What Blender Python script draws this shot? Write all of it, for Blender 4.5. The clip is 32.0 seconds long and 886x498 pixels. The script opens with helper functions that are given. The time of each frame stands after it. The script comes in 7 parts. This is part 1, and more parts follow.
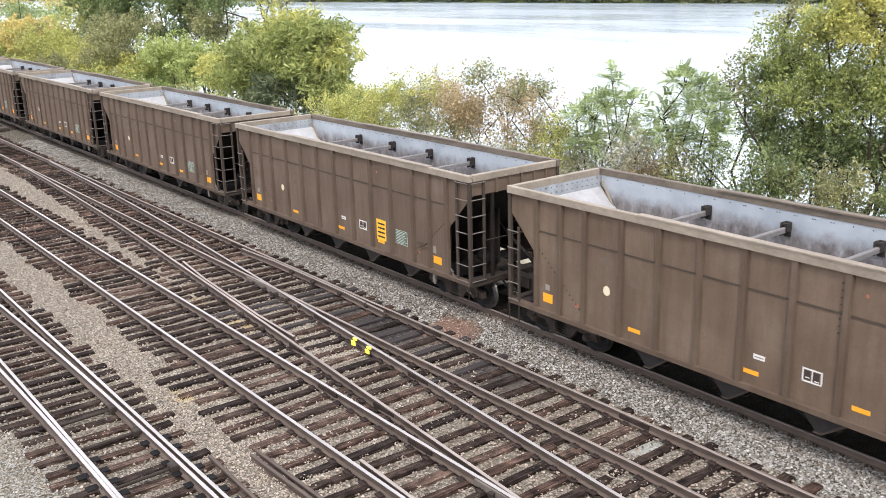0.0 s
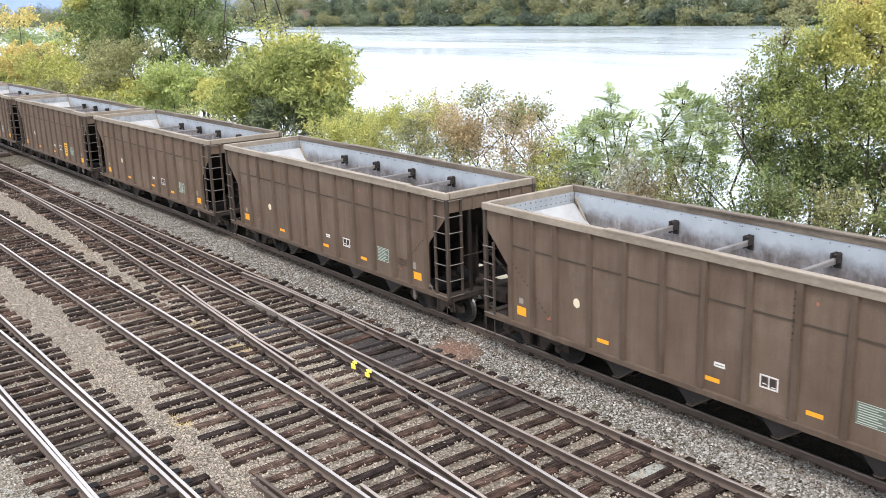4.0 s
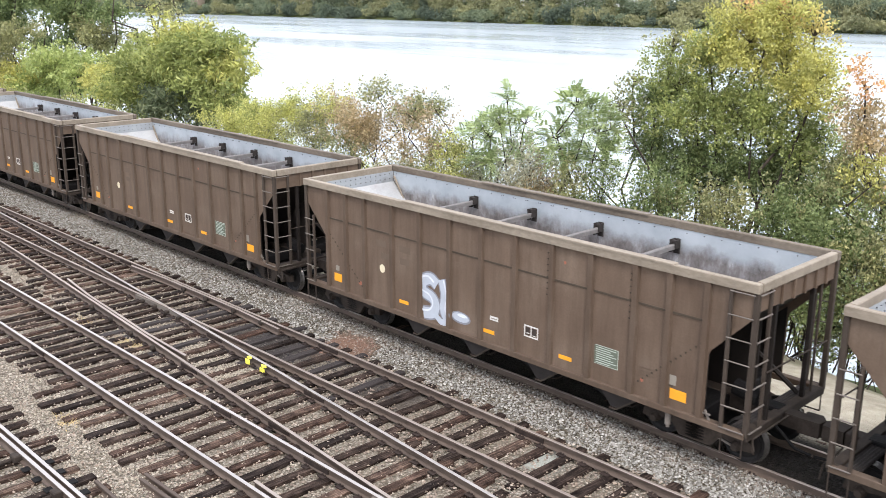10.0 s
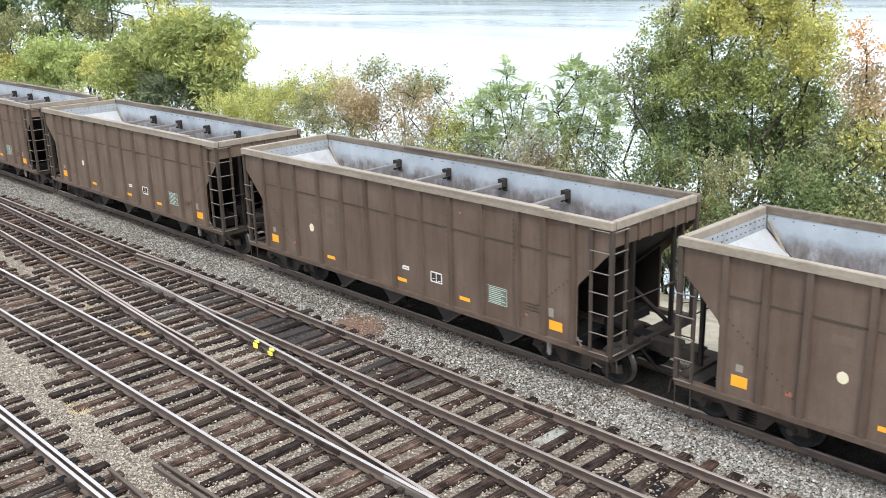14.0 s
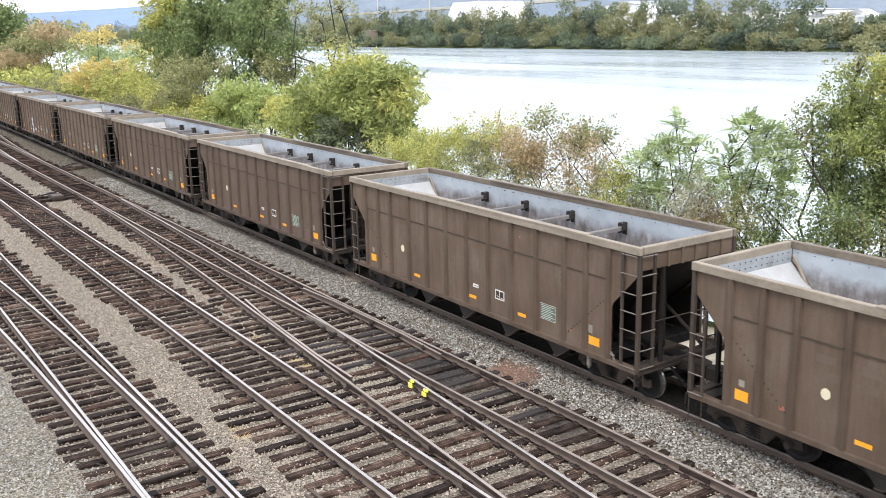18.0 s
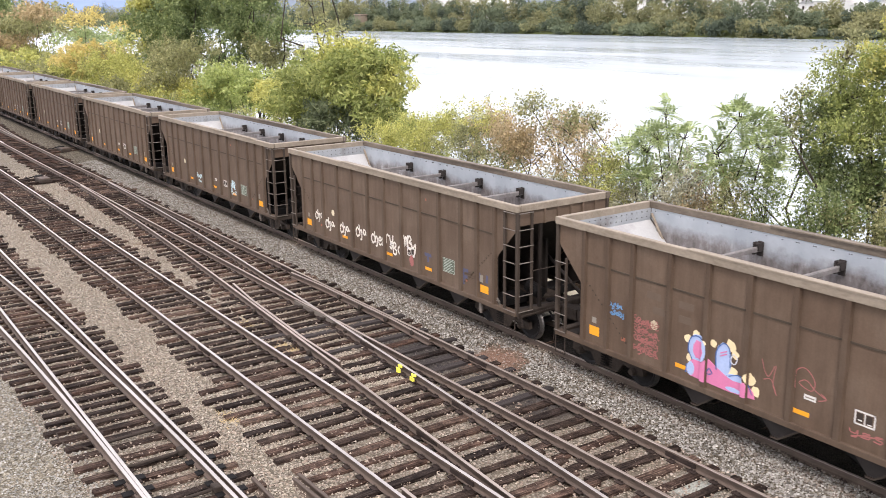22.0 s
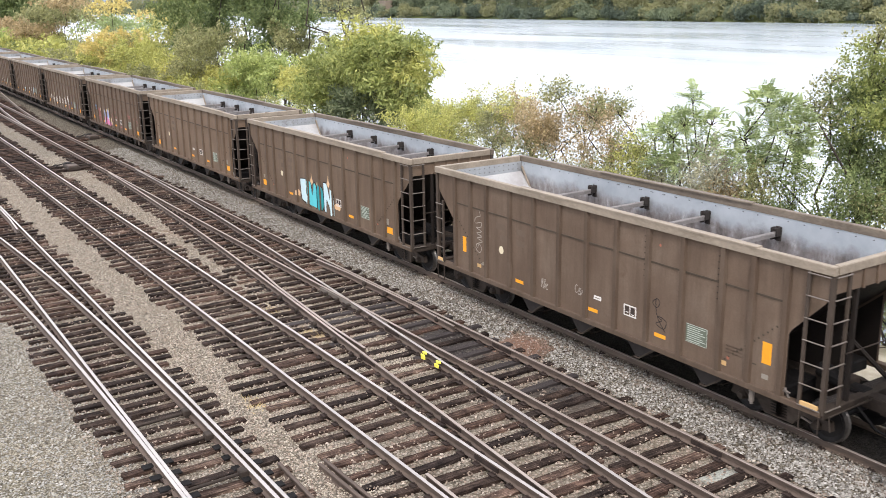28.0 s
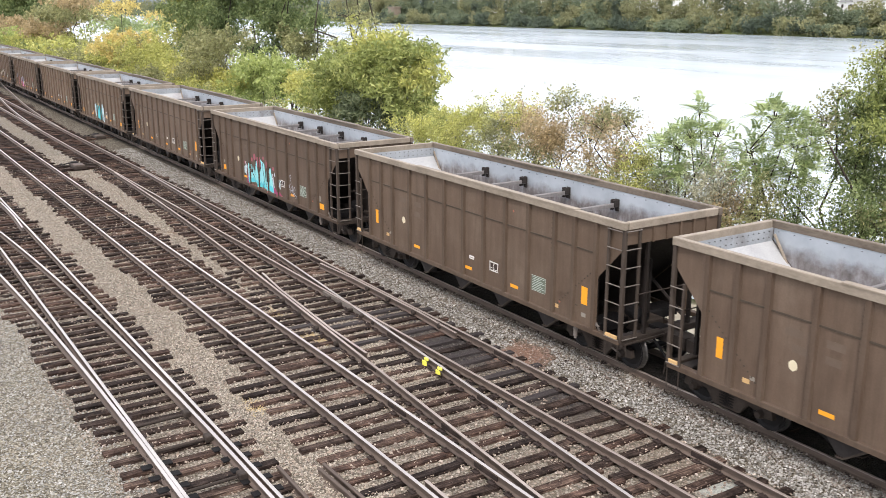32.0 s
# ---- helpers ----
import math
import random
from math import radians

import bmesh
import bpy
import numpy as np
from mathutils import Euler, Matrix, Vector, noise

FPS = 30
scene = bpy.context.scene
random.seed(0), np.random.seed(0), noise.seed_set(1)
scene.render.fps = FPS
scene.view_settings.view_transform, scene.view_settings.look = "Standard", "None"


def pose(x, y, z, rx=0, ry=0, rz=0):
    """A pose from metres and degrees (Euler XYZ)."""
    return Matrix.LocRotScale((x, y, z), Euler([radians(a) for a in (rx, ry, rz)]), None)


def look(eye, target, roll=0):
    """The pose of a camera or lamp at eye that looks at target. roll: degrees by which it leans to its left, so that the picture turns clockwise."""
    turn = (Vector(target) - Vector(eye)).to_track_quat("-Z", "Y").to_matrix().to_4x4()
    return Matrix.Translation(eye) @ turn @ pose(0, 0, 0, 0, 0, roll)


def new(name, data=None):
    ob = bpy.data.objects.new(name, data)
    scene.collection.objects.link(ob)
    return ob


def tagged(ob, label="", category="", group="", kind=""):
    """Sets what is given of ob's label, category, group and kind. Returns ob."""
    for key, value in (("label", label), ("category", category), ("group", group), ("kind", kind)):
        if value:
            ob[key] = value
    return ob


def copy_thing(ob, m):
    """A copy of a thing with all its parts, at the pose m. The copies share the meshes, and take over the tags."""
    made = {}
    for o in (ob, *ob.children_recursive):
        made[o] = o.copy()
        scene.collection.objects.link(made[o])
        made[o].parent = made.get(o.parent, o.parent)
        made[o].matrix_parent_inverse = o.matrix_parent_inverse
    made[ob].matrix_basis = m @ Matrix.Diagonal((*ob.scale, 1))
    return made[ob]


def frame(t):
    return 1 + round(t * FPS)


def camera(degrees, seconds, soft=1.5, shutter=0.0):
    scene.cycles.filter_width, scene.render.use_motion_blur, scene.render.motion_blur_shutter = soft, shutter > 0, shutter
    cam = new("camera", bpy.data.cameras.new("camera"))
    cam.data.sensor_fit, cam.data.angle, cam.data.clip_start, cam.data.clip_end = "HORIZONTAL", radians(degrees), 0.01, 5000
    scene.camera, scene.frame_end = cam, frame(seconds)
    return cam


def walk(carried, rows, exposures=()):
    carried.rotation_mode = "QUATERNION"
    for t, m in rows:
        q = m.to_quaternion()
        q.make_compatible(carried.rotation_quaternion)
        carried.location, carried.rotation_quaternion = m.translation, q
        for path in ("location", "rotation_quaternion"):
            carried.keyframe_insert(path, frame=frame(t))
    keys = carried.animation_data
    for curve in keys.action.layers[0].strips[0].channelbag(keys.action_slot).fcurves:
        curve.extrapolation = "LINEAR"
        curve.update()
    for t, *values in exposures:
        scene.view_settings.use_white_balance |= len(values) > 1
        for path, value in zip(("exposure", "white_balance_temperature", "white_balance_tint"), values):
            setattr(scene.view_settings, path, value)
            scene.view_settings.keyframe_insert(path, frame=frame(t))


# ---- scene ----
cam = camera(50.83, 32.0, soft=0.5, shutter=0.1)
PATH = [
    (0, (0.0, 0.0, 8.58), (11.769, 15.187, 3.025), -1.55),
    (0.5, (0.0, 0.0, 8.58), (11.743, 15.228, 3.082), -1.53),
    (1, (0.0, 0.0, 8.58), (11.857, 15.178, 3.190), -1.54),
    (1.5, (0.0, 0.0, 8.58), (11.859, 15.197, 3.249), -1.75),
    (2, (0.0, 0.0, 8.58), (11.788, 15.250, 3.244), -1.91),
    (2.5, (0.0, 0.0, 8.58), (11.746, 15.306, 3.312), -1.81),
    (3, (0.0, 0.0, 8.58), (11.785, 15.298, 3.374), -1.77),
    (3.5, (0.0, 0.0, 8.58), (11.813, 15.309, 3.472), -1.99),
    (5.5, (0.0, 0.0, 8.58), (12.236, 15.013, 3.591), -0.41),
    (6, (0.0, 0.0, 8.58), (12.315, 15.001, 3.753), 0.02),
    (6.5, (0.0, 0.0, 8.58), (12.421, 14.950, 3.866), 0.17),
    (7, (0.0, 0.0, 8.58), (12.404, 14.811, 3.406), -0.47),
    (7.5, (0.0, 0.0, 8.58), (12.617, 14.528, 3.125), -0.97),
    (8, (0.0, 0.0, 8.58), (12.820, 14.326, 3.066), -0.91),
    (8.5, (0.0, 0.0, 8.58), (12.954, 14.244, 3.166), -0.57),
    (9, (0.0, 0.0, 8.58), (13.245, 14.000, 3.235), -0.08),
    (9.5, (0.0, 0.0, 8.58), (13.381, 13.876, 3.248), -0.22),
    (10, (0.0, 0.0, 8.58), (13.494, 13.798, 3.335), 0.14),
    (10.5, (0.0, 0.0, 8.58), (13.557, 13.606, 3.006), -0.45),
    (11, (0.0, 0.0, 8.58), (13.565, 13.439, 2.632), -1.14),
    (11.5, (0.0, 0.0, 8.58), (13.513, 13.493, 2.637), -1.09),
    (12, (0.0, 0.0, 8.58), (13.639, 13.499, 2.944), -1.20),
    (12.5, (0.0, 0.0, 8.58), (13.679, 13.506, 3.061), -1.41),
    (13, (0.0, 0.0, 8.58), (13.614, 13.562, 3.035), -1.58),
    (13.5, (0.0, 0.0, 8.58), (13.443, 13.701, 2.961), -1.51),
    (14, (0.0, 0.0, 8.58), (13.341, 13.772, 2.892), -1.70),
    (14.5, (0.0, 0.0, 8.58), (13.309, 13.816, 2.923), -1.37),
    (16.5, (0.0, 0.0, 8.58), (12.799, 14.290, 2.924), -0.73),
    (17, (0.0, 0.0, 8.58), (11.545, 15.497, 3.427), -0.76),
    (17.5, (0.0, 0.0, 8.58), (10.785, 16.165, 3.849), -1.30),
    (18, (0.0, 0.0, 8.58), (10.898, 16.119, 3.954), -1.23),
    (18.5, (0.0, 0.0, 8.58), (11.055, 16.006, 3.933), -0.93),
    (19, (0.0, 0.0, 8.58), (11.055, 16.015, 3.964), -0.84),
    (19.5, (0.0, 0.0, 8.58), (11.045, 16.049, 4.059), -0.62),
    (20, (0.0, 0.0, 8.58), (11.112, 15.999, 4.046), -0.61),
    (20.5, (0.0, 0.0, 8.58), (10.974, 16.038, 3.853), -0.92),
    (21, (0.0, 0.0, 8.58), (10.855, 16.064, 3.670), -1.07),
    (21.5, (0.0, 0.0, 8.58), (10.886, 16.032, 3.631), -0.91),
    (22, (0.0, 0.0, 8.58), (11.049, 15.923, 3.641), -0.77),
    (22.5, (0.0, 0.0, 8.58), (11.186, 15.847, 3.705), -0.67),
    (23, (0.0, 0.0, 8.58), (11.145, 15.892, 3.761), -0.72),
    (23.5, (0.0, 0.0, 8.58), (11.196, 15.830, 3.676), -0.72),
    (24, (0.0, 0.0, 8.58), (11.181, 15.842, 3.680), -0.62),
    (24.5, (0.0, 0.0, 8.58), (11.158, 15.855, 3.671), -0.51),
    (25, (0.0, 0.0, 8.58), (10.967, 15.934, 3.496), -0.48),
    (25.5, (0.0, 0.0, 8.58), (10.777, 16.000, 3.302), -0.80),
    (27.5, (0.0, 0.0, 8.58), (10.674, 16.075, 3.321), -1.34),
    (28, (0.0, 0.0, 8.58), (10.567, 16.165, 3.380), -1.11),
    (28.5, (0.0, 0.0, 8.58), (10.908, 15.992, 3.551), -0.75),
    (29, (0.0, 0.0, 8.58), (11.123, 15.818, 3.474), -0.79),
    (29.5, (0.0, 0.0, 8.58), (10.515, 16.248, 3.536), -0.46),
    (30, (0.0, 0.0, 8.58), (10.154, 16.512, 3.654), -0.07),
    (30.5, (0.0, 0.0, 8.58), (10.265, 16.441, 3.647), -0.13),
    (31, (0.0, 0.0, 8.58), (10.359, 16.336, 3.498), -0.49),
    (31.5, (0.0, 0.0, 8.58), (10.456, 16.261, 3.455), -0.31),
    (32, (0.0, 0.0, 8.58), (10.521, 16.238, 3.517), -0.01),
]
# stops, white balance in kelvin, tint
EXPOSURES = [(0, 0.05, 6400, 15), (3, 0.07, 6350, 13), (6, 0.0, 6400, 13), (9, 0.07, 6450, 15), (12, 0.06, 6200, 10), (14, 0.08, 6200, 10), (17, 0.02, 6250, 11), (20, -0.02, 6650, 17), (23, -0.03, 6750, 19), (28, -0.02, 6600, 15.5), (32, -0.03, 6600, 15.5)]
walk(cam, [(t, look(eye, target, roll)) for t, eye, target, roll in PATH], EXPOSURES)

# ---- world and light: a bright overcast day ----
world = bpy.data.worlds.new("sky")
scene.world = world
world.use_nodes = True
wn, wl = world.node_tree.nodes, world.node_tree.links
sky = wn.new("ShaderNodeTexSky")
sky.sky_type = "NISHITA"
sky.sun_disc = False
sky.sun_elevation, sky.sun_rotation = radians(52), radians(235)
sky.dust_density, sky.ozone_density = 3.0, 1.0
dim = wn.new("ShaderNodeMix")
dim.data_type = "RGBA"
dim.blend_type = "MULTIPLY"
dim.inputs[0].default_value = 1.0
dim.inputs[7].default_value = (0.1, 0.1, 0.1, 1)
wl.new(sky.outputs[0], dim.inputs[6])
veil = wn.new("ShaderNodeMix")
veil.data_type = "RGBA"
veil.inputs[0].default_value = 0.72
veil.inputs[7].default_value = (1.02, 1.06, 1.12, 1)
wl.new(dim.outputs[2], veil.inputs[6])
wl.new(veil.outputs[2], wn["Background"].inputs[0])
wn["Background"].inputs[1].default_value = 2.25
sun = new("sun", bpy.data.lights.new("sun", "SUN"))
sun.data.energy, sun.data.angle, sun.data.color = 3.1, radians(14), (1.0, 0.95, 0.88)
sun.matrix_basis = look((-30, -42, 66), (0, 0, 0))


# ---- materials ----
def ramp(nt, src, stops):
    r = nt.nodes.new("ShaderNodeValToRGB")
    els = r.color_ramp.elements
    while len(els) < len(stops):
        els.new(0.5)
    for e, (at, col) in zip(els, stops):
        e.position, e.color = at, (*col, 1)
    nt.links.new(src, r.inputs[0])
    return r.outputs[0]


def mixc(nt, fac, a, b, mode="MIX"):
    m = nt.nodes.new("ShaderNodeMix")
    m.data_type, m.blend_type = "RGBA", mode
    for sock, v in ((m.inputs[0], fac), (m.inputs[6], a), (m.inputs[7], b)):
        if hasattr(v, "is_linked"):
            nt.links.new(v, sock)
        elif sock == m.inputs[0]:
            sock.default_value = v
        else:
            sock.default_value = (*v, 1)
    return m.outputs[2]


def base(name, rough=0.8, metal=0.0):
    m = bpy.data.materials.new(name)
    m.use_nodes = True
    nt = m.node_tree
    b = nt.nodes["Principled BSDF"]
    b.inputs["Roughness"].default_value, b.inputs["Metallic"].default_value = rough, metal
    return m, nt, b


def coords(nt, scale=(1, 1, 1)):
    tc = nt.nodes.new("ShaderNodeTexCoord")
    mp = nt.nodes.new("ShaderNodeMapping")
    mp.inputs["Scale"].default_value = scale
    nt.links.new(tc.outputs["Object"], mp.inputs[0])
    return mp.outputs[0]


def shifted(nt, vec):
    """Object space moved by a random step for each object, so that repeats differ."""
    info = nt.nodes.new("ShaderNodeObjectInfo")
    mul = nt.nodes.new("ShaderNodeMath")
    mul.operation = "MULTIPLY"
    mul.inputs[1].default_value = 37.0
    nt.links.new(info.outputs["Random"], mul.inputs[0])
    add = nt.nodes.new("ShaderNodeVectorMath")
    nt.links.new(vec, add.inputs[0])
    nt.links.new(mul.outputs[0], add.inputs[1])
    return add.outputs[0]


def noise_tex(nt, vec, scale, detail=4, rough=0.6):
    n = nt.nodes.new("ShaderNodeTexNoise")
    n.inputs["Scale"].default_value, n.inputs["Detail"].default_value, n.inputs["Roughness"].default_value = scale, detail, rough
    nt.links.new(vec, n.inputs["Vector"])
    return n.outputs["Fac"]


def bump(nt, b, src, strength, dist):
    n = nt.nodes.new("ShaderNodeBump")
    n.inputs["Strength"].default_value, n.inputs["Distance"].default_value = strength, dist
    nt.links.new(src, n.inputs["Height"])
    nt.links.new(n.outputs[0], b.inputs["Normal"])


def surface(name, lo, hi, scale=3.0, stretch=(1, 1, 1), rough=0.8, metal=0.0, grain=30.0, relief=0.3, depth=0.01, vary=0.0, stain=None, own=True):
    """A worn surface: broad and fine variation between lo and hi, optional stains, fine relief."""
    m, nt, b = base(name, rough, metal)
    b.inputs["Specular IOR Level"].default_value = 0.5 if metal > 0.1 else 0.16
    v = coords(nt, stretch)
    if own:
        v = shifted(nt, v)
    broad = noise_tex(nt, v, scale, 5, 0.65)
    fine = noise_tex(nt, v, grain, 3, 0.6)
    c = ramp(nt, broad, [(0.3, lo), (0.72, hi)])
    c = mixc(nt, 0.35, c, ramp(nt, fine, [(0.3, lo), (0.7, hi)]))
    if stain:
        s = ramp(nt, noise_tex(nt, v, scale * 0.6, 6, 0.7), [(0.52, (0, 0, 0)), (0.68, (1, 1, 1))])
        c = mixc(nt, s, c, stain)
    if vary:
        info = nt.nodes.new("ShaderNodeObjectInfo")
        c = mixc(nt, ramp(nt, info.outputs["Random"], [(0.0, (0, 0, 0)), (1.0, (vary, vary, vary))]), c, tuple(min(1, x * 1.9) for x in hi))
    nt.links.new(c, b.inputs["Base Color"])
    rr = ramp(nt, fine, [(0.3, (rough * 0.85,) * 3), (0.7, (min(1, rough * 1.15),) * 3)])
    nt.links.new(rr, b.inputs["Roughness"])
    bump(nt, b, fine, relief, depth)
    return m


def leafy(name, cols, rough=0.6, clumps=1.5, spread=0.62):
    """Leaves: each a little different, and whole clumps lighter or darker."""
    m, nt, b = base(name, rough)
    b.inputs["Specular IOR Level"].default_value = 0.25
    geo = nt.nodes.new("ShaderNodeNewGeometry")
    v = coords(nt)
    mid = cols[len(cols) // 2]
    own = ramp(nt, geo.outputs["Random Per Island"], [(i / max(1, len(cols) - 1), tuple(mid[j] + (c[j] - mid[j]) * spread for j in range(3))) for i, c in enumerate(cols)])
    tone = ramp(nt, noise_tex(nt, v, clumps, 3, 0.55), [(0.32, (0.74, 0.76, 0.76)), (0.5, (1.0, 1.0, 1.0)), (0.68, (1.24, 1.2, 1.1))])
    c1 = mixc(nt, 1.0, own, tone, "MULTIPLY")
    nt.links.new(c1, b.inputs["Base Color"])
    tr = nt.nodes.new("ShaderNodeBsdfTranslucent")
    nt.links.new(c1, tr.inputs["Color"])
    mx = nt.nodes.new("ShaderNodeMixShader")
    mx.inputs[0].default_value = 0.38
    nt.links.new(b.outputs[0], mx.inputs[1])
    nt.links.new(tr.outputs[0], mx.inputs[2])
    nt.links.new(mx.outputs[0], nt.nodes["Material Output"].inputs[0])
    return m


def plain(name, col, rough=0.6, metal=0.0):
    return surface(name, tuple(x * 0.85 for x in col), tuple(min(1, x * 1.1) for x in col), 2.5, rough=rough, metal=metal, relief=0.1, depth=0.004)


PAINT, nt, b = base("weathered_brown_paint", 0.62)
b.inputs["Specular IOR Level"].default_value = 0.2
pv = coords(nt)
pown = shifted(nt, pv)
runs = nt.nodes.new("ShaderNodeMapping")
runs.inputs["Scale"].default_value = (1, 2.6, 0.3)
nt.links.new(pown, runs.inputs[0])
broad = noise_tex(nt, pown, 0.9, 5, 0.6)
drip = noise_tex(nt, runs.outputs[0], 1.6, 5, 0.65)
speck = noise_tex(nt, pown, 26, 3, 0.6)
c = ramp(nt, broad, [(0.28, (0.096, 0.067, 0.048)), (0.52, (0.118, 0.085, 0.0615)), (0.75, (0.148, 0.112, 0.084))])
c = mixc(nt, 0.85, c, ramp(nt, drip, [(0.3, (0.8, 0.785, 0.77)), (0.5, (1.0, 1.0, 1.0)), (0.7, (1.16, 1.15, 1.14))]), "MULTIPLY")
c = mixc(nt, 0.5, c, ramp(nt, speck, [(0.3, (0.86, 0.86, 0.86)), (0.7, (1.12, 1.12, 1.12))]), "MULTIPLY")
rusted = ramp(nt, noise_tex(nt, pown, 2.3, 7, 0.75), [(0.6, (0, 0, 0)), (0.74, (0.55, 0.55, 0.55))])
c = mixc(nt, rusted, c, (0.085, 0.052, 0.034))
own = nt.nodes.new("ShaderNodeObjectInfo")
c = mixc(nt, 1.0, c, own.outputs["Color"], "MULTIPLY")
nt.links.new(c, b.inputs["Base Color"])
nt.links.new(ramp(nt, broad, [(0.3, (0.52, 0.52, 0.52)), (0.7, (0.72, 0.72, 0.72))]), b.inputs["Roughness"])
bump(nt, b, noise_tex(nt, pown, 3.0, 3, 0.5), 0.25, 0.02)
SEAM = surface("dark_seam", (0.05, 0.039, 0.029), (0.08, 0.063, 0.047), 4, rough=0.7)
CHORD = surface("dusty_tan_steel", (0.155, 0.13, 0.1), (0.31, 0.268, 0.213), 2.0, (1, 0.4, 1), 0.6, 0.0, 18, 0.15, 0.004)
# Far-side chord: the same tan steel in a darker tone.
FARCHORD = surface("dark_tan_steel", (0.075, 0.06, 0.047), (0.2, 0.17, 0.135), 2.0, (1, 0.4, 1), 0.6, 0.0, 18, 0.15, 0.004)
INNER, nt, b = base("grey_lining_steel", 0.5, 0.15)
iv = coords(nt)
own_v = shifted(nt, iv)
clean = ramp(nt, noise_tex(nt, own_v, 1.2, 4), [(0.3, (0.3, 0.34, 0.375)), (0.7, (0.42, 0.46, 0.495))])
scuffs = nt.nodes.new("ShaderNodeMapping")
scuffs.inputs["Scale"].default_value = (1, 1.7, 0.85)
nt.links.new(own_v, scuffs.inputs[0])
dusty = ramp(nt, noise_tex(nt, scuffs.outputs[0], 1.9, 6, 0.72), [(0.36, (0.1, 0.088, 0.084)), (0.52, (0.19, 0.175, 0.172)), (0.63, (0.28, 0.275, 0.28)), (0.7, (0.46, 0.465, 0.47))])
isep = nt.nodes.new("ShaderNodeSeparateXYZ")
nt.links.new(iv, isep.inputs[0])
iadd = nt.nodes.new("ShaderNodeMath")
iadd.operation = "MULTIPLY_ADD"
iadd.inputs[1].default_value = 0.8
nt.links.new(noise_tex(nt, own_v, 1.6, 6, 0.7), iadd.inputs[0])
nt.links.new(isep.outputs[2], iadd.inputs[2])
irng = nt.nodes.new("ShaderNodeMapRange")
irng.inputs[1].default_value, irng.inputs[2].default_value = 3.42, 3.74
nt.links.new(iadd.outputs[0], irng.inputs[0])
nt.links.new(mixc(nt, irng.outputs[0], dusty, clean), b.inputs["Base Color"])
ENDIN = surface("grimed_grey_lining", (0.23, 0.25, 0.265), (0.36, 0.385, 0.4), 1.5, rough=0.55, stain=(0.17, 0.165, 0.16))
SLOPEIN = surface("worn_pale_lining", (0.28, 0.288, 0.29), (0.43, 0.437, 0.435), 1.2, rough=0.5, stain=(0.28, 0.27, 0.27))
# Underframe steel with the shade below the cars in its colour; also hoses, mats.
BLACKISH = surface("near_black_steel", (0.003, 0.003, 0.0034), (0.013, 0.012, 0.012), 3.5, rough=0.75, grain=25)
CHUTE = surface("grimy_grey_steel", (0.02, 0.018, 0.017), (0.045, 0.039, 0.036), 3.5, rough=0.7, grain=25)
IRON = surface("rusty_dark_iron", (0.016, 0.013, 0.011), (0.06, 0.047, 0.038), 4, rough=0.75, grain=25)
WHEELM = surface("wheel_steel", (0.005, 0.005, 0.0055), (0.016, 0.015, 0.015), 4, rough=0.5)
TREAD = surface("worn_wheel_tread", (0.06, 0.057, 0.055), (0.2, 0.19, 0.18), 3, rough=0.32, metal=0.7)
POSTM = surface("grimed_brown_paint", (0.038, 0.03, 0.024), (0.072, 0.057, 0.046), 1.5, (1, 1, 0.3), 0.62, 0.0, 22, 0.12, 0.004)
# End-bay copy of the brown paint, the shade under the slope put into it.
ENDM = surface("bay_shaded_brown_paint", (0.009, 0.0075, 0.007), (0.026, 0.021, 0.018), 1.5, (1, 1, 0.5), 0.7, 0.0, 22, 0.12, 0.004)
ORANGE = plain("orange_reflective", (0.8, 0.34, 0.03), 0.45)
WHITE = plain("white_stencil", (0.62, 0.61, 0.58), 0.6)
GREENISH = plain("pale_green_stencil", (0.4, 0.46, 0.4), 0.6)
DARKMARK = plain("dark_stencil", (0.045, 0.035, 0.03), 0.7)
CREAM = plain("cream_spot", (0.62, 0.56, 0.4), 0.7)
TIE, nt, b = base("creosote_wood", 0.9)
b.inputs["Specular IOR Level"].default_value = 0.12
tv = shifted(nt, coords(nt))
grainy = nt.nodes.new("ShaderNodeMapping")
grainy.inputs["Scale"].default_value = (0.8, 16, 16)
nt.links.new(tv, grainy.inputs[0])
streak = noise_tex(nt, grainy.outputs[0], 2.0, 6, 0.75)
blotch = noise_tex(nt, tv, 2.6, 5, 0.7)
wood = ramp(nt, streak, [(0.3, (0.006, 0.0045, 0.0042)), (0.5, (0.056, 0.041, 0.034)), (0.72, (0.19, 0.152, 0.127))])
grime = ramp(nt, blotch, [(0.38, (0.3, 0.28, 0.28)), (0.5, (0.8, 0.78, 0.76)), (0.68, (1.5, 1.45, 1.42))])
info = nt.nodes.new("ShaderNodeObjectInfo")
tone = ramp(nt, info.outputs["Random"], [(0.0, (0.42, 0.42, 0.44)), (0.45, (0.74, 0.7, 0.68)), (0.8, (1.12, 0.95, 0.88)), (1.0, (1.9, 1.8, 1.7))])
nt.links.new(mixc(nt, 1.0, mixc(nt, 1.0, wood, grime, "MULTIPLY"), tone, "MULTIPLY"), b.inputs["Base Color"])
bump(nt, b, streak, 0.9, 0.03)
RAILSIDE = surface("rusty_rail", (0.045, 0.032, 0.025), (0.13, 0.096, 0.074), 2.5, (1, 0.2, 1), 0.7, 0.2, 20, 0.2, 0.003, own=False)
RAILTOP = surface("polished_rail_head", (0.32, 0.3, 0.285), (0.52, 0.49, 0.46), 1.5, (1, 0.1, 1), 0.4, 0.55, 20, 0.05, 0.001, own=False)
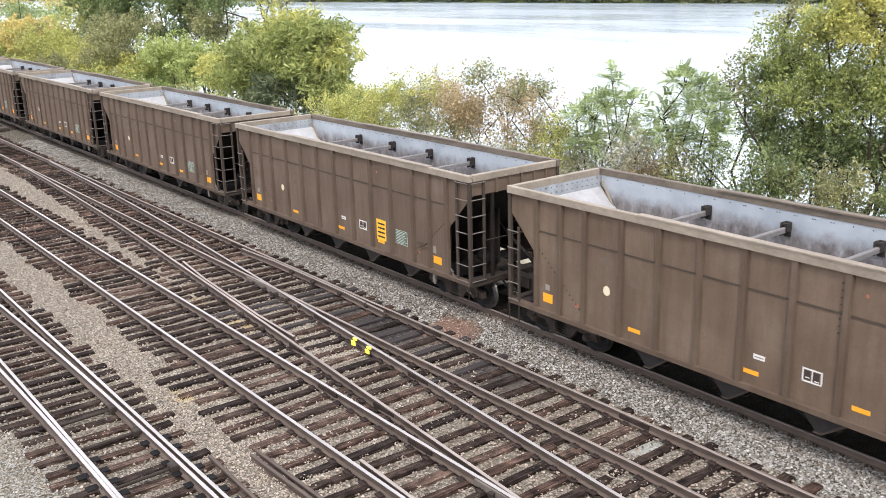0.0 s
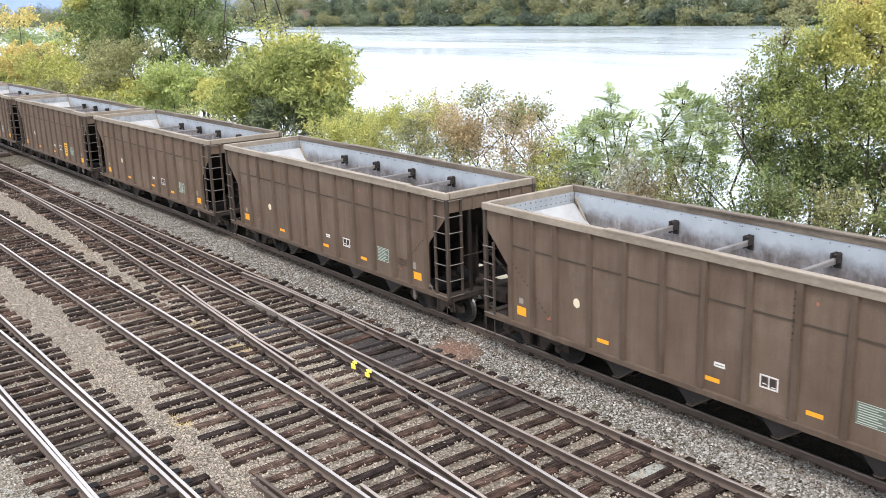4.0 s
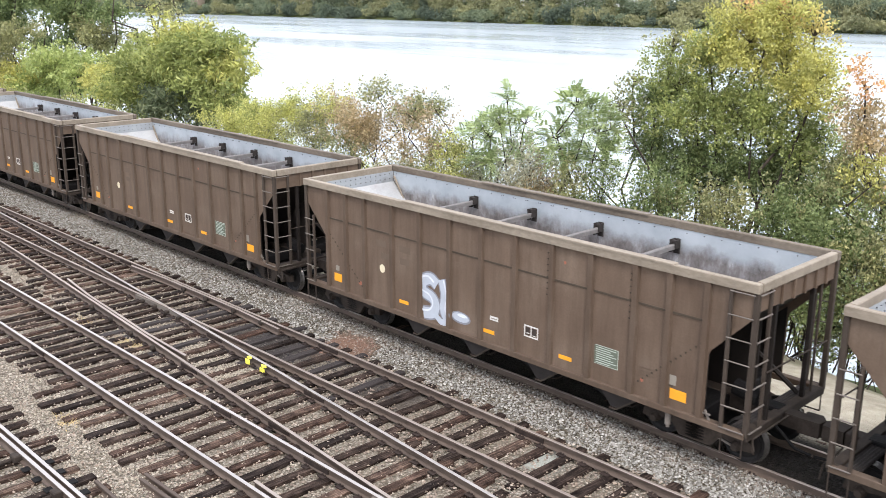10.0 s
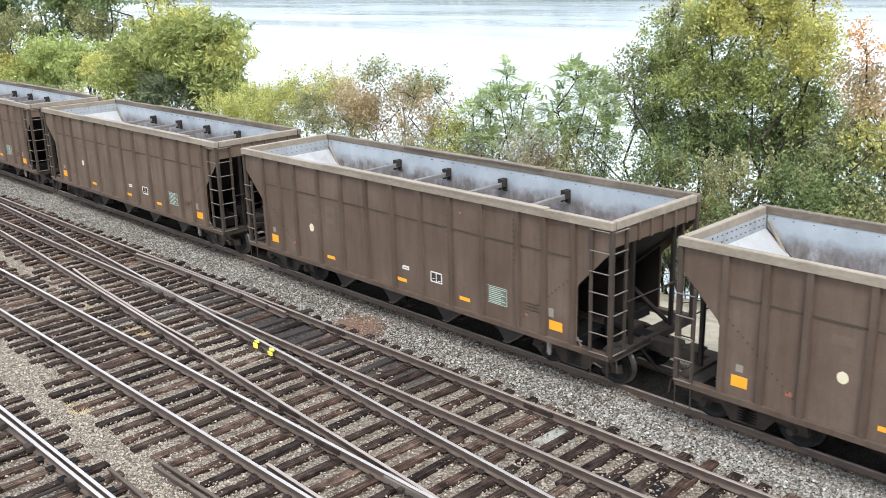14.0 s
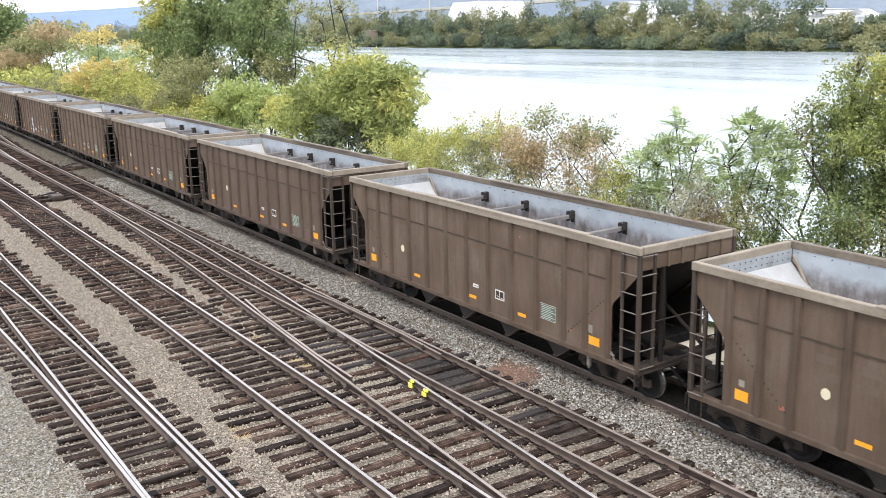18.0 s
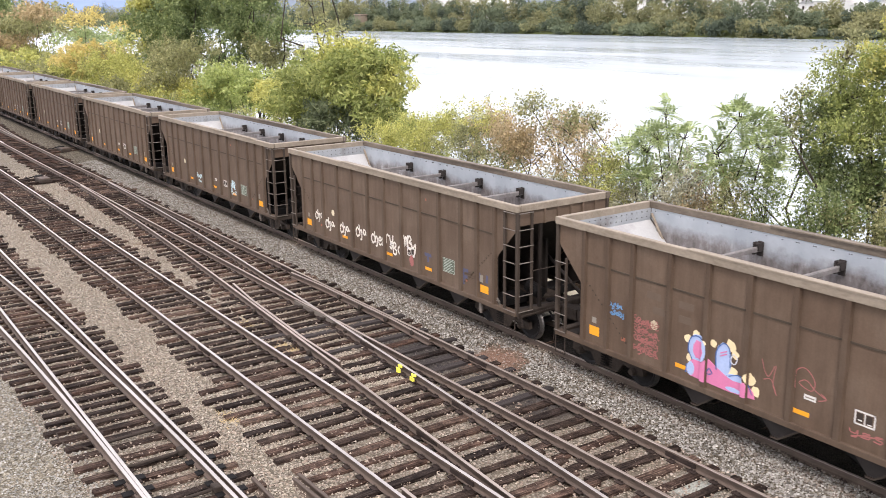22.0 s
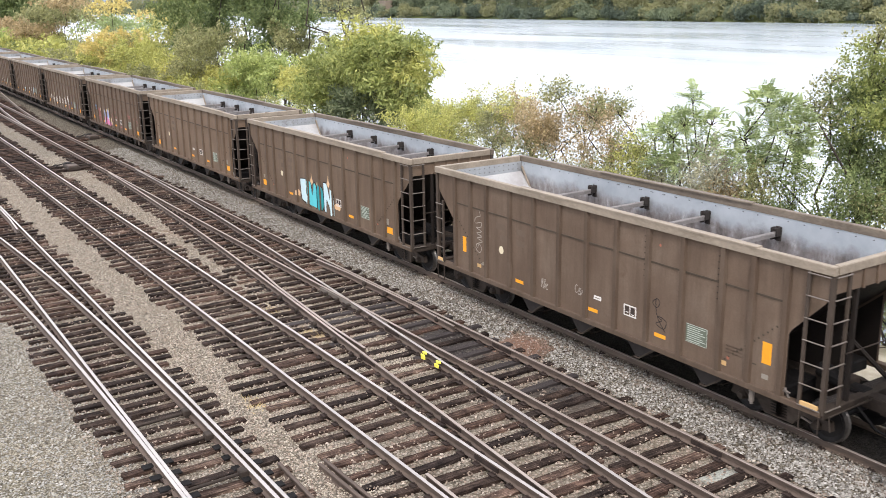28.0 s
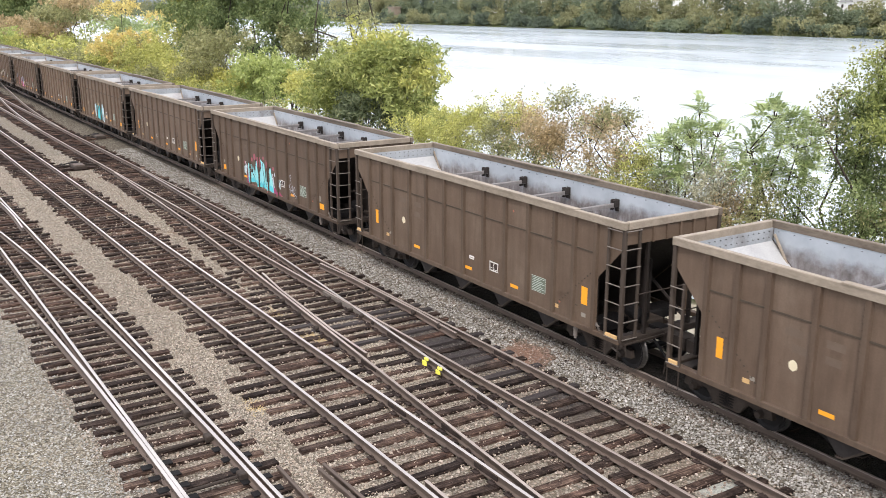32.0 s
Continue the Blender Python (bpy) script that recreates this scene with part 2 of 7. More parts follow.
RAILTOP2 = surface("dull_rail_head", (0.24, 0.2, 0.17), (0.46, 0.4, 0.35), 1.5, (1, 0.1, 1), 0.4, 0.55, 20, 0.05, 0.001, own=False)
PLATE = surface("rusty_tie_plate", (0.014, 0.01, 0.009), (0.05, 0.036, 0.03), 4, rough=0.8, own=False)
YELLOW = plain("yellow_marker", (0.7, 0.66, 0.1), 0.7)
BARK = surface("bark", (0.022, 0.018, 0.014), (0.075, 0.06, 0.047), 5, (1, 1, 0.25), 0.9, 0, 30, 0.6, 0.03, own=False)
CONCRETE = surface("pale_concrete", (0.38, 0.37, 0.35), (0.55, 0.54, 0.5), 0.3, rough=0.85, own=False)
WHITEWALL = surface("white_cladding", (0.66, 0.67, 0.68), (0.8, 0.8, 0.8), 0.05, rough=0.6, own=False)
ROOFM = surface("grey_roof", (0.3, 0.31, 0.33), (0.5, 0.51, 0.53), 0.1, rough=0.6, own=False)
STONE = surface("old_stone", (0.16, 0.13, 0.1), (0.28, 0.23, 0.18), 0.5, rough=0.9, own=False)

WATER, nt, b = base("river_water", 0.12)
b.inputs["Base Color"].default_value = (0.36, 0.42, 0.455, 1)
b.inputs["IOR"].default_value = 1.333
wv = coords(nt, (0.35, 0.12, 1))
bump(nt, b, noise_tex(nt, wv, 1.0, 2, 0.5), 0.1, 0.1)
calm = ramp(nt, noise_tex(nt, coords(nt, (0.03, 0.006, 1)), 1.0, 4, 0.6), [(0.35, (0.12, 0.12, 0.12)), (0.65, (0.23, 0.23, 0.23))])
nt.links.new(calm, b.inputs["Roughness"])

GROUND, nt, b = base("gravel_ground", 0.95)
b.inputs["Specular IOR Level"].default_value = 0.12
gv = coords(nt)
vor = nt.nodes.new("ShaderNodeTexVoronoi")
vor.inputs["Scale"].default_value = 24.0
nt.links.new(gv, vor.inputs["Vector"])
stone = ramp(nt, vor.outputs["Color"], [(0.1, (0.115, 0.103, 0.085)), (0.5, (0.335, 0.303, 0.25)), (0.9, (0.57, 0.535, 0.465))])
# Cell edges darkened: the shade between stones painted into the colour.
gap = ramp(nt, vor.outputs["Distance"], [(0.0, (1, 1, 1)), (0.75, (0.35, 0.33, 0.3))])
stone = mixc(nt, 1.0, stone, gap, "MULTIPLY")
dirt = ramp(nt, noise_tex(nt, gv, 3.0, 6, 0.7), [(0.3, (0.11, 0.09, 0.068)), (0.75, (0.29, 0.245, 0.18))])
patchy = ramp(nt, noise_tex(nt, gv, 0.55, 5, 0.7), [(0.42, (0.05, 0.05, 0.05)), (0.66, (0.5, 0.5, 0.5))])
gravel = mixc(nt, patchy, stone, dirt)
yard = ramp(nt, noise_tex(nt, coords(nt), 0.3, 5, 0.65), [(0.35, (0.76, 0.84, 0.81)), (0.65, (1.0, 1.0, 0.91))])
sep = nt.nodes.new("ShaderNodeSeparateXYZ")
nt.links.new(gv, sep.inputs[0])
wob = nt.nodes.new("ShaderNodeMath")
wob.operation = "MULTIPLY_ADD"
nt.links.new(noise_tex(nt, gv, 0.4, 4), wob.inputs[0])
wob.inputs[1].default_value = 4.0
nt.links.new(sep.outputs[0], wob.inputs[2])
rng = nt.nodes.new("ShaderNodeMapRange")
rng.inputs[1].default_value, rng.inputs[2].default_value = 25.5, 27.5
nt.links.new(wob.outputs[0], rng.inputs[0])
grassy = ramp(nt, noise_tex(nt, gv, 1.5, 6, 0.7), [(0.35, (0.09, 0.08, 0.04)), (0.55, (0.06, 0.085, 0.025)), (0.8, (0.12, 0.11, 0.05))])


def stain_at(nt, vec, x, y, reach, col, under):
    """A spilled stain with a ragged edge round one place on the ground."""
    far = nt.nodes.new("ShaderNodeVectorMath")
    far.operation = "DISTANCE"
    nt.links.new(vec, far.inputs[0])
    far.inputs[1].default_value = (x, y, -0.25)
    rag = nt.nodes.new("ShaderNodeMath")
    rag.operation = "MULTIPLY_ADD"
    nt.links.new(noise_tex(nt, vec, 2.2, 5, 0.7), rag.inputs[0])
    rag.inputs[1].default_value = reach * 1.6
    nt.links.new(far.outputs["Value"], rag.inputs[2])
    edge = nt.nodes.new("ShaderNodeMapRange")
    edge.inputs[1].default_value, edge.inputs[2].default_value, edge.inputs[3].default_value, edge.inputs[4].default_value = reach * 1.3, reach * 2.0, 0.85, 0.0
    nt.links.new(rag.outputs[0], edge.inputs[0])
    return mixc(nt, edge.outputs[0], under, col)


sand = nt.nodes.new("ShaderNodeMapRange")
sand.inputs[1].default_value, sand.inputs[2].default_value = 19.6, 20.8
nt.links.new(wob.outputs[0], sand.inputs[0])
sandy = ramp(nt, noise_tex(nt, gv, 1.3, 6, 0.7), [(0.3, (0.28, 0.25, 0.19)), (0.7, (0.5, 0.46, 0.37))])
gravel = stain_at(nt, gv, 13.1, 19.4, 1.9, (0.03, 0.027, 0.028), gravel)
gravel = stain_at(nt, gv, 13.2, 15.0, 1.2, (0.05, 0.042, 0.038), gravel)
gravel = stain_at(nt, gv, 13.0, 10.5, 0.5, (0.36, 0.38, 0.34), gravel)
gravel = stain_at(nt, gv, 12.0, 36.0, 1.6, (0.17, 0.11, 0.075), gravel)
shoulder = nt.nodes.new("ShaderNodeMapRange")
shoulder.inputs[1].default_value, shoulder.inputs[2].default_value = 13.75, 14.1
nt.links.new(sep.outputs[0], shoulder.inputs[0])
gravel = mixc(nt, shoulder.outputs[0], gravel, mixc(nt, 1.0, stone, (0.62, 0.61, 0.58), "MULTIPLY"))
gravel = mixc(nt, sand.outputs[0], gravel, sandy)
gravel = stain_at(nt, gv, 14.1, 18.0, 0.9, (0.2, 0.12, 0.085), gravel)
# Band along the main track: the train's shade put into the ground colour.
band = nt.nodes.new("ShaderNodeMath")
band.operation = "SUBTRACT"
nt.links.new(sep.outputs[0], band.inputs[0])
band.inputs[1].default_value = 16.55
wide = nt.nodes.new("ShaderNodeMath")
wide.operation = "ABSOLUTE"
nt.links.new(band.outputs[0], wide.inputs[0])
under_train_shade = nt.nodes.new("ShaderNodeMapRange")
under_train_shade.inputs[1].default_value, under_train_shade.inputs[2].default_value, under_train_shade.inputs[3].default_value, under_train_shade.inputs[4].default_value = 0.75, 1.15, 0.9, 0.0
nt.links.new(wide.outputs[0], under_train_shade.inputs[0])
# Mottled near-black that stands for the shade beneath the cars.
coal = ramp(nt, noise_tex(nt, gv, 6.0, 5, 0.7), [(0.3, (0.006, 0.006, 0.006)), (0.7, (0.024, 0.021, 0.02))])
gravel = mixc(nt, under_train_shade.outputs[0], gravel, coal)
pale = nt.nodes.new("ShaderNodeMapRange")
pale.inputs[1].default_value, pale.inputs[2].default_value, pale.inputs[3].default_value, pale.inputs[4].default_value = 3.6, 6.2, 0.85, 0.0
nt.links.new(wob.outputs[0], pale.inputs[0])
gravel = mixc(nt, pale.outputs[0], gravel, mixc(nt, 1.0, stone, yard, "MULTIPLY"))
nt.links.new(mixc(nt, rng.outputs[0], gravel, grassy), b.inputs["Base Color"])
bump(nt, b, vor.outputs["Distance"], 0.9, 0.05)


# ---- mesh helpers ----
class Shell:
    """Collects faces of one mesh."""

    def __init__(self):
        self.v, self.f, self.m = [], [], []

    def add(self, verts, faces, mat=0):
        n = len(self.v)
        self.v += [tuple(p) for p in verts]
        self.f += [tuple(i + n for i in f) for f in faces]
        self.m += [mat] * len(faces)
        return self

    def box(self, x0, x1, y0, y1, z0, z1, mat=0):
        return self.add([(x0, y0, z0), (x1, y0, z0), (x1, y1, z0), (x0, y1, z0), (x0, y0, z1), (x1, y0, z1), (x1, y1, z1), (x0, y1, z1)],
                        [(3, 2, 1, 0), (4, 5, 6, 7), (0, 1, 5, 4), (1, 2, 6, 5), (2, 3, 7, 6), (3, 0, 4, 7)], mat)

    def slab(self, x0, x1, y0, y1, z0, z1, c=0.01, mat=0):
        """A box with chamfered upright edges and top rim."""
        ring = [(x0 + c, y0), (x1 - c, y0), (x1, y0 + c), (x1, y1 - c), (x1 - c, y1), (x0 + c, y1), (x0, y1 - c), (x0, y0 + c)]
        mx, my = (x0 + x1) / 2, (y0 + y1) / 2
        top = [(mx + (x - mx) * (1 - c / max(abs(x1 - x0) / 2, c)), my + (y - my) * (1 - c / max(abs(y1 - y0) / 2, c)), z1) for x, y in ring]
        vs = [(x, y, z0) for x, y in ring] + [(x, y, z1 - c) for x, y in ring] + top
        fs = [tuple(range(7, -1, -1)), tuple(range(16, 24))]
        for k in (0, 8):
            fs += [(k + i, k + (i + 1) % 8, k + 8 + (i + 1) % 8, k + 8 + i) for i in range(8)]
        return self.add(vs, fs, mat)

    def prism(self, pts, axis, a, b, mat=0):
        """A polygon in the plane across the axis (x: pts are y,z; y: x,z; z: x,y), drawn out from a to b."""
        def at(p, s):
            return (s, p[0], p[1]) if axis == "x" else (p[0], s, p[1]) if axis == "y" else (p[0], p[1], s)
        n = len(pts)
        return self.add([at(p, a) for p in pts] + [at(p, b) for p in pts],
                        [tuple(range(n)), tuple(range(2 * n - 1, n - 1, -1))] + [(i, (i + 1) % n, n + (i + 1) % n, n + i) for i in range(n)], mat)

    def tube(self, p, q, r, r2=None, n=8, mat=0):
        p, q = Vector(p), Vector(q)
        d = (q - p).normalized()
        u = d.orthogonal().normalized()
        w = d.cross(u)
        r2 = r if r2 is None else r2
        ring = [(math.cos(2 * math.pi * i / n), math.sin(2 * math.pi * i / n)) for i in range(n)]
        vs = [p + r * (c * u + s * w) for c, s in ring] + [q + r2 * (c * u + s * w) for c, s in ring]
        return self.add(vs, [(i, (i + 1) % n, n + (i + 1) % n, n + i) for i in range(n)] + [tuple(range(n - 1, -1, -1)), tuple(range(n, 2 * n))], mat)

    def lathe(self, prof, axis_at, n=20, mat=0):
        """prof: (x along the axle, radius); axle along x through (y, z)."""
        y0, z0 = axis_at
        k = len(prof)
        vs = [(x, y0 + r * math.cos(2 * math.pi * i / n), z0 + r * math.sin(2 * math.pi * i / n)) for i in range(n) for x, r in prof]
        fs = [(i * k + j, i * k + j + 1, (i + 1) % n * k + j + 1, (i + 1) % n * k + j) for i in range(n) for j in range(k - 1)]
        return self.add(vs, fs, mat)

    def data(self, name, mats):
        me = bpy.data.meshes.new(name)
        me.from_pydata(self.v, [], self.f)
        for m in mats if isinstance(mats, (list, tuple)) else [mats]:
            me.materials.append(m)
        if any(self.m):
            me.polygons.foreach_set("material_index", self.m)
        bm = bmesh.new()
        bm.from_mesh(me)
        bmesh.ops.recalc_face_normals(bm, faces=bm.faces)
        bm.to_mesh(me)
        bm.free()
        return me


def part(name, shell, mats, parent=None, label="", m=None):
    me = shell if isinstance(shell, bpy.types.Mesh) else shell.data(name, mats)
    ob = new(name, me)
    if parent is not None:
        ob.parent = parent
    if m is not None:
        ob.matrix_basis = m
    if label:
        ob["label"] = label
    return ob


def cards(name, centres, sizes, mat, rng, flat=0.0, ratio=0.55, small=False):
    """Many small leaves as one mesh: four-cornered and bent along the middle, or three-cornered where small."""
    n = len(centres)
    d = rng.normal(size=(n, 3))
    d[:, 2] *= 1 - flat
    d /= np.linalg.norm(d, axis=1)[:, None] + 1e-9
    u = np.cross(d, rng.normal(size=(n, 3)))
    u /= np.linalg.norm(u, axis=1)[:, None] + 1e-9
    w = np.cross(d, u)
    s = sizes[:, None]
    if small:
        p = np.stack([centres + u * s * 1.15, centres - u * s * 0.65 + w * s * 0.68, centres - u * s * 0.65 - w * s * 0.68], 1)
    else:
        p = np.stack([centres - u * s, centres + w * s * ratio + d * s * 0.12, centres + u * s, centres - w * s * ratio + d * s * 0.12], 1)
    k = p.shape[1]
    me = bpy.data.meshes.new(name)
    me.vertices.add(k * n)
    me.vertices.foreach_set("co", p.ravel())
    me.loops.add(k * n)
    me.loops.foreach_set("vertex_index", np.arange(k * n))
    me.polygons.add(n)
    me.polygons.foreach_set("loop_start", np.arange(0, k * n, k))
    me.polygons.foreach_set("loop_total", np.full(n, k))
    me.update()
    me.validate()
    me.materials.append(mat)
    return me


# ---- plan: rail-head level is z = 0, tracks run along y ----
GAUGE = 1.435
C_MID, B_MID, D_MID, T_MID = 8.842, 12.74, 5.07, 16.17
DRIFT = 0.00807


def train_x(y):
    return T_MID + DRIFT * (y - 10)


def cross_off(y):
    """How far the crossover has left the middle track towards the camera's side."""
    if y > 57.8:
        return 0.0
    if y > 28:
        return 1.1 * ((57.8 - y) / 29.8) ** 2
    if y > 5.1:
        return 1.1 + 0.0738 * (28 - y)
    return B_MID - C_MID - 1.1 * max(0, (y + 24.7) / 29.8) ** 2


def far_off(y):
    """The farther crossover, from the middle track to the train's."""
    whole = train_x(y) - B_MID
    if y < 65:
        return 0.0
    if y < 95:
        return 1.1 * ((y - 65) / 30) ** 2
    straight = 1.1 + 0.0733 * (y - 95)
    left = whole - straight
    return straight if left > 0.9 else whole - 0.9 * max(0, (130 - y) / 24) ** 2 if y < 130 else whole


def yard_off(y, gap):
    """The yard turnout, away from the near track; gap: how far the blade stands off its stock rail."""
    if y < 16:
        return gap
    return gap + (1.435 - gap) * ((y - 16) / 28) ** 2 if y < 44 else 1.435 + 0.096 * (y - 44)


# ---- ground, water ----
def ground_height(x):
    if x < -60:
        return -0.255
    for (xa, za), (xb, zb) in zip(SECTION, SECTION[1:]):
        if xa <= x <= xb:
            return za + (zb - za) * (x - xa) / (xb - xa)
    return SECTION[-1][1]


SECTION = [(-60, -0.255), (14.15, -0.255), (14.7, -0.185), (15.2, -0.16), (17.3, -0.16), (18.0, -0.25), (18.6, -0.45), (21.5, -0.75), (24.5, -1.5), (33.5, -5.3), (60, -9), (340, -9), (364, -5.4), (369, -3.5), (384, 1.5), (440, 3.0), (700, 8), (3200, 30)]


def build_ground():
    xs = np.r_[-3000, -800, -200, -60, -20, -8, np.arange(-4, 22, 0.3), 22, 23, 24.5, 26, 28, 30, 32, 33.5, 38, 60, 340, 352, 364, 366, 369, 376, 384, 400, 440, 700, 1500, 3200]
    ys = np.r_[-3000, -900, -300, -120, -50, -20, np.arange(-4, 70, 0.35), np.arange(70, 180, 1.5), 185, 200, 240, 300, 400, 520, 700, 1000, 1500, 2400, 3600, 5000]
    vs = []
    for y in ys:
        for x in xs:
            z = ground_height(x)
            if x < 24:
                z += 0.035 * noise.noise((x * 0.9, y * 0.9, 0)) + 0.02 * noise.noise((x * 3.1, y * 3.1, 4))
            elif x < 34 or 350 < x < 440:
                z += 0.5 * noise.noise((x * 0.2, y * 0.2, 0))
            vs.append((x, y, z))
    w = len(xs)
    fs = [(j * w + i, j * w + i + 1, (j + 1) * w + i + 1, (j + 1) * w + i) for j in range(len(ys) - 1) for i in range(w - 1)]
    sh = Shell().add(vs, fs)
    ob = part("ground", sh, GROUND)
    tagged(ob, "grey-brown ballast and gravel yard sloping to a grassy river bank", "ground", kind="structure")
    for p in ob.data.polygons:
        p.use_smooth = True
    wat = part("water", Shell().add([(26, -3000, -5), (375, -3000, -5), (375, 5000, -5), (26, 5000, -5)], [(0, 1, 2, 3)]), WATER)
    tagged(wat, "wide calm river reflecting a white overcast sky", "river", kind="structure")


build_ground()

# ---- tracks ----
PROFILE = [(-0.07, -0.172), (0.07, -0.172), (0.07, -0.16), (0.012, -0.135), (0.009, -0.05), (0.036, -0.038), (0.036, -0.008), (0.028, 0), (-0.028, 0), (-0.036, -0.008), (-0.036, -0.038), (-0.009, -0.05), (-0.012, -0.135), (-0.07, -0.16)]


def rail(name, parent, fx, y0, y1, head, label, dz=0.0, step=1.5):
    ys = np.linspace(y0, y1, max(2, int(abs(y1 - y0) / step)))
    n = len(PROFILE)
    vs = [(fx(y) + px, y, pz + dz) for y in ys for px, pz in PROFILE]
    sh = Shell()
    fs = [(j * n + i, j * n + (i + 1) % n, (j + 1) * n + (i + 1) % n, (j + 1) * n + i) for j in range(len(ys) - 1) for i in range(n)]
    sh.add(vs, fs + [tuple(range(n)), tuple(range((len(ys) - 1) * n, len(ys) * n))])
    sh.m = [1 if i % n in (6, 7, 8) and i < len(fs) else 0 for i in range(len(fs) + 2)]
    return part(name, sh, [RAILSIDE, head], parent, label)


def tie_mesh(seed, length, mat):
    rng = random.Random(seed)
    w, h = 0.106 + rng.uniform(-0.014, 0.012), 0.17
    k = 7
    rings = []
    for i in range(k):
        x = (i / (k - 1) - 0.5) * length
        j = [rng.uniform(-0.009, 0.009) for _ in range(6)]
        dip = 0.012 * rng.random()
        rings.append([(x + j[5], -w + j[0], -h), (x, w + j[1], -h), (x, w + j[1], -0.012), (x, w - 0.016 + j[2], -dip + j[4]), (x, -w + 0.016 + j[3], -dip), (x, -w + j[0], -0.012)])
    vs = [p for r in rings for p in r]
    fs = [(i * 6 + j, i * 6 + (j + 1) % 6, (i + 1) * 6 + (j + 1) % 6, (i + 1) * 6 + j) for i in range(k - 1) for j in range(6)]
    fs += [(5, 4, 3, 2, 1, 0), tuple((k - 1) * 6 + j for j in range(6))]
    return Shell().add(vs, fs).data("tie", mat)


OILTIE = surface("oil_soaked_wood", (0.012, 0.0105, 0.0105), (0.065, 0.055, 0.053), 2.2, (0.6, 8, 8), 0.7, 0.0, 14, 0.5, 0.02)
TIE_MESHES = {}


def lay_ties(track, y0, y1, span, spacing=0.53, seed=1, limit=300):
    """Ties from y0 to y1; span(y) gives the ends in x. Each is an object; past the limit they are joined."""
    rng = random.Random(seed)
    y, n = y0, 0
    rest = Shell()
    while y < y1:
        a, b = span(y)
        a, b = a + rng.choice((-0.1, 0, 0, 0.06)) + rng.uniform(-0.09, 0.08), b + rng.choice((-0.08, 0, 0, 0.1)) + rng.uniform(-0.08, 0.09)
        soaked = track.name == "track_2" and 15.5 < y < 23.5 and rng.random() < 0.6
        key = (round((b - a) * 4) / 4, rng.randrange(4), soaked)
        if key not in TIE_MESHES:
            TIE_MESHES[key] = tie_mesh(str(key[:2]), key[0], OILTIE if soaked else TIE)
        m = pose((a + b) / 2, y + rng.uniform(-0.04, 0.04), -0.172 + rng.uniform(-0.012, 0.004), rng.uniform(-1.5, 1.5), rng.uniform(-0.25, 0.25), rng.uniform(-1.6, 1.6) + (180 if rng.random() < 0.5 else 0))
        if n < limit:
            part("tie", TIE_MESHES[key], None, track, m=m)
        else:
            me = TIE_MESHES[key]
            rest.add([m @ v.co for v in me.vertices], [tuple(p.vertices) for p in me.polygons])
        n += 1
        y += spacing * rng.uniform(0.93, 1.07)
    if rest.v:
        tagged(part("far_ties", rest, TIE, track, "weathered far wooden ties"), kind="stuff")


def plates(track, fxs, y0, y1, spacing=0.53):
    sh = Shell()
    y = y0
    rng = random.Random(int(y0 * 10 + fxs[0](0)))
    while y < y1:
        for fx in fxs:
            x = fx(y)
            sh.box(x - 0.17, x + 0.17, y - 0.09, y + 0.09, -0.178, -0.158)
            for sx in (-1, 1):
                sh.box(x + sx * 0.085 - 0.018, x + sx * 0.085 + 0.018, y - 0.05, y - 0.015, -0.16, -0.135)
                sh.box(x + sx * 0.085 - 0.018, x + sx * 0.085 + 0.018, y + 0.02, y + 0.055, -0.16, -0.13)
        y += spacing
    tagged(part("tie_plates", sh, PLATE, track, "rusty tie plates and spikes"), kind="stuff")


def make_track(name, label):
    return tagged(new(name), label, "railway track", kind="structure")


HALF = GAUGE / 2
track_c = make_track("track_1", "straight railway track with shiny rails on dark wooden ties")
rail("rail", track_c, lambda y: C_MID - HALF, -20, 260, RAILTOP, "shiny worn steel rail", step=6)
rail("rail", track_c, lambda y: C_MID + HALF, -20, 260, RAILTOP, "shiny worn steel rail", step=6)
rail("guard_rail", track_c, lambda y: C_MID - HALF + 0.1 + max(0, abs(y - 10) - 2.2) * 0.06, 6.6, 13.4, RAILTOP2, "rusty guard rail")
plates(track_c, [lambda y: C_MID - HALF, lambda y: C_MID + HALF], 6, 60)

track_b = make_track("track_2", "middle railway track with a crossover turnout and rusty rails")
rail("rail", track_b, lambda y: B_MID - HALF, -20, 260, RAILTOP2, "dull brown steel rail", step=6)
rail("rail", track_b, lambda y: B_MID + HALF, -20, 260, RAILTOP2, "steel rail with a worn head", step=6)
rail("guard_rail", track_b, lambda y: B_MID + HALF - 0.1 - max(0, abs(y - 24) - 2.6) * 0.06, 19.8, 28.2, RAILTOP2, "rusty guard rail")
plates(track_b, [lambda y: B_MID - HALF, lambda y: B_MID + HALF], 5, 60)
rail("crossover_rail", track_b, lambda y: B_MID - HALF - cross_off(y), 50.5, -20, RAILTOP2, "dull brown crossover rail", -0.003)
rail("crossover_rail", track_b, lambda y: B_MID + HALF - cross_off(y), 50.5, -20, RAILTOP, "shiny crossover rail", -0.003)
rail("guard_rail", track_b, lambda y: B_MID - HALF - cross_off(y) + 0.1 + max(0, abs(y - 24) - 2.6) * 0.06, 19.8, 28.2, RAILTOP2, "rusty guard rail")
plates(track_b, [lambda y: B_MID - HALF - cross_off(y), lambda y: B_MID + HALF - cross_off(y)], 5.2, 50)
rail("crossover_rail", track_b, lambda y: B_MID - HALF + far_off(y), 71.5, 150, RAILTOP, "shiny crossover rail", -0.003)
rail("crossover_rail", track_b, lambda y: B_MID + HALF + far_off(y), 71.5, 150, RAILTOP2, "dull brown crossover rail", -0.003)

track_t = make_track("track_3", "main railway track under the coal train")
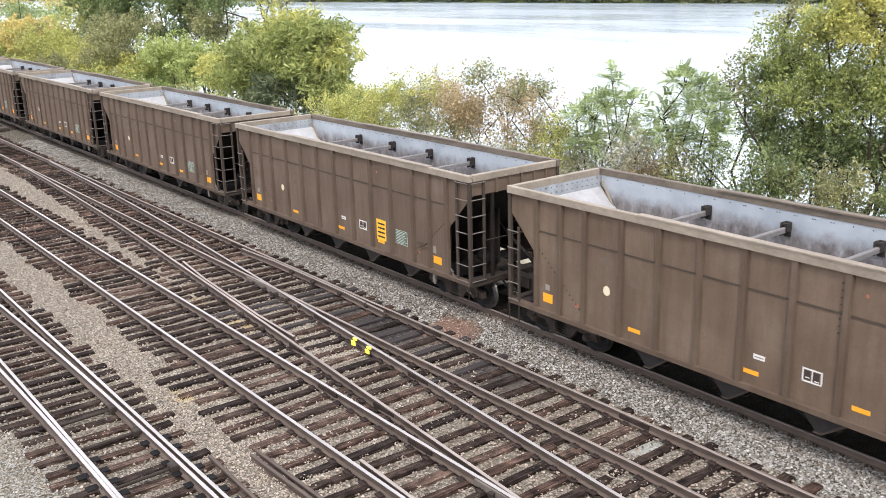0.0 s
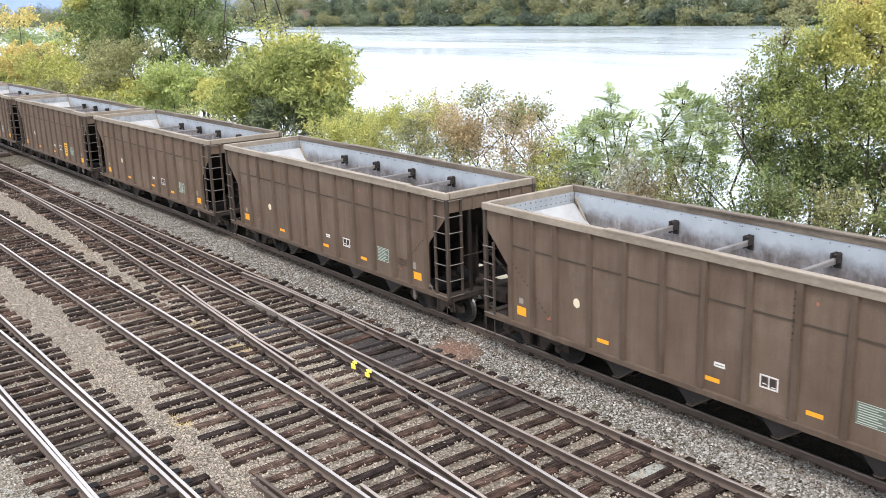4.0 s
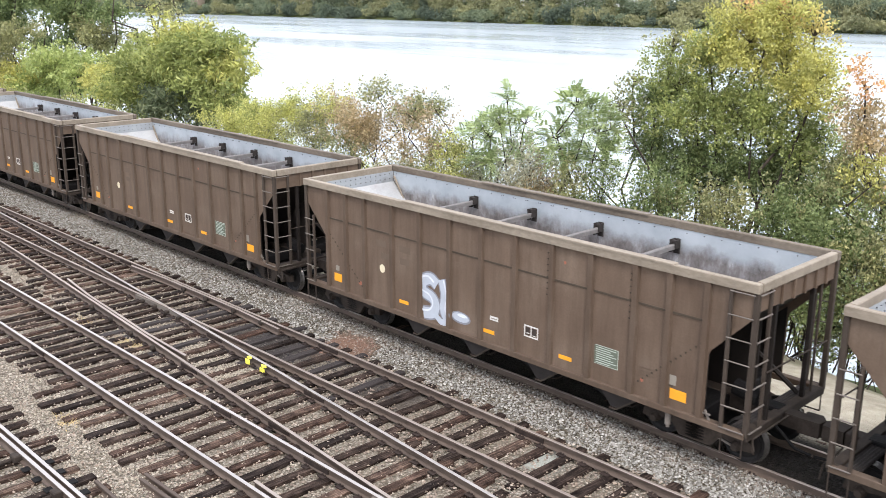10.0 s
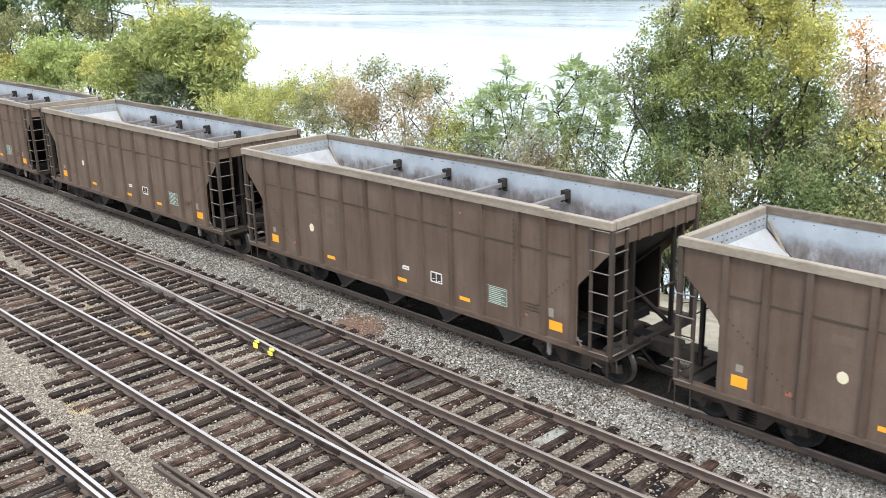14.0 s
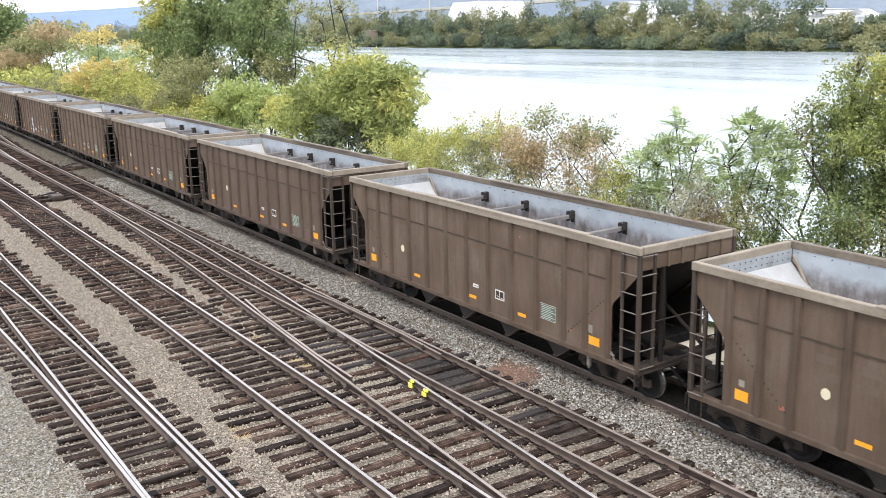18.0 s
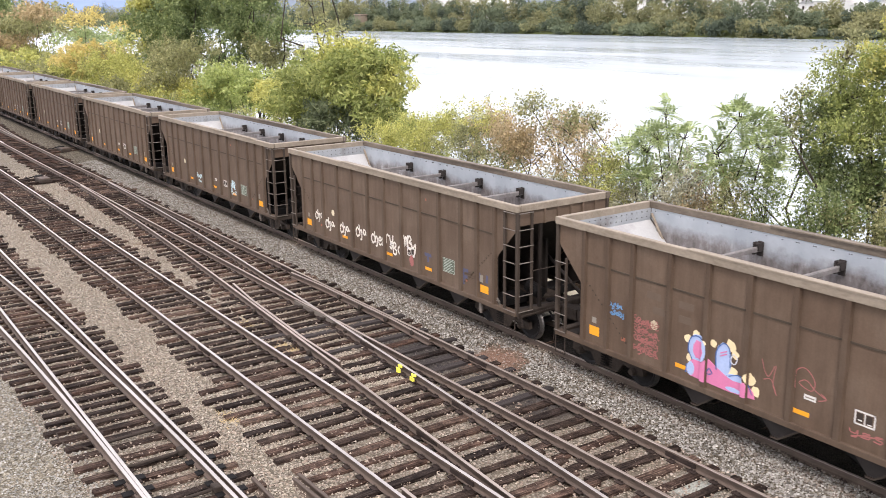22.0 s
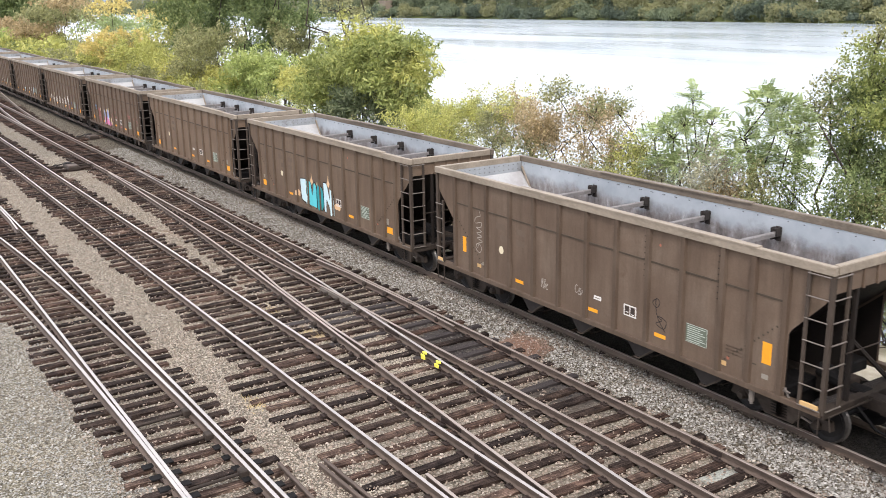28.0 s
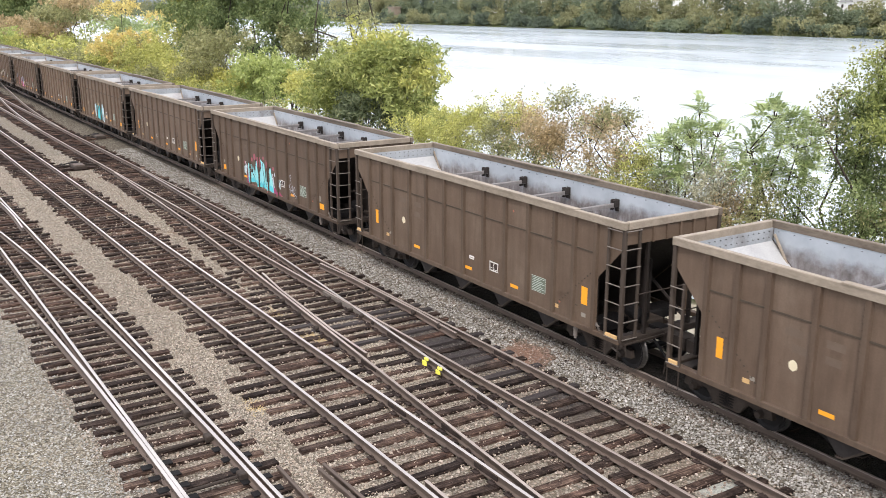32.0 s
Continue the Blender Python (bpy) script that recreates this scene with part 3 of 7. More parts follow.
rail("rail", track_t, lambda y: train_x(y) - HALF, -40, 260, RAILTOP2, "brown steel rail along the train", step=6)
rail("rail", track_t, lambda y: train_x(y) + HALF, -40, 260, RAILTOP2, "brown steel rail", step=6)
plates(track_t, [lambda y: train_x(y) - HALF], 2, 40)

track_d = make_track("track_4", "yard track with a turnout and bright rails")
rail("rail", track_d, lambda y: D_MID - HALF, -20, 200, RAILTOP, "shiny steel rail", step=6)
rail("rail", track_d, lambda y: D_MID + HALF, -20, 200, RAILTOP, "shiny steel rail", step=6)
rail("turnout_rail", track_d, lambda y: D_MID - HALF - yard_off(y, 0.076), -20, 120, RAILTOP, "shiny turnout rail", -0.003)
rail("turnout_rail", track_d, lambda y: D_MID + HALF - yard_off(y, 0.14), -20, 120, RAILTOP, "shiny turnout rail", -0.003)
rail("guard_rail", track_d, lambda y: D_MID + HALF - 0.1 - max(0, abs(y - 43) - 2.2) * 0.06, 39.5, 46.5, RAILTOP, "shiny guard rail")
plates(track_d, [lambda y: D_MID - HALF, lambda y: D_MID + HALF], 10, 50)


# ---- coal hopper car ----
RUNG = surface("worn_steel_rung", (0.1, 0.086, 0.074), (0.2, 0.18, 0.16), 3, rough=0.5)
BRACE = surface("worn_grey_tube", (0.1, 0.095, 0.092), (0.22, 0.21, 0.205), 3, rough=0.6)
CAR_L, CAR_W, CAR_TOP, SILL = 13.3, 3.2, 3.81, 0.97
PITCH = 14.754
E_ = CAR_L / 2
TRUCK = 5.33
POSTS = [0, 1.02, 2.04, 3.05, 4.12, 4.88, 5.66]


def side_outline():
    """The side sheet's outline in y, z: cut away under both ends."""
    half = [(5.75, SILL), (5.75, 2.26), (5.8, 2.36), (E_ - 0.1, 3.14), (E_ - 0.02, 3.2), (E_ - 0.02, 3.66)]
    return half + [(-y, z) for y, z in reversed(half)]


def build_car():
    car = new("hopper_car")
    hw = CAR_W / 2
    for s in (-1, 1):
        xo = s * hw
        xi = xo - s * 0.05
        part("side_sheet", Shell().prism(side_outline(), "x", min(xo - s * 0.07, xi - s * 0.014), max(xo - s * 0.07, xi - s * 0.014)), PAINT, car)
        # lining seen from inside
        part("side_lining", Shell().prism([(E_ - 0.16, 3.68), (E_ - 0.16, 3.36), (4.05, 1.12), (-4.05, 1.12), (-E_ + 0.16, 3.36), (-E_ + 0.16, 3.68)], "x", min(xo - s * 0.1, xo - s * 0.08), max(xo - s * 0.1, xo - s * 0.08)), INNER, car, "pale grey lining dusted with coal")
        # the stiffened seam along the side
        part("side_seam", Shell().box(min(xo - s * 0.064, xo - s * 0.048), max(xo - s * 0.064, xo - s * 0.048), -5.7, 5.7, 2.86, 2.9), SEAM, car)
        # top chord in three lengths
        ch = Shell()
        ch.slab(min(xo - s * 0.115, xo + s * 0.02), max(xo - s * 0.115, xo + s * 0.02), -E_, E_, 3.64, CAR_TOP, 0.015)
        part("top_chord", ch, CHORD if s < 0 else FARCHORD, car, "worn tan top chord" if s < 0 else "dark brown top chord")
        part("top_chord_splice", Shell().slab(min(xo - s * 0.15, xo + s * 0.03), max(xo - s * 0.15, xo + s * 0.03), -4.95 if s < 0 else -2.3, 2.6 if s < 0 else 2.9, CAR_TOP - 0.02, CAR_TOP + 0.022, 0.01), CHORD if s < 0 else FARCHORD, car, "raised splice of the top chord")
        part("side_sill", Shell().slab(min(xo - s * 0.16, xo + s * 0.01), max(xo - s * 0.16, xo + s * 0.01), -E_ + 0.05, E_ - 0.05, SILL - 0.1, SILL + 0.02, 0.01), PAINT, car)
        for i, y in enumerate(sorted({p for q in POSTS for p in (q, -q)})):
            w = 0.075
            sh = Shell().prism([(y - w, 0), (y - w + 0.02, 0.075), (y + w - 0.02, 0.075), (y + w, 0)], "z", SILL + 0.02, 3.64)
            sh.v = [(xo - s * 0.068 + s * p[1], p[0], p[2]) for p in sh.v]
            part("side_post", sh, PAINT, car)
        # rivets along the seams of some posts
        rv = Shell()
        for y in (-4.18, -2.1, 1.94, 3.98):
            for z in np.arange(2.5, 3.5, 0.13):
                rv.box(min(xo - s * 0.066, xo - s * 0.052), max(xo - s * 0.066, xo - s * 0.052), y - 0.015 + 0.19, y + 0.015 + 0.19, z, z + 0.03)
        for e in (-1, 1):
            for k in range(16):
                y, z = e * (4.18 + 0.1 * k), 1.18 + 0.088 * k
                rv.box(min(xo - s * 0.066, xo - s * 0.052), max(xo - s * 0.066, xo - s * 0.052), y - 0.018, y + 0.018, z, z + 0.036)
        tagged(part("rivets", rv, SEAM, car), kind="stuff")
        heads = Shell()
        for y in np.arange(-E_ + 0.4, E_ - 0.3, 0.42):
            heads.box(min(xo - s * 0.1, xo - s * 0.118), max(xo - s * 0.1, xo - s * 0.118), y - 0.009, y + 0.009, 3.56, 3.578)
            if int(y * 7) % 3 == 0:
                heads.box(min(xo - s * 0.1, xo - s * 0.118), max(xo - s * 0.1, xo - s * 0.118), y + 0.05, y + 0.068, 3.56, 3.578)
        tagged(part("bolts", heads, IRON, car, "row of bolt heads under the top chord"), kind="stuff")
    for e in (-1, 1):
        # end chord, end panel with ribs, slope sheet
        part("end_chord", Shell().slab(-hw + 0.14, hw - 0.14, min(e * E_, e * (E_ - 0.14)), max(e * E_, e * (E_ - 0.14)), 3.64, CAR_TOP, 0.015), CHORD, car, "worn tan end chord")
        part("end_panel", Shell().box(-hw + 0.04, hw - 0.04, min(e * (E_ - 0.05), e * (E_ - 0.09)), max(e * (E_ - 0.05), e * (E_ - 0.09)), 3.26, 3.64), PAINT, car)
        for x in (-1.1, -0.66, -0.22, 0.22, 0.66, 1.1):
            part("end_rib", Shell().slab(x - 0.03, x + 0.03, min(e * E_, e * (E_ - 0.05)), max(e * E_, e * (E_ - 0.05)), 3.26, 3.64, 0.008), PAINT, car)
        for s in (-1, 1):
            xb = s * (hw - 0.112)
            # Thin sheet added to carry the bay's shade in its colour.
            part("bay_sheet", Shell().prism([(e * 5.74, SILL + 0.03), (e * 5.74, 2.48), (e * 4.2, 1.12), (e * 4.12, SILL + 0.03)], "x", xb - 0.006, xb + 0.006), ENDM, car, "inside of the side sheet, darkened for shade")
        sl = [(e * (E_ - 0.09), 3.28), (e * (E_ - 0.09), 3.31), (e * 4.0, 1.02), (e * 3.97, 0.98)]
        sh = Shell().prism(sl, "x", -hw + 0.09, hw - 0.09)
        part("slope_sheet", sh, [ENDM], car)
        part("slope_lining", Shell().prism([(e * (E_ - 0.11), 3.33), (e * (E_ - 0.11), 3.36), (e * 3.95, 1.06), (e * 3.95, 1.03)], "x", -hw + 0.1, hw - 0.1), SLOPEIN, car, "pale grey sloping end lining")
        part("end_lining", Shell().box(-hw + 0.1, hw - 0.1, min(e * (E_ - 0.11), e * (E_ - 0.14)), max(e * (E_ - 0.11), e * (E_ - 0.14)), 3.3, 3.64), ENDIN, car, "grimy grey end lining with bolts")
        bolts = Shell()
        for x in np.arange(-1.35, 1.4, 0.18):
            for z in (3.42, 3.56):
                bolts.box(x - 0.009, x + 0.009, min(e * (E_ - 0.14), e * (E_ - 0.155)), max(e * (E_ - 0.14), e * (E_ - 0.155)), z, z + 0.022)
        tagged(part("bolts", bolts, CHUTE, car), kind="stuff")
        for s in (-1, 1):
            part("corner_gusset", Shell().tube((s * 1.47, e * (E_ - 0.2), 3.5), (s * 1.47, e * (E_ - 0.62), 2.86), 0.035, n=6), CHORD, car)
            part("corner_post", Shell().slab(s * (hw - 0.06) - 0.05, s * (hw - 0.06) + 0.05, e * (E_ - 0.05) - 0.05, e * (E_ - 0.05) + 0.05, SILL - 0.05, 3.64, 0.012), POSTM, car)
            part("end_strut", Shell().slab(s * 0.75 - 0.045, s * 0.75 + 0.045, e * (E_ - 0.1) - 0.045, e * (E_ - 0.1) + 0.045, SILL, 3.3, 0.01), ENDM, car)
        part("end_sill", Shell().slab(-hw + 0.05, hw - 0.05, min(e * E_, e * (E_ - 0.2)), max(e * E_, e * (E_ - 0.2)), SILL - 0.14, SILL + 0.02, 0.012), IRON, car)
        ridge_line = [(E_ - 0.12 - 0.03 * k, SILL - (0.035 if k % 2 else 0.055)) for k in range(13)]
        plat = Shell().prism([(e * y, z) for y, z in ridge_line + [(E_ - 0.48, SILL - 0.09), (E_ - 0.12, SILL - 0.09)]], "x", -hw + 0.1, hw - 0.1)
        part("end_platform", plat, CHUTE, car)
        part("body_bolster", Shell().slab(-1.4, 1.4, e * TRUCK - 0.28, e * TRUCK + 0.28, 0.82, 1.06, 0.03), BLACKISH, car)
        part("draft_sill", Shell().slab(-0.34, 0.34, min(e * (E_ - 0.5), e * (E_ - 2.4)), max(e * (E_ - 0.5), e * (E_ - 2.4)), 0.74, 1.08, 0.02), IRON, car)
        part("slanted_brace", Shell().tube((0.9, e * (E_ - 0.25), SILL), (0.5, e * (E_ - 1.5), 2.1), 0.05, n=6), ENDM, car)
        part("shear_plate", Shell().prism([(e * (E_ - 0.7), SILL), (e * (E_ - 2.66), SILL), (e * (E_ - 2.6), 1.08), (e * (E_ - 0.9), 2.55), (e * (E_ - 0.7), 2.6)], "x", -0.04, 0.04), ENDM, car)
        part("end_rod", Shell().tube((1.12, e * (E_ - 0.1), SILL), (1.12, e * (E_ - 0.1), 3.28), 0.028, n=6), POSTM, car)
        # coupler
        cp = Shell()
        cp.slab(-0.16, 0.16, min(e * (E_ - 0.3), e * (E_ + 0.3)), max(e * (E_ - 0.3), e * (E_ + 0.3)), 0.7, 0.96, 0.02)
        cp.prism([(-0.2, e * (E_ + 0.3)), (0.2, e * (E_ + 0.3)), (0.22, e * (E_ + 0.6)), (0.05, e * (E_ + 0.727)), (-0.18, e * (E_ + 0.7))], "z", 0.68, 0.98)
        part("coupler", cp, IRON, car, "rusty knuckle coupler")
        hose = Shell()
        pts = [(-0.45, e * (E_ - 0.05), 0.82), (-0.48, e * (E_ + 0.15), 0.7), (-0.46, e * (E_ + 0.4), 0.48), (-0.4, e * (E_ + 0.7), 0.42)]
        for p, q in zip(pts, pts[1:]):
            hose.tube(p, q, 0.03, n=6)
        part("brake_hose", hose, BLACKISH, car, "black rubber brake hose")
        # uncoupling lever
        lv = Shell()
        lv.tube((-1.5, e * (E_ + 0.08), 0.9), (-0.2, e * (E_ + 0.1), 0.95), 0.016, n=6)
        lv.tube((-1.5, e * (E_ + 0.08), 0.9), (-1.5, e * (E_ + 0.12), 0.62), 0.016, n=6)
        part("uncoupling_lever", lv, IRON, car)
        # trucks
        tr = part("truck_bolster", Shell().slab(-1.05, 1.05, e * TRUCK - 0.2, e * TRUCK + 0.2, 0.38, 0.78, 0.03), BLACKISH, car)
        for s in (-1, 1):
            sf = Shell()
            out = [(-1.2, 0.4), (-1.16, 0.58), (-0.8, 0.62), (-0.4, 0.74), (0.4, 0.74), (0.8, 0.62), (1.16, 0.58), (1.2, 0.4), (0.98, 0.38), (0.86, 0.46), (0.55, 0.5), (0.34, 0.24), (-0.34, 0.24), (-0.55, 0.5), (-0.86, 0.46), (-0.98, 0.38)]
            sf.prism([(e * TRUCK + y, z) for y, z in out], "x", s * 1.02 - 0.06, s * 1.02 + 0.06)
            part("side_frame", sf, IRON, tr)
            sp, prof = Shell(), []
            for z in np.arange(0.28, 0.64, 0.06):
                prof += [(z, 0.05), (z + 0.015, 0.2), (z + 0.04, 0.2), (z + 0.055, 0.05)]
            sp.prism([(r, z) for z, r in prof] + [(-r, z) for z, r in reversed(prof)], "x", s * 1.03 - 0.05, s * 1.03 + 0.05)
            sp.v = [(p[0], p[1] + e * TRUCK, p[2]) for p in sp.v]
            part("spring_pack", sp, BLACKISH, tr)
            for dy in (-0.89, 0.89):
                part("bearing_cap", Shell().lathe([(s * 1.06, 0.001), (s * 1.19, 0.0005), (s * 1.19, 0.07), (s * 1.12, 0.1), (s * 1.0, 0.11)], (e * TRUCK + dy, 0.44), 12), IRON, tr)
                ws = Shell().lathe([(s * 0.78, 0.0), (s * 0.8, 0.1), (s * 0.775, 0.16), (s * 0.77, 0.33), (s * 0.8, 0.37), (s * 0.805, 0.425), (s * 0.72, 0.44), (s * 0.68, 0.465), (s * 0.665, 0.465), (s * 0.665, 0.37), (s * 0.69, 0.33), (s * 0.69, 0.1), (s * 0.6, 0.08), (0, 0.08)], (e * TRUCK + dy, 0.44), 24)
                ws.m = [1 if i % 13 in (5, 6) else 0 for i in range(len(ws.f))]
                part("wheel", ws, [WHEELM, TREAD], tr, "worn steel wheel with a polished tread")
    # hopper chutes and doors between the trucks
    for c in (3.0, 1.0, -1.0, -3.0):
        poly = [(c + 0.95, SILL + 0.02), (c + 0.95, SILL - 0.06), (c - 0.45, 0.4), (c - 0.85, 0.46), (c - 0.95, SILL - 0.06), (c - 0.95, SILL + 0.02)]
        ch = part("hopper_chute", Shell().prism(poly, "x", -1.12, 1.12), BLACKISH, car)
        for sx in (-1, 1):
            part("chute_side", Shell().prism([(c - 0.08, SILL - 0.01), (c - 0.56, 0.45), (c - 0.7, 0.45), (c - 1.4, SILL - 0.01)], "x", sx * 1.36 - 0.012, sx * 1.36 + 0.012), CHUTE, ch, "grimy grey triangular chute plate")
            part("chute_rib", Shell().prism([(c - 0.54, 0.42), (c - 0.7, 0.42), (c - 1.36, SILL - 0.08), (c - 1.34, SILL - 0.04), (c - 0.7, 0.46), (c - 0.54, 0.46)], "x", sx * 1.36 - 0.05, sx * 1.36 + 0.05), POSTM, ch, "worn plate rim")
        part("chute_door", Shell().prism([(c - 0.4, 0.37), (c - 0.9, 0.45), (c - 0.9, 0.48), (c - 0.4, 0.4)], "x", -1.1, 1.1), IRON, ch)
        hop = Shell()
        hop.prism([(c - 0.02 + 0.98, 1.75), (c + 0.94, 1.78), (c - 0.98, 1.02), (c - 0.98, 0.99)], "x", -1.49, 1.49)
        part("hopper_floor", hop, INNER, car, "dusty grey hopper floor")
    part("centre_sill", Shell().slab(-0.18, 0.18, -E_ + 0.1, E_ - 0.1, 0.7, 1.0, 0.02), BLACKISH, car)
    for y in (3.12, 1.07, -1.0, -3.08):
        br = part("cross_brace", Shell().slab(-1.5, 1.5, y - 0.05, y + 0.05, 3.2, 3.31, 0.02), BRACE, car, "grey channel cross brace")
        for s in (-1, 1):
            bk = Shell().slab(min(s * 1.5, s * 1.46), max(s * 1.5, s * 1.46), y - 0.085, y + 0.085, 3.08, 3.42, 0.015)
            for dy in (-0.07, 0.07):
                bk.slab(min(s * 1.44, s * 1.3), max(s * 1.44, s * 1.3), y + dy - 0.018, y + dy + 0.018, 3.12 if dy > 0 else 3.22, 3.41, 0.006)
            bk.slab(min(s * 1.44, s * 1.34), max(s * 1.44, s * 1.34), y - 0.06, y + 0.06, 3.33, 3.39, 0.006)
            part("brace_bracket", bk, CHUTE, br, "sooty brace bracket")
    # ladders: tall ones at one end of each side, short ones at the other
    for s in (-1, 1):
        e = s  # tall ladder at the near end on the near side
        x, y = s * (hw + 0.0), e * (E_ - 0.05)
        lad = part("ladder_stile", Shell().slab(x - 0.03, x + 0.03, y - e * 0.46 - 0.035, y - e * 0.46 + 0.035, SILL, 3.63, 0.008), POSTM, car)
        lad2 = part("ladder_stile", Shell().slab(s * (hw - 0.5) - 0.035, s * (hw - 0.5) + 0.035, y + e * 0.03 - 0.03, y + e * 0.03 + 0.03, SILL, 3.63, 0.008), POSTM, car)
        for i in range(7):
            z = 0.99 + i * 0.435
            rg = Shell().tube((x + s * 0.03, y, z), (x + s * 0.03, y - e * 0.48, z), 0.014, n=6)
            part("rung", rg, RUNG, lad)
            part("rung", Shell().tube((s * (hw - 0.06), y + e * 0.07, z), (s * (hw - 0.52), y + e * 0.07, z), 0.015, n=6), RUNG, lad2)
        part("hand_rail", Shell().tube((s * (hw - 0.5), y + e * 0.07, 2.05), (-s * (hw - 0.3), y + e * 0.09, 2.05), 0.016, n=6), IRON, car)
        y2 = -e * (E_ - 0.05)
        lad = part("ladder_stile", Shell().slab(x - 0.03, x + 0.03, y2 + e * 0.36 - 0.03, y2 + e * 0.36 + 0.03, SILL, 2.86, 0.008), POSTM, car)
        for i in range(5):
            z = 0.99 + i * 0.435
            part("rung", Shell().tube((x + s * 0.03, y2, z), (x + s * 0.03, y2 + e * 0.38, z), 0.014, n=6), RUNG, lad)
        step = Shell()
        for dy in (0.02, 0.36):
            step.tube((x, y2 + e * dy, SILL - 0.1), (x, y2 + e * dy, 0.42), 0.014, n=6)
        step.tube((x, y2 + e * 0.02, 0.42), (x, y2 + e * 0.36, 0.42), 0.016, n=6)
        part("stirrup_step", step, IRON, car)
        step = Shell()
        for dy in (0.02, 0.44):
            step.tube((x, y - e * dy, SILL - 0.1), (x, y - e * dy, 0.5), 0.014, n=6)
        step.tube((x, y - e * 0.02, 0.5), (x, y - e * 0.44, 0.5), 0.016, n=6)
        part("stirrup_step", step, IRON, car)
    for s in (-1, 1):
        hang = Shell().tube((s * 1.5, s * 4.98, 0.6), (s * 1.5, s * 4.98, 0.88), 0.06, n=10)
        hang.tube((s * 1.5, s * 4.98, 0.54), (s * 1.5, s * 4.98, 0.6), 0.035, n=8)
        part("dirt_collector", hang, RUNG, car, "pale grey hanging cylinder under the sill")
        cock = Shell().tube((s * 1.52, s * 5.86, 0.98), (s * 1.56, s * 5.78, 1.18), 0.025, n=6)
        cock.tube((s * 1.53, s * 5.7, 1.1), (s * 1.57, s * 5.9, 1.12), 0.02, n=6)
        part("cut_out_cock", cock, RUNG, car, "worn metal valve handle")
        part("truck_lever", Shell().tube((s * 1.1, s * 6.15, 0.42), (s * 0.9, s * 4.6, 0.62), 0.022, n=6), RUNG, car)
    part("brake_cylinder", Shell().tube((-0.5, -E_ + 0.35, 1.25), (-0.5, -E_ + 0.85, 1.35), 0.17, n=12), BLACKISH, car)
    part("brake_reservoir", Shell().tube((0.1, E_ - 1.1, 1.25), (0.95, E_ - 1.1, 1.25), 0.2, n=12), BLACKISH, car)
    tagged(car, "empty brown open-top coal hopper car coupled in a train", "freight car", "cars of the coal train")
    return car


def panel(parent, name, y0, y1, z0, z1, mat, label="", out=0.0):
    """A thin plate on the side that faces the yard. y runs from the far end (positive) to the near one."""
    x = -CAR_W / 2 + 0.065 - out
    return part(name, Shell().box(x - 0.004, x + 0.008, min(y0, y1), max(y0, y1), z0, z1), mat, parent, label)


STENCIL = plain("dull_green_plate", (0.115, 0.135, 0.105), 0.65)


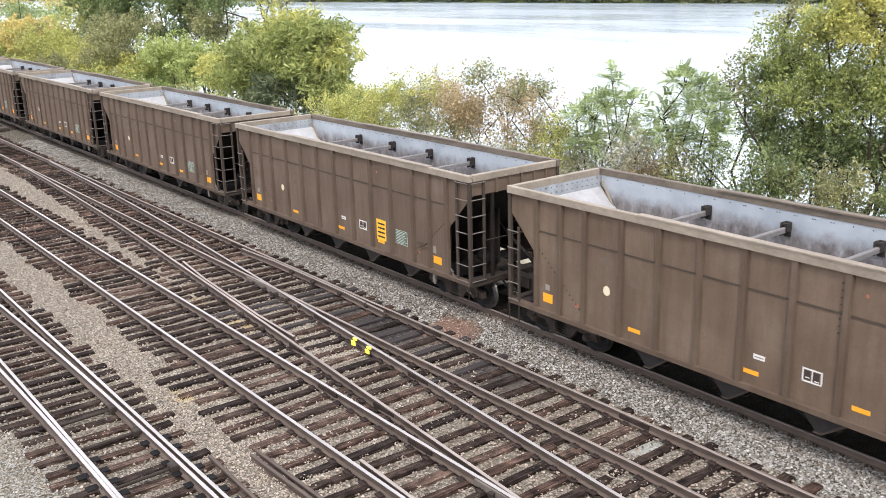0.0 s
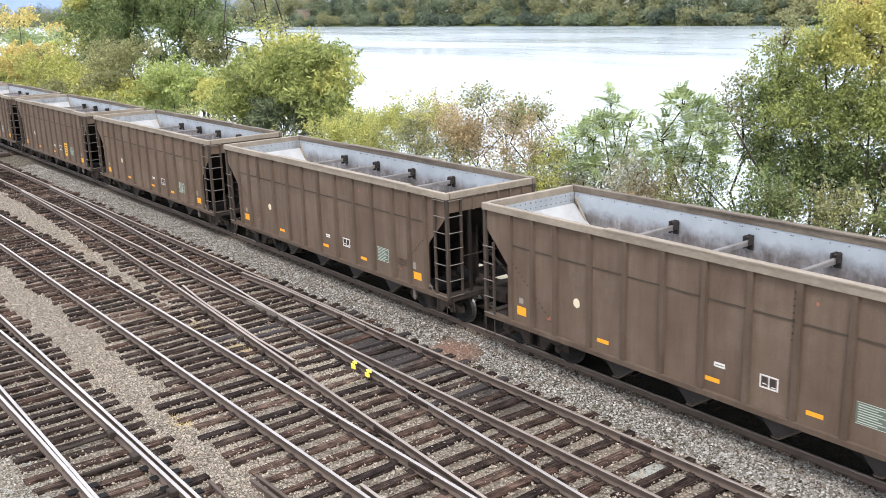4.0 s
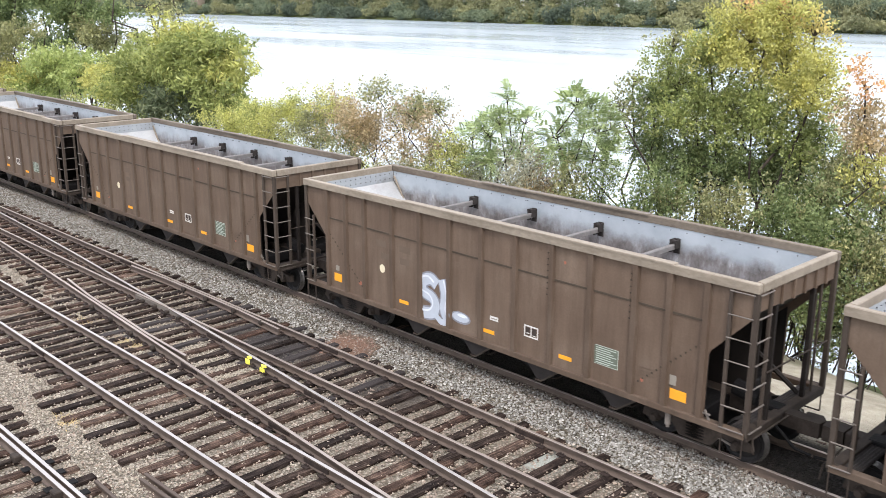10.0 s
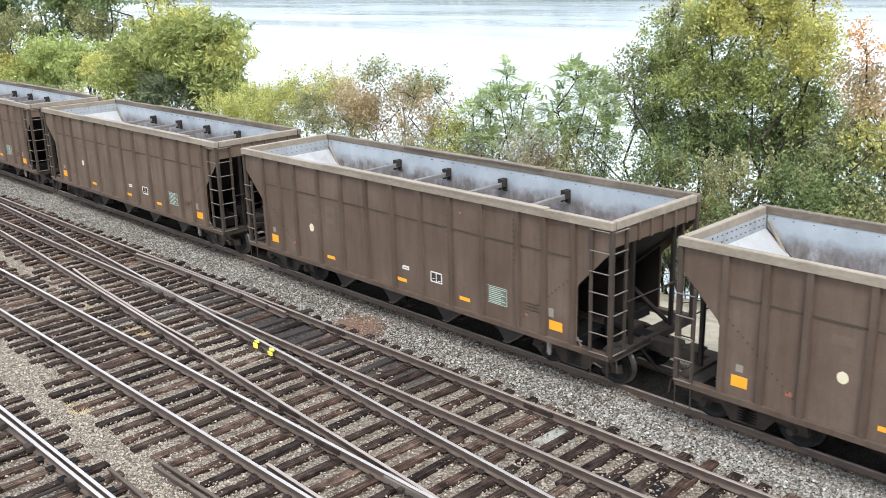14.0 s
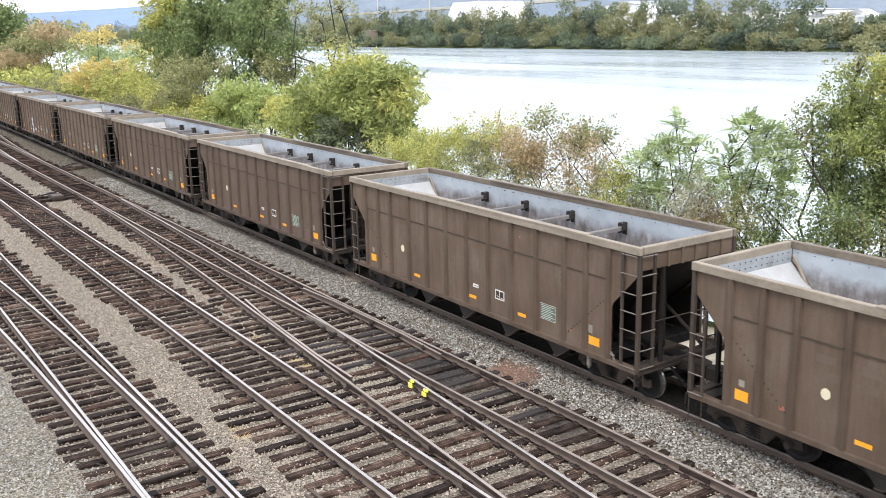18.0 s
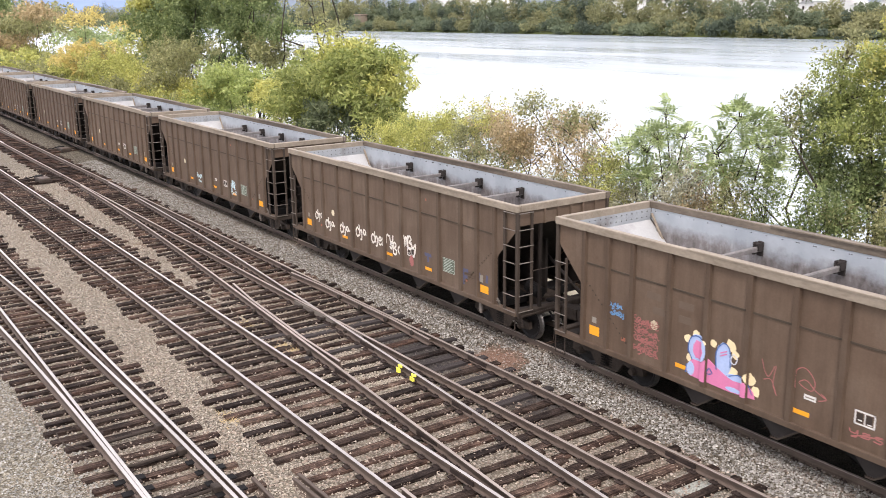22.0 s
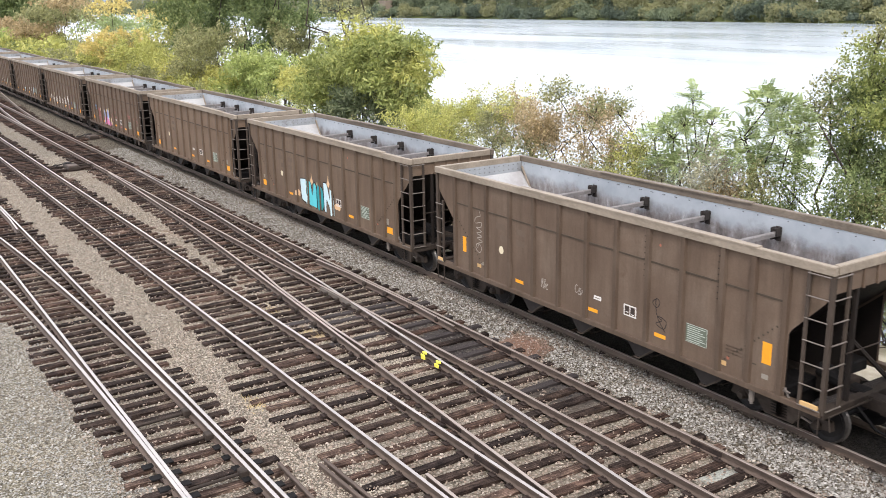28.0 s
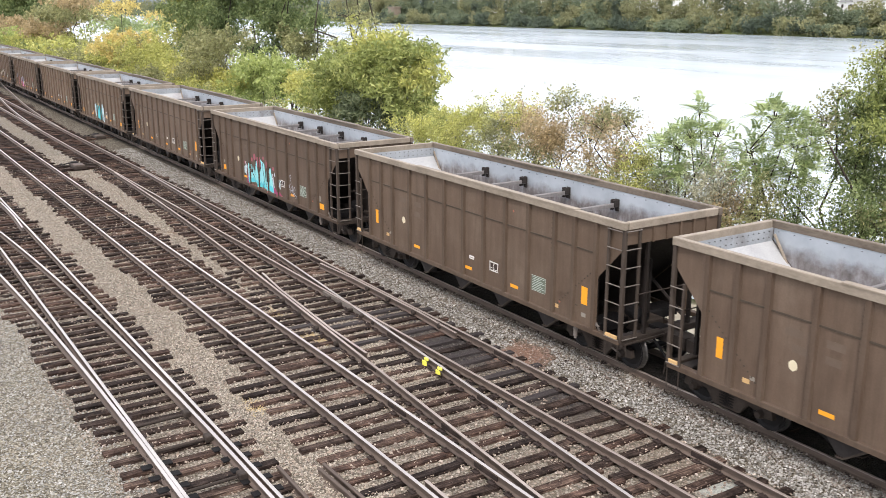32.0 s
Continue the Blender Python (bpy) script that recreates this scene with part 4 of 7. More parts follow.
def decals(car, upright=False):
    for y in (2.65, -0.25, -2.45):
        panel(car, "reflector", y - 0.17, y + 0.17, 1.19, 1.28, ORANGE, "orange reflective strip")
    if upright:
        panel(car, "reflector", 5.15, 5.32, 1.5, 1.95, ORANGE, "upright orange reflective plate")
        panel(car, "reflector", -5.18, -5.4, 1.5, 1.95, ORANGE, "upright orange reflective plate")
        panel(car, "tan_notice", 4.42, 4.6, 1.2, 1.3, TANMARK, "small tan notice")
        panel(car, "tan_notice", -4.08, -4.32, 1.14, 1.24, TANMARK, "small tan notice")
        panel(car, "grey_notice", -5.2, -5.36, 1.18, 1.28, GREYMARK)
        part("tan_step", Shell().slab(-1.63, -1.58, -6.55, -6.16, 1.0, 1.08, 0.01), TANMARK, car, "tan painted ladder foot")
        part("tan_step", Shell().slab(-1.63, -1.58, 6.28, 6.55, 1.0, 1.08, 0.01), TANMARK, car, "tan painted ladder foot")
    else:
        panel(car, "reflector", 5.14, 5.46, 1.18, 1.4, ORANGE, "orange reflective plate")
        panel(car, "reflector", -5.0, -5.36, 1.16, 1.37, ORANGE, "orange reflective plate")
        panel(car, "grey_notice", -4.98, -5.12, 1.44, 1.64, GREYMARK, "faded grey notice")
        panel(car, "grey_notice", 5.24, 5.38, 1.48, 1.62, GREYMARK, "faded grey notice")
    panel(car, "notice_edge", -4.9, -5.06, 1.4, 1.43, SEAM)
    xs = -CAR_W / 2 + 0.065
    part("spot", Shell().prism([(3.46 + 0.1 * math.cos(a * math.pi / 8) * (1 + 0.04 * math.sin(a * 2.3)), 1.93 + 0.11 * math.sin(a * math.pi / 8) * (1 + 0.04 * math.cos(a * 3.1))) for a in range(16)], "x", xs - 0.004, xs + 0.008), CREAM, car, "round cream paint spot")
    # data box: white border round two dark cells
    box = Shell()
    for y0, y1, z0, z1 in ((-1.7, -1.3, 1.66, 1.69), (-1.7, -1.3, 1.42, 1.45), (-1.33, -1.3, 1.42, 1.69), (-1.7, -1.67, 1.42, 1.69), (-1.51, -1.49, 1.45, 1.66), (-1.64, -1.55, 1.47, 1.49), (-1.45, -1.37, 1.5, 1.52)):
        box.box(xs - 0.005, xs + 0.008, y0, y1, z0, z1)
    part("data_box", box, WHITE, car, "white framed data box")
    for y in (-1.4, -1.58):
        panel(car, "data_mark", y - 0.06, y + 0.06, 1.47, 1.64, DARKMARK, out=-0.002)
    panel(car, "notice", -0.53, -0.28, 1.53, 1.63, WHITE, "small white notice")
    panel(car, "notice_line", -0.5, -0.31, 1.565, 1.59, GREYMARK, out=0.003)
    # stencilled table: a dull plate with pale rows and a thin border
    panel(car, "stencil_plate", -3.2, -3.78, 1.36, 1.76, STENCIL, "faded stencilled table", out=-0.002)
    rows = Shell()
    for i in range(8):
        z = 1.725 - i * 0.046
        rows.box(xs - 0.005, xs + 0.006, -3.74 + 0.07 * (i * 5 % 3), -3.24, z - 0.016, z)
    for y0, y1, z0, z1 in ((-3.78, -3.2, 1.755, 1.765), (-3.78, -3.2, 1.355, 1.365), (-3.785, -3.775, 1.36, 1.76)):
        rows.box(xs - 0.005, xs + 0.006, y0, y1, z0, z1)
    tagged(part("stencil_rows", rows, GREENISH, car, "pale stencilled rows"), "pale stencilled rows", kind="stuff")
    worn = Shell()
    for i in range(3):
        worn.box(xs - 0.001, xs + 0.006, -4.72, -4.28, 1.44 + 0.07 * i, 1.465 + 0.07 * i)
    tagged(part("faded_rows", worn, FADED, car), kind="stuff")
    part("paint_dot", Shell().prism([(-2.36 + 0.032 * math.cos(a * math.pi / 5), 3.3 + 0.035 * math.sin(a * math.pi / 5)) for a in range(10)], "x", xs - 0.004, xs + 0.006), SALMON, car, "small red paint dot")
    part("paint_dot", Shell().prism([(-4.36 + 0.038 * math.cos(a * math.pi / 5), 1.33 + 0.038 * math.sin(a * math.pi / 5)) for a in range(10)], "x", xs - 0.004, xs + 0.006), SALMON, car, "small red paint dot")
    panel(car, "small_notice", 4.3, 4.42, 1.3, 1.39, SALMON if not upright else GREYMARK, "small faded notice")
    # worn owner's marks, as plain bars
    for y, w, z in ((3.5, 0.2, 2.5), (2.6, 0.2, 2.5), (3.35, 0.17, 2.19), (2.62, 0.17, 2.19)):
        panel(car, "faded_mark", y - w, y + w, z, z + 0.16, FADED, "worn dark lettering bar", out=-0.002)


TANMARK = plain("tan_painted_plate", (0.5, 0.33, 0.15), 0.6)
GREYMARK = plain("faded_grey_marking", (0.24, 0.22, 0.185), 0.7)
SALMON = plain("faded_red_marking", (0.3, 0.115, 0.075), 0.65)
FADED = surface("faded_lettering", (0.105, 0.078, 0.058), (0.135, 0.103, 0.078), 3, rough=0.7)


# how far the train has rolled along its track at each whole second
ROLLED = [-0.03, 7.57, 15.12, 22.74, 30.39, 38.11, 45.89, 53.76, 61.7, 69.73, 77.84, 85.96, 94.08, 102.27, 110.51, 118.76, 127.04,
          135.36, 143.69, 151.99, 160.34, 168.68, 177.05, 185.48, 193.93, 202.41, 210.92, 219.37, 227.78, 236.35, 245.03, 253.85, 262.76]

FIRST = -6
CARS = []
body = build_car()
UPRIGHT = (16, 18, 19, 20)
second = copy_thing(body, Matrix())
decals(body)
decals(second, True)
protos = {False: body, True: second}
for k in range(FIRST, 21):
    kind_ = k in UPRIGHT
    first_use = k in (FIRST, UPRIGHT[0])
    CARS.append(protos[kind_] if first_use else copy_thing(protos[kind_], Matrix()))

# paint tone of the cars that differ from the rest
TONES = {1: (1.06, 1.05, 1.03), 4: (0.97, 0.97, 0.97), 6: (1.04, 1.03, 1.03), 8: (0.9, 0.9, 0.92), 9: (0.88, 0.88, 0.91), 11: (0.95, 0.95, 0.95), 13: (0.97, 0.95, 0.93), 14: (1.22, 1.2, 1.15), 15: (1.08, 1.07, 1.04), 17: (0.84, 0.83, 0.82), 18: (0.93, 0.92, 0.9), 19: (0.95, 0.94, 0.93)}
for i, car in enumerate(CARS):
    for piece_ in car.children:
        # Posts and sills darkened: grime and their shaded sides put into one tone.
        grimy = 0.76 if piece_.name.startswith(("side_post", "side_sill")) else 1.0
        piece_.color = (*[v * grimy for v in TONES.get(FIRST + i, (1, 1, 1))], 1)


def motions():
    yaw = -math.degrees(DRIFT)
    for i, car in enumerate(CARS):
        k = FIRST + i
        rows = []
        for j in range(33):
            y = 24.42 - PITCH * k + ROLLED[j]
            rows.append((float(j), pose(train_x(y), y, 0, 0, 0, yaw)))
        walk(car, rows)


# ---- trees and shrubs on the bank ----
def limb(sh, rng, p, q, r0, r1, n=4, sag=0.12, sides=5):
    """A bent tapering limb from p to q."""
    p, q = Vector(p), Vector(q)
    span = (q - p).length
    last, k = p, 0
    for i in range(1, n + 1):
        s = i / n
        at = p.lerp(q, s) + (Vector(rng.normal(size=3)) * span * 0.05 + Vector((0, 0, span * sag * math.sin(math.pi * s)))) * (1 if i < n else 0)
        sh.tube(last, at, r0 + (r1 - r0) * (i - 1) / n, r0 + (r1 - r0) * s, sides)
        last = at


def plant(name, x, lobes, mats, label, category, seed, leaf=0.09, dens=14.0, per=26, clump=0.3, stems=3, deep=0.8, twigs=0.45, feather=False, gaps=0.0, rise=0.35, slim=0.5):
    """A tree or shrub: stems from the ground to the lobes of its crown, limbs to sprays of leaves.
    lobes: y, z, half-width along y, half-height, leaf kind. dens: sprays per cubic metre near the lobe's skin.
    gaps: more is a more open crown; rise: how far the sprays point up."""
    rng = np.random.default_rng(seed)
    y0 = float(np.average([l[0] for l in lobes], weights=[l[2] for l in lobes]))
    z0 = ground_height(x) - 0.25
    top = tagged(new(name), label, category)
    top.matrix_basis = pose(x, y0, z0)
    wood = Shell()
    size = max(l[1] for l in lobes) - z0
    feet = [(rng.normal() * 0.12 * stems, rng.normal() * 0.2 * stems, 0.0) for _ in range(stems)]
    leaves = {}
    for i, (ly, lz, ry, rz, kind, *thin) in enumerate(lobes):
        rx = ry * deep
        c = np.array([rng.normal() * rx * 0.25, ly - y0, lz - z0])
        foot = feet[i % stems]
        hub = c - np.array([0, 0, rz * 0.55])
        limb(wood, rng, foot, hub, 0.0055 * size + 0.004, 0.0025 * size + 0.003, 5, 0.03)
        n = int(max(8, dens * (thin[0] if thin else 1.0) * (rx * ry * rz) ** 0.8 * 4.6))
        a = rng.normal(size=(n, 3))
        a /= np.linalg.norm(a, axis=1)[:, None]
        rad = rng.uniform(0.12, 1.0, n) ** 0.5 * (0.8 + 0.35 * rng.random(n))
        rad *= [0.82 + 0.75 * noise.noise(Vector(d) * 2.6 + Vector((seed, i, 0))) for d in a]
        pts = c + a * rad[:, None] * np.array([rx, ry, rz]) * 1.1
        cell = 0.9 / max(0.35, ry * 0.42)
        keep = np.array([noise.noise(Vector(p) * cell + Vector((seed * 3, 0, 7))) > gaps - 0.22 for p in pts])
        pts, a = pts[keep], a[keep]
        forks = [hub + (c + d * np.array([rx, ry, rz]) * 0.45 - hub) for d in a[:: max(1, len(a) // 6)]]
        for f in forks:
            limb(wood, rng, hub, f, 0.0022 * size + 0.002, 0.001 * size + 0.002, 3, 0.05)
        for p in pts[rng.random(len(pts)) < twigs]:
            f = min(forks, key=lambda q: float(np.sum((q - p) ** 2)))
            limb(wood, rng, f, p, 0.0009 * size + 0.002, 0.002, 2, 0.04, 3)
        leaves.setdefault(kind, []).append((c, pts, a))
    part("trunk", wood, BARK, top)
    for kind, groups in leaves.items():
        pts = np.concatenate([g[1] for g in groups])
        if feather:
            cen = np.concatenate([np.repeat(g[0][None], len(g[1]), 0) for g in groups])
            me = fronds("crown", pts, pts - cen, mats[kind], rng, leaf)
        else:
            out = np.concatenate([g[2] for g in groups]) * 0.7 + rng.normal(size=(len(pts), 3)) * 0.55 + np.array([0, 0, rise])
            out /= np.linalg.norm(out, axis=1)[:, None]
            run = clump * rng.uniform(0.9, 2.6, len(pts))
            s = rng.uniform(-0.45, 1.0, (len(pts), per))
            c = pts[:, None, :] + out[:, None, :] * (run[:, None] * s)[..., None]
            c += rng.normal(size=c.shape) * clump * 0.55 * (1.1 - 0.75 * np.clip(s, 0, 1))[..., None]
            c[..., 2] -= 0.25 * clump * np.clip(s, 0, 1) ** 2
            c = c.reshape(-1, 3)
            me = cards("crown", c, rng.uniform(0.55, 1.25, len(c)) * leaf, mats[kind], rng, 0.2, slim, leaf < 0.0575 or leaf > 0.21)
        part("crown", me, None, top)
    return top


def fronds(name, pts, out, mat, rng, size):
    """Feathery leaves: each a drooping row of paired leaflets."""
    vs = []
    for p, o in zip(pts, out):
        for _ in range(5):
            d = o / (np.linalg.norm(o) + 1e-6) * 0.7 + rng.normal(size=3) * 0.7 + np.array([0, 0, 0.45])
            d /= np.linalg.norm(d)
            side = np.cross(d, [0, 0, 1.0])
            side /= np.linalg.norm(side) + 1e-6
            ln = size * rng.uniform(4.5, 7.5)
            for k in range(1, 9):
                s = k / 8
                q = p + d * ln * s - np.array([0, 0, ln * 0.35 * s * s])
                w = size * (1.1 - 0.5 * s)
                for sg in (-1, 1):
                    tip = q + sg * side * w * 1.5 + d * w * 0.6 - np.array([0, 0, w * 0.5])
                    mid = (q + tip) / 2
                    vs += [q, mid + d * w * 0.3, tip, mid - d * w * 0.3]
    v = np.array(vs)
    n = len(v) // 4
    me = bpy.data.meshes.new(name)
    me.from_pydata(v.tolist(), [], [(4 * i, 4 * i + 1, 4 * i + 2, 4 * i + 3) for i in range(n)])
    me.materials.append(mat)
    return me


L_GREEN = leafy("mid_green_leaves", [(0.0636, 0.095, 0.0356), (0.17, 0.222, 0.0869), (0.35, 0.395, 0.184)])
L_LIME = leafy("lime_leaves", [(0.18, 0.24, 0.0712), (0.371, 0.44, 0.154), (0.562, 0.6, 0.261)])
L_YELLOW = leafy("yellow_green_leaves", [(0.233, 0.245, 0.0653), (0.466, 0.455, 0.137), (0.678, 0.64, 0.237)])
L_GOLD = leafy("golden_leaves", [(0.382, 0.33, 0.119), (0.594, 0.49, 0.178), (0.75, 0.63, 0.285)])
L_OLIVE = leafy("olive_leaves", [(0.117, 0.12, 0.0552), (0.276, 0.285, 0.133), (0.477, 0.465, 0.243)])
L_RUST = leafy("rusty_leaves", [(0.233, 0.185, 0.0936), (0.413, 0.325, 0.182), (0.615, 0.5, 0.32)])
L_ORANGE = leafy("orange_leaves", [(0.477, 0.3, 0.119), (0.636, 0.36, 0.166), (0.75, 0.48, 0.261)])
L_SUMAC = leafy("bright_green_leaflets", [(0.17, 0.24, 0.0946), (0.329, 0.405, 0.184), (0.498, 0.55, 0.321)])
L_DARK = leafy("dark_green_leaves", [(0.0583, 0.08, 0.0475), (0.127, 0.16, 0.0855), (0.233, 0.26, 0.154)])
L_TIP = leafy("yellowing_leaf_tips", [(0.207, 0.23, 0.0682), (0.439, 0.454, 0.143), (0.695, 0.667, 0.259)])
L_MIX = leafy("yellowing_green_leaves", [(0.134, 0.172, 0.0546), (0.28, 0.328, 0.109), (0.512, 0.529, 0.205)])
L_PALE = leafy("pale_weedy_leaves", [(0.254, 0.26, 0.187), (0.424, 0.42, 0.302), (0.594, 0.57, 0.41)])

# The kind-2 lobe's dark leaves stand in for the crown's shaded hollow.
plant("broadleaf_tree", 30, [(55.2, 6.0, 2.4, 0.8, 1), (50.5, 5.6, 2.3, 0.9, 0), (58.4, 4.5, 2.6, 1.3, 0), (53.6, 4.9, 3.2, 1.1, 0), (49.0, 4.3, 1.7, 1.2, 1), (58.4, 2.7, 2.8, 1.4, 0), (49.0, 2.8, 1.9, 1.3, 0), (51.2, 3.7, 2.0, 1.0, 0), (55.4, 3.4, 2.2, 1.1, 0), (48.0, 1.4, 1.2, 1.0, 1), (60.2, 1.4, 1.8, 1.1, 1), (53.2, 2.0, 3.4, 1.5, 2), (51.8, 6.4, 1.2, 0.4, 1)], [L_MIX, L_TIP, L_DARK], "dense round green tree with yellowing top leaves", "tree", 3, 0.2, 8.5, 32, 0.42, 8, twigs=0.5, gaps=0.03, rise=-0.1, slim=0.27)
plant("shrub", 31, [(66.4, 1.7, 1.9, 1.8, 0), (64.7, 3.4, 1.3, 1.0, 0)], [L_TIP], "yellow-green shrub beside a round green tree", "shrub", 4, 0.095, 7, 46, 0.38)
plant("broadleaf_tree", 34, [(83.2, 2.9, 4.2, 1.2, 0), (88.3, 1.5, 3.6, 1.4, 1), (80.0, 1.5, 4.2, 1.4, 2), (74.0, 1.9, 2.4, 1.1, 1), (86.0, 0.4, 4.0, 1.2, 0), (78.0, 3.0, 1.6, 0.7, 0)], [L_LIME, L_YELLOW, L_LIME], "bushy bright lime-green tree behind the train", "tree", 5, 0.14, 5.0, 40, 0.42, 5, gaps=0.0, rise=0.6)
plant("broadleaf_tree", 40, [(120.9, 10.3, 4.6, 2.0, 1), (118.3, 7.6, 5.4, 1.7, 0), (124.0, 5.2, 4.6, 1.6, 1), (114.6, 9.8, 3.4, 1.7, 0), (119.5, 12.6, 3.6, 1.6, 1), (117.0, 3.6, 4.4, 1.6, 0)], [L_GREEN, L_TIP], "tall green tree with yellowing crown by the river", "tree", 6, 0.19, 2.7, 44, 0.6, 4, twigs=0.35, gaps=0.05)
plant("broadleaf_tree", 40, [(105.1, 10.5, 5.2, 1.6, 0), (108.0, 7.8, 4.2, 1.4, 0), (112.0, 5.6, 4.2, 1.4, 0), (94.8, 10.8, 5.0, 1.3, 0), (97.6, 8.2, 4.2, 1.2, 0), (101.0, 13.2, 5.0, 1.4, 0), (103.5, 3.8, 3.6, 1.2, 0, 0.6)], [L_GREEN], "tall spreading green tree by the river", "tree", 7, 0.19, 2.6, 44, 0.55, 4, twigs=0.35, gaps=0.06)
plant("broadleaf_tree", 39, [(86.8, 9.9, 3.4, 1.7, 0), (89.3, 6.9, 4.0, 1.4, 0), (85.5, 4.8, 3.4, 1.6, 1), (92.4, 4.6, 2.8, 1.1, 0), (82.7, 7.2, 2.4, 1.0, 0), (88.0, 12.4, 3.6, 1.4, 0)], [L_GREEN, L_OLIVE], "tall open green tree with forked limbs", "tree", 8, 0.17, 2.7, 42, 0.5, 3, twigs=0.35, gaps=0.06)
plant("broadleaf_tree", 38, [(75.2, 9.7, 2.8, 1.1, 0), (70.5, 10.3, 2.2, 0.7, 0), (73.2, 7.8, 3.4, 0.6, 0), (78.4, 10.5, 2.4, 0.9, 0), (68.8, 7.1, 2.2, 0.45, 0), (73.0, 12.2, 2.4, 0.9, 0), (76.4, 5.2, 1.6, 0.6, 0)], [L_OLIVE], "thin tree with bare forked branches", "tree", 9, 0.12, 2.4, 24, 0.4, 2, twigs=0.6, gaps=0.05)
plant("shrub", 33, [(97.5, 4.5, 3.4, 1.6, 0), (93.8, 2.8, 4.0, 1.7, 0), (100.2, 1.2, 4.0, 1.6, 1), (89.9, 5.2, 2.6, 1.0, 0), (92.0, 0.6, 3.4, 1.2, 1)], [L_OLIVE, L_YELLOW], "leafy olive and yellow bank shrub", "shrub", 10, 0.14, 3.2, 42, 0.5)
plant("shrub", 34, [(111.2, 1.6, 4.4, 1.7, 1), (118.6, 2.7, 5.0, 1.7, 1), (126.0, 2.2, 4.6, 1.6, 0)], [L_OLIVE, L_TIP], "olive-yellow bank shrub behind the train", "shrub", 11, 0.15, 3.0, 44, 0.5)
plant("shrub", 35, [(131.3, 3.3, 6.0, 1.8, 0), (142.5, 1.6, 5.4, 1.5, 1), (136.0, 2.0, 5.0, 1.5, 1)], [L_GOLD, L_TIP], "golden olive shrub by the river", "shrub", 12, 0.18, 2.0, 44, 0.55)
plant("broadleaf_tree", 42, [(205.8, 9.1, 8.0, 1.5, 0), (188.0, 9.2, 6.0, 1.4, 1), (197.0, 6.9, 9.0, 1.4, 0), (209.0, 6.6, 7.0, 1.4, 0), (182.0, 6.4, 5.0, 1.1, 0)], [L_OLIVE, L_RUST], "brownish green tree with an open crown", "tree", 13, 0.28, 0.8, 36, 0.9, 3, twigs=0.5, gaps=0.06)
plant("broadleaf_tree", 42, [(163.2, 8.4, 5.0, 1.1, 0), (168.3, 5.2, 6.0, 1.8, 1), (151.0, 6.5, 5.0, 0.8, 0), (144.0, 5.0, 4.6, 1.4, 1)], [L_GOLD, L_SUMAC], "slender tree with golden yellow top leaves", "tree", 14, 0.24, 0.8, 28, 0.8, 3, twigs=0.8, gaps=0.08)
plant("broadleaf_tree", 44, [(241.8, 11.3, 9.0, 4.6, 0), (249.0, 6.7, 9.0, 3.0, 0)], [L_GREEN], "tall green tree far along the bank", "tree", 15, 0.34, 0.6, 34, 1.0)
plant("shrub", 36, [(199.4, 3.9, 7.0, 1.8, 0), (198.3, 1.4, 9.0, 2.0, 1), (172.0, 0.8, 8.0, 1.2, 1), (186.0, 0.8, 7.0, 1.4, 1)], [L_RUST, L_TIP], "rust-topped green shrub beside the track", "shrub", 16, 0.26, 0.9, 34, 0.8)
plant("shrub", 36, [(158, 0.6, 6.0, 1.6, 0), (225, 1.0, 8.0, 2.5, 0)], [L_OLIVE], "low olive thicket beside the track", "shrub", 17, 0.26, 1.0, 30, 0.8)

plant("broadleaf_tree", 45, [(322, 9, 8, 4.5, 0), (304, 8, 7, 4.5, 0), (288, 9, 7, 4.5, 1), (342, 9, 9, 5, 0), (292, 3, 8, 3.6, 0), (326, 3, 9, 3.6, 1), (312, 14, 7, 3, 0), (278, 13, 6, 3, 0), (352, 4, 9, 4, 0)], [L_OLIVE, L_GREEN], "tall dense olive-green trees far along the bank", "tree", 80, 0.36, 0.75, 40, 1.0, 6)
plant("broadleaf_tree", 43, [(262, 8.5, 7, 3.6, 0), (250, 11, 5, 2.6, 0), (268, 13, 6, 2.6, 0), (256, 4, 7, 3, 0)], [L_GREEN], "full green tree far along the bank", "tree", 81, 0.34, 0.75, 40, 1.0, 4)
plant("shrub", 38, [(246, 3.2, 6, 2.4, 0), (229, 4.0, 6, 2.2, 0), (237, 1.2, 7, 2.2, 1), (216, 1.6, 6, 2.2, 1)], [L_RUST, L_LIME], "rust-topped green thicket beside the track", "shrub", 82, 0.26, 1.0, 40, 0.8)
for i in range(16):
    y = 92 + i * 15
    low = random.Random(700 + i)
    plant("shrub", 31 + 0.022 * (y - 92) + low.uniform(0, 2), [(y, low.uniform(-0.6, 0.4), 5.5, 1.7, 0), (y + 6, low.uniform(-0.4, 0.8), 4.0, 1.6, 0)], [[L_LIME, L_OLIVE, L_TIP, L_GREEN][low.randrange(4)]], "low leafy thicket between track and river", "shrub", 720 + i, 0.2, 1.1, 40, 0.6, 4)
for i in range(7):
    low = random.Random(800 + i)
    y = 4.0 + i * 1.25
    plant("shrub", 26.2, [(y, 2.0 + low.uniform(-0.3, 0.6), 1.1, 1.2, 0), (y + 0.4, 0.6, 1.1, 1.1, 1), (y - 0.3, 3.4 + low.uniform(-0.3, 0.5), 0.7, 0.6, 2)], [L_GREEN, L_DARK, [L_OLIVE, L_RUST, L_YELLOW][i % 3]], "dense vine-covered shrub on the bank", "shrub", 820 + i, 0.058, 12, 44, 0.3, 4, twigs=0.25, gaps=0.0)

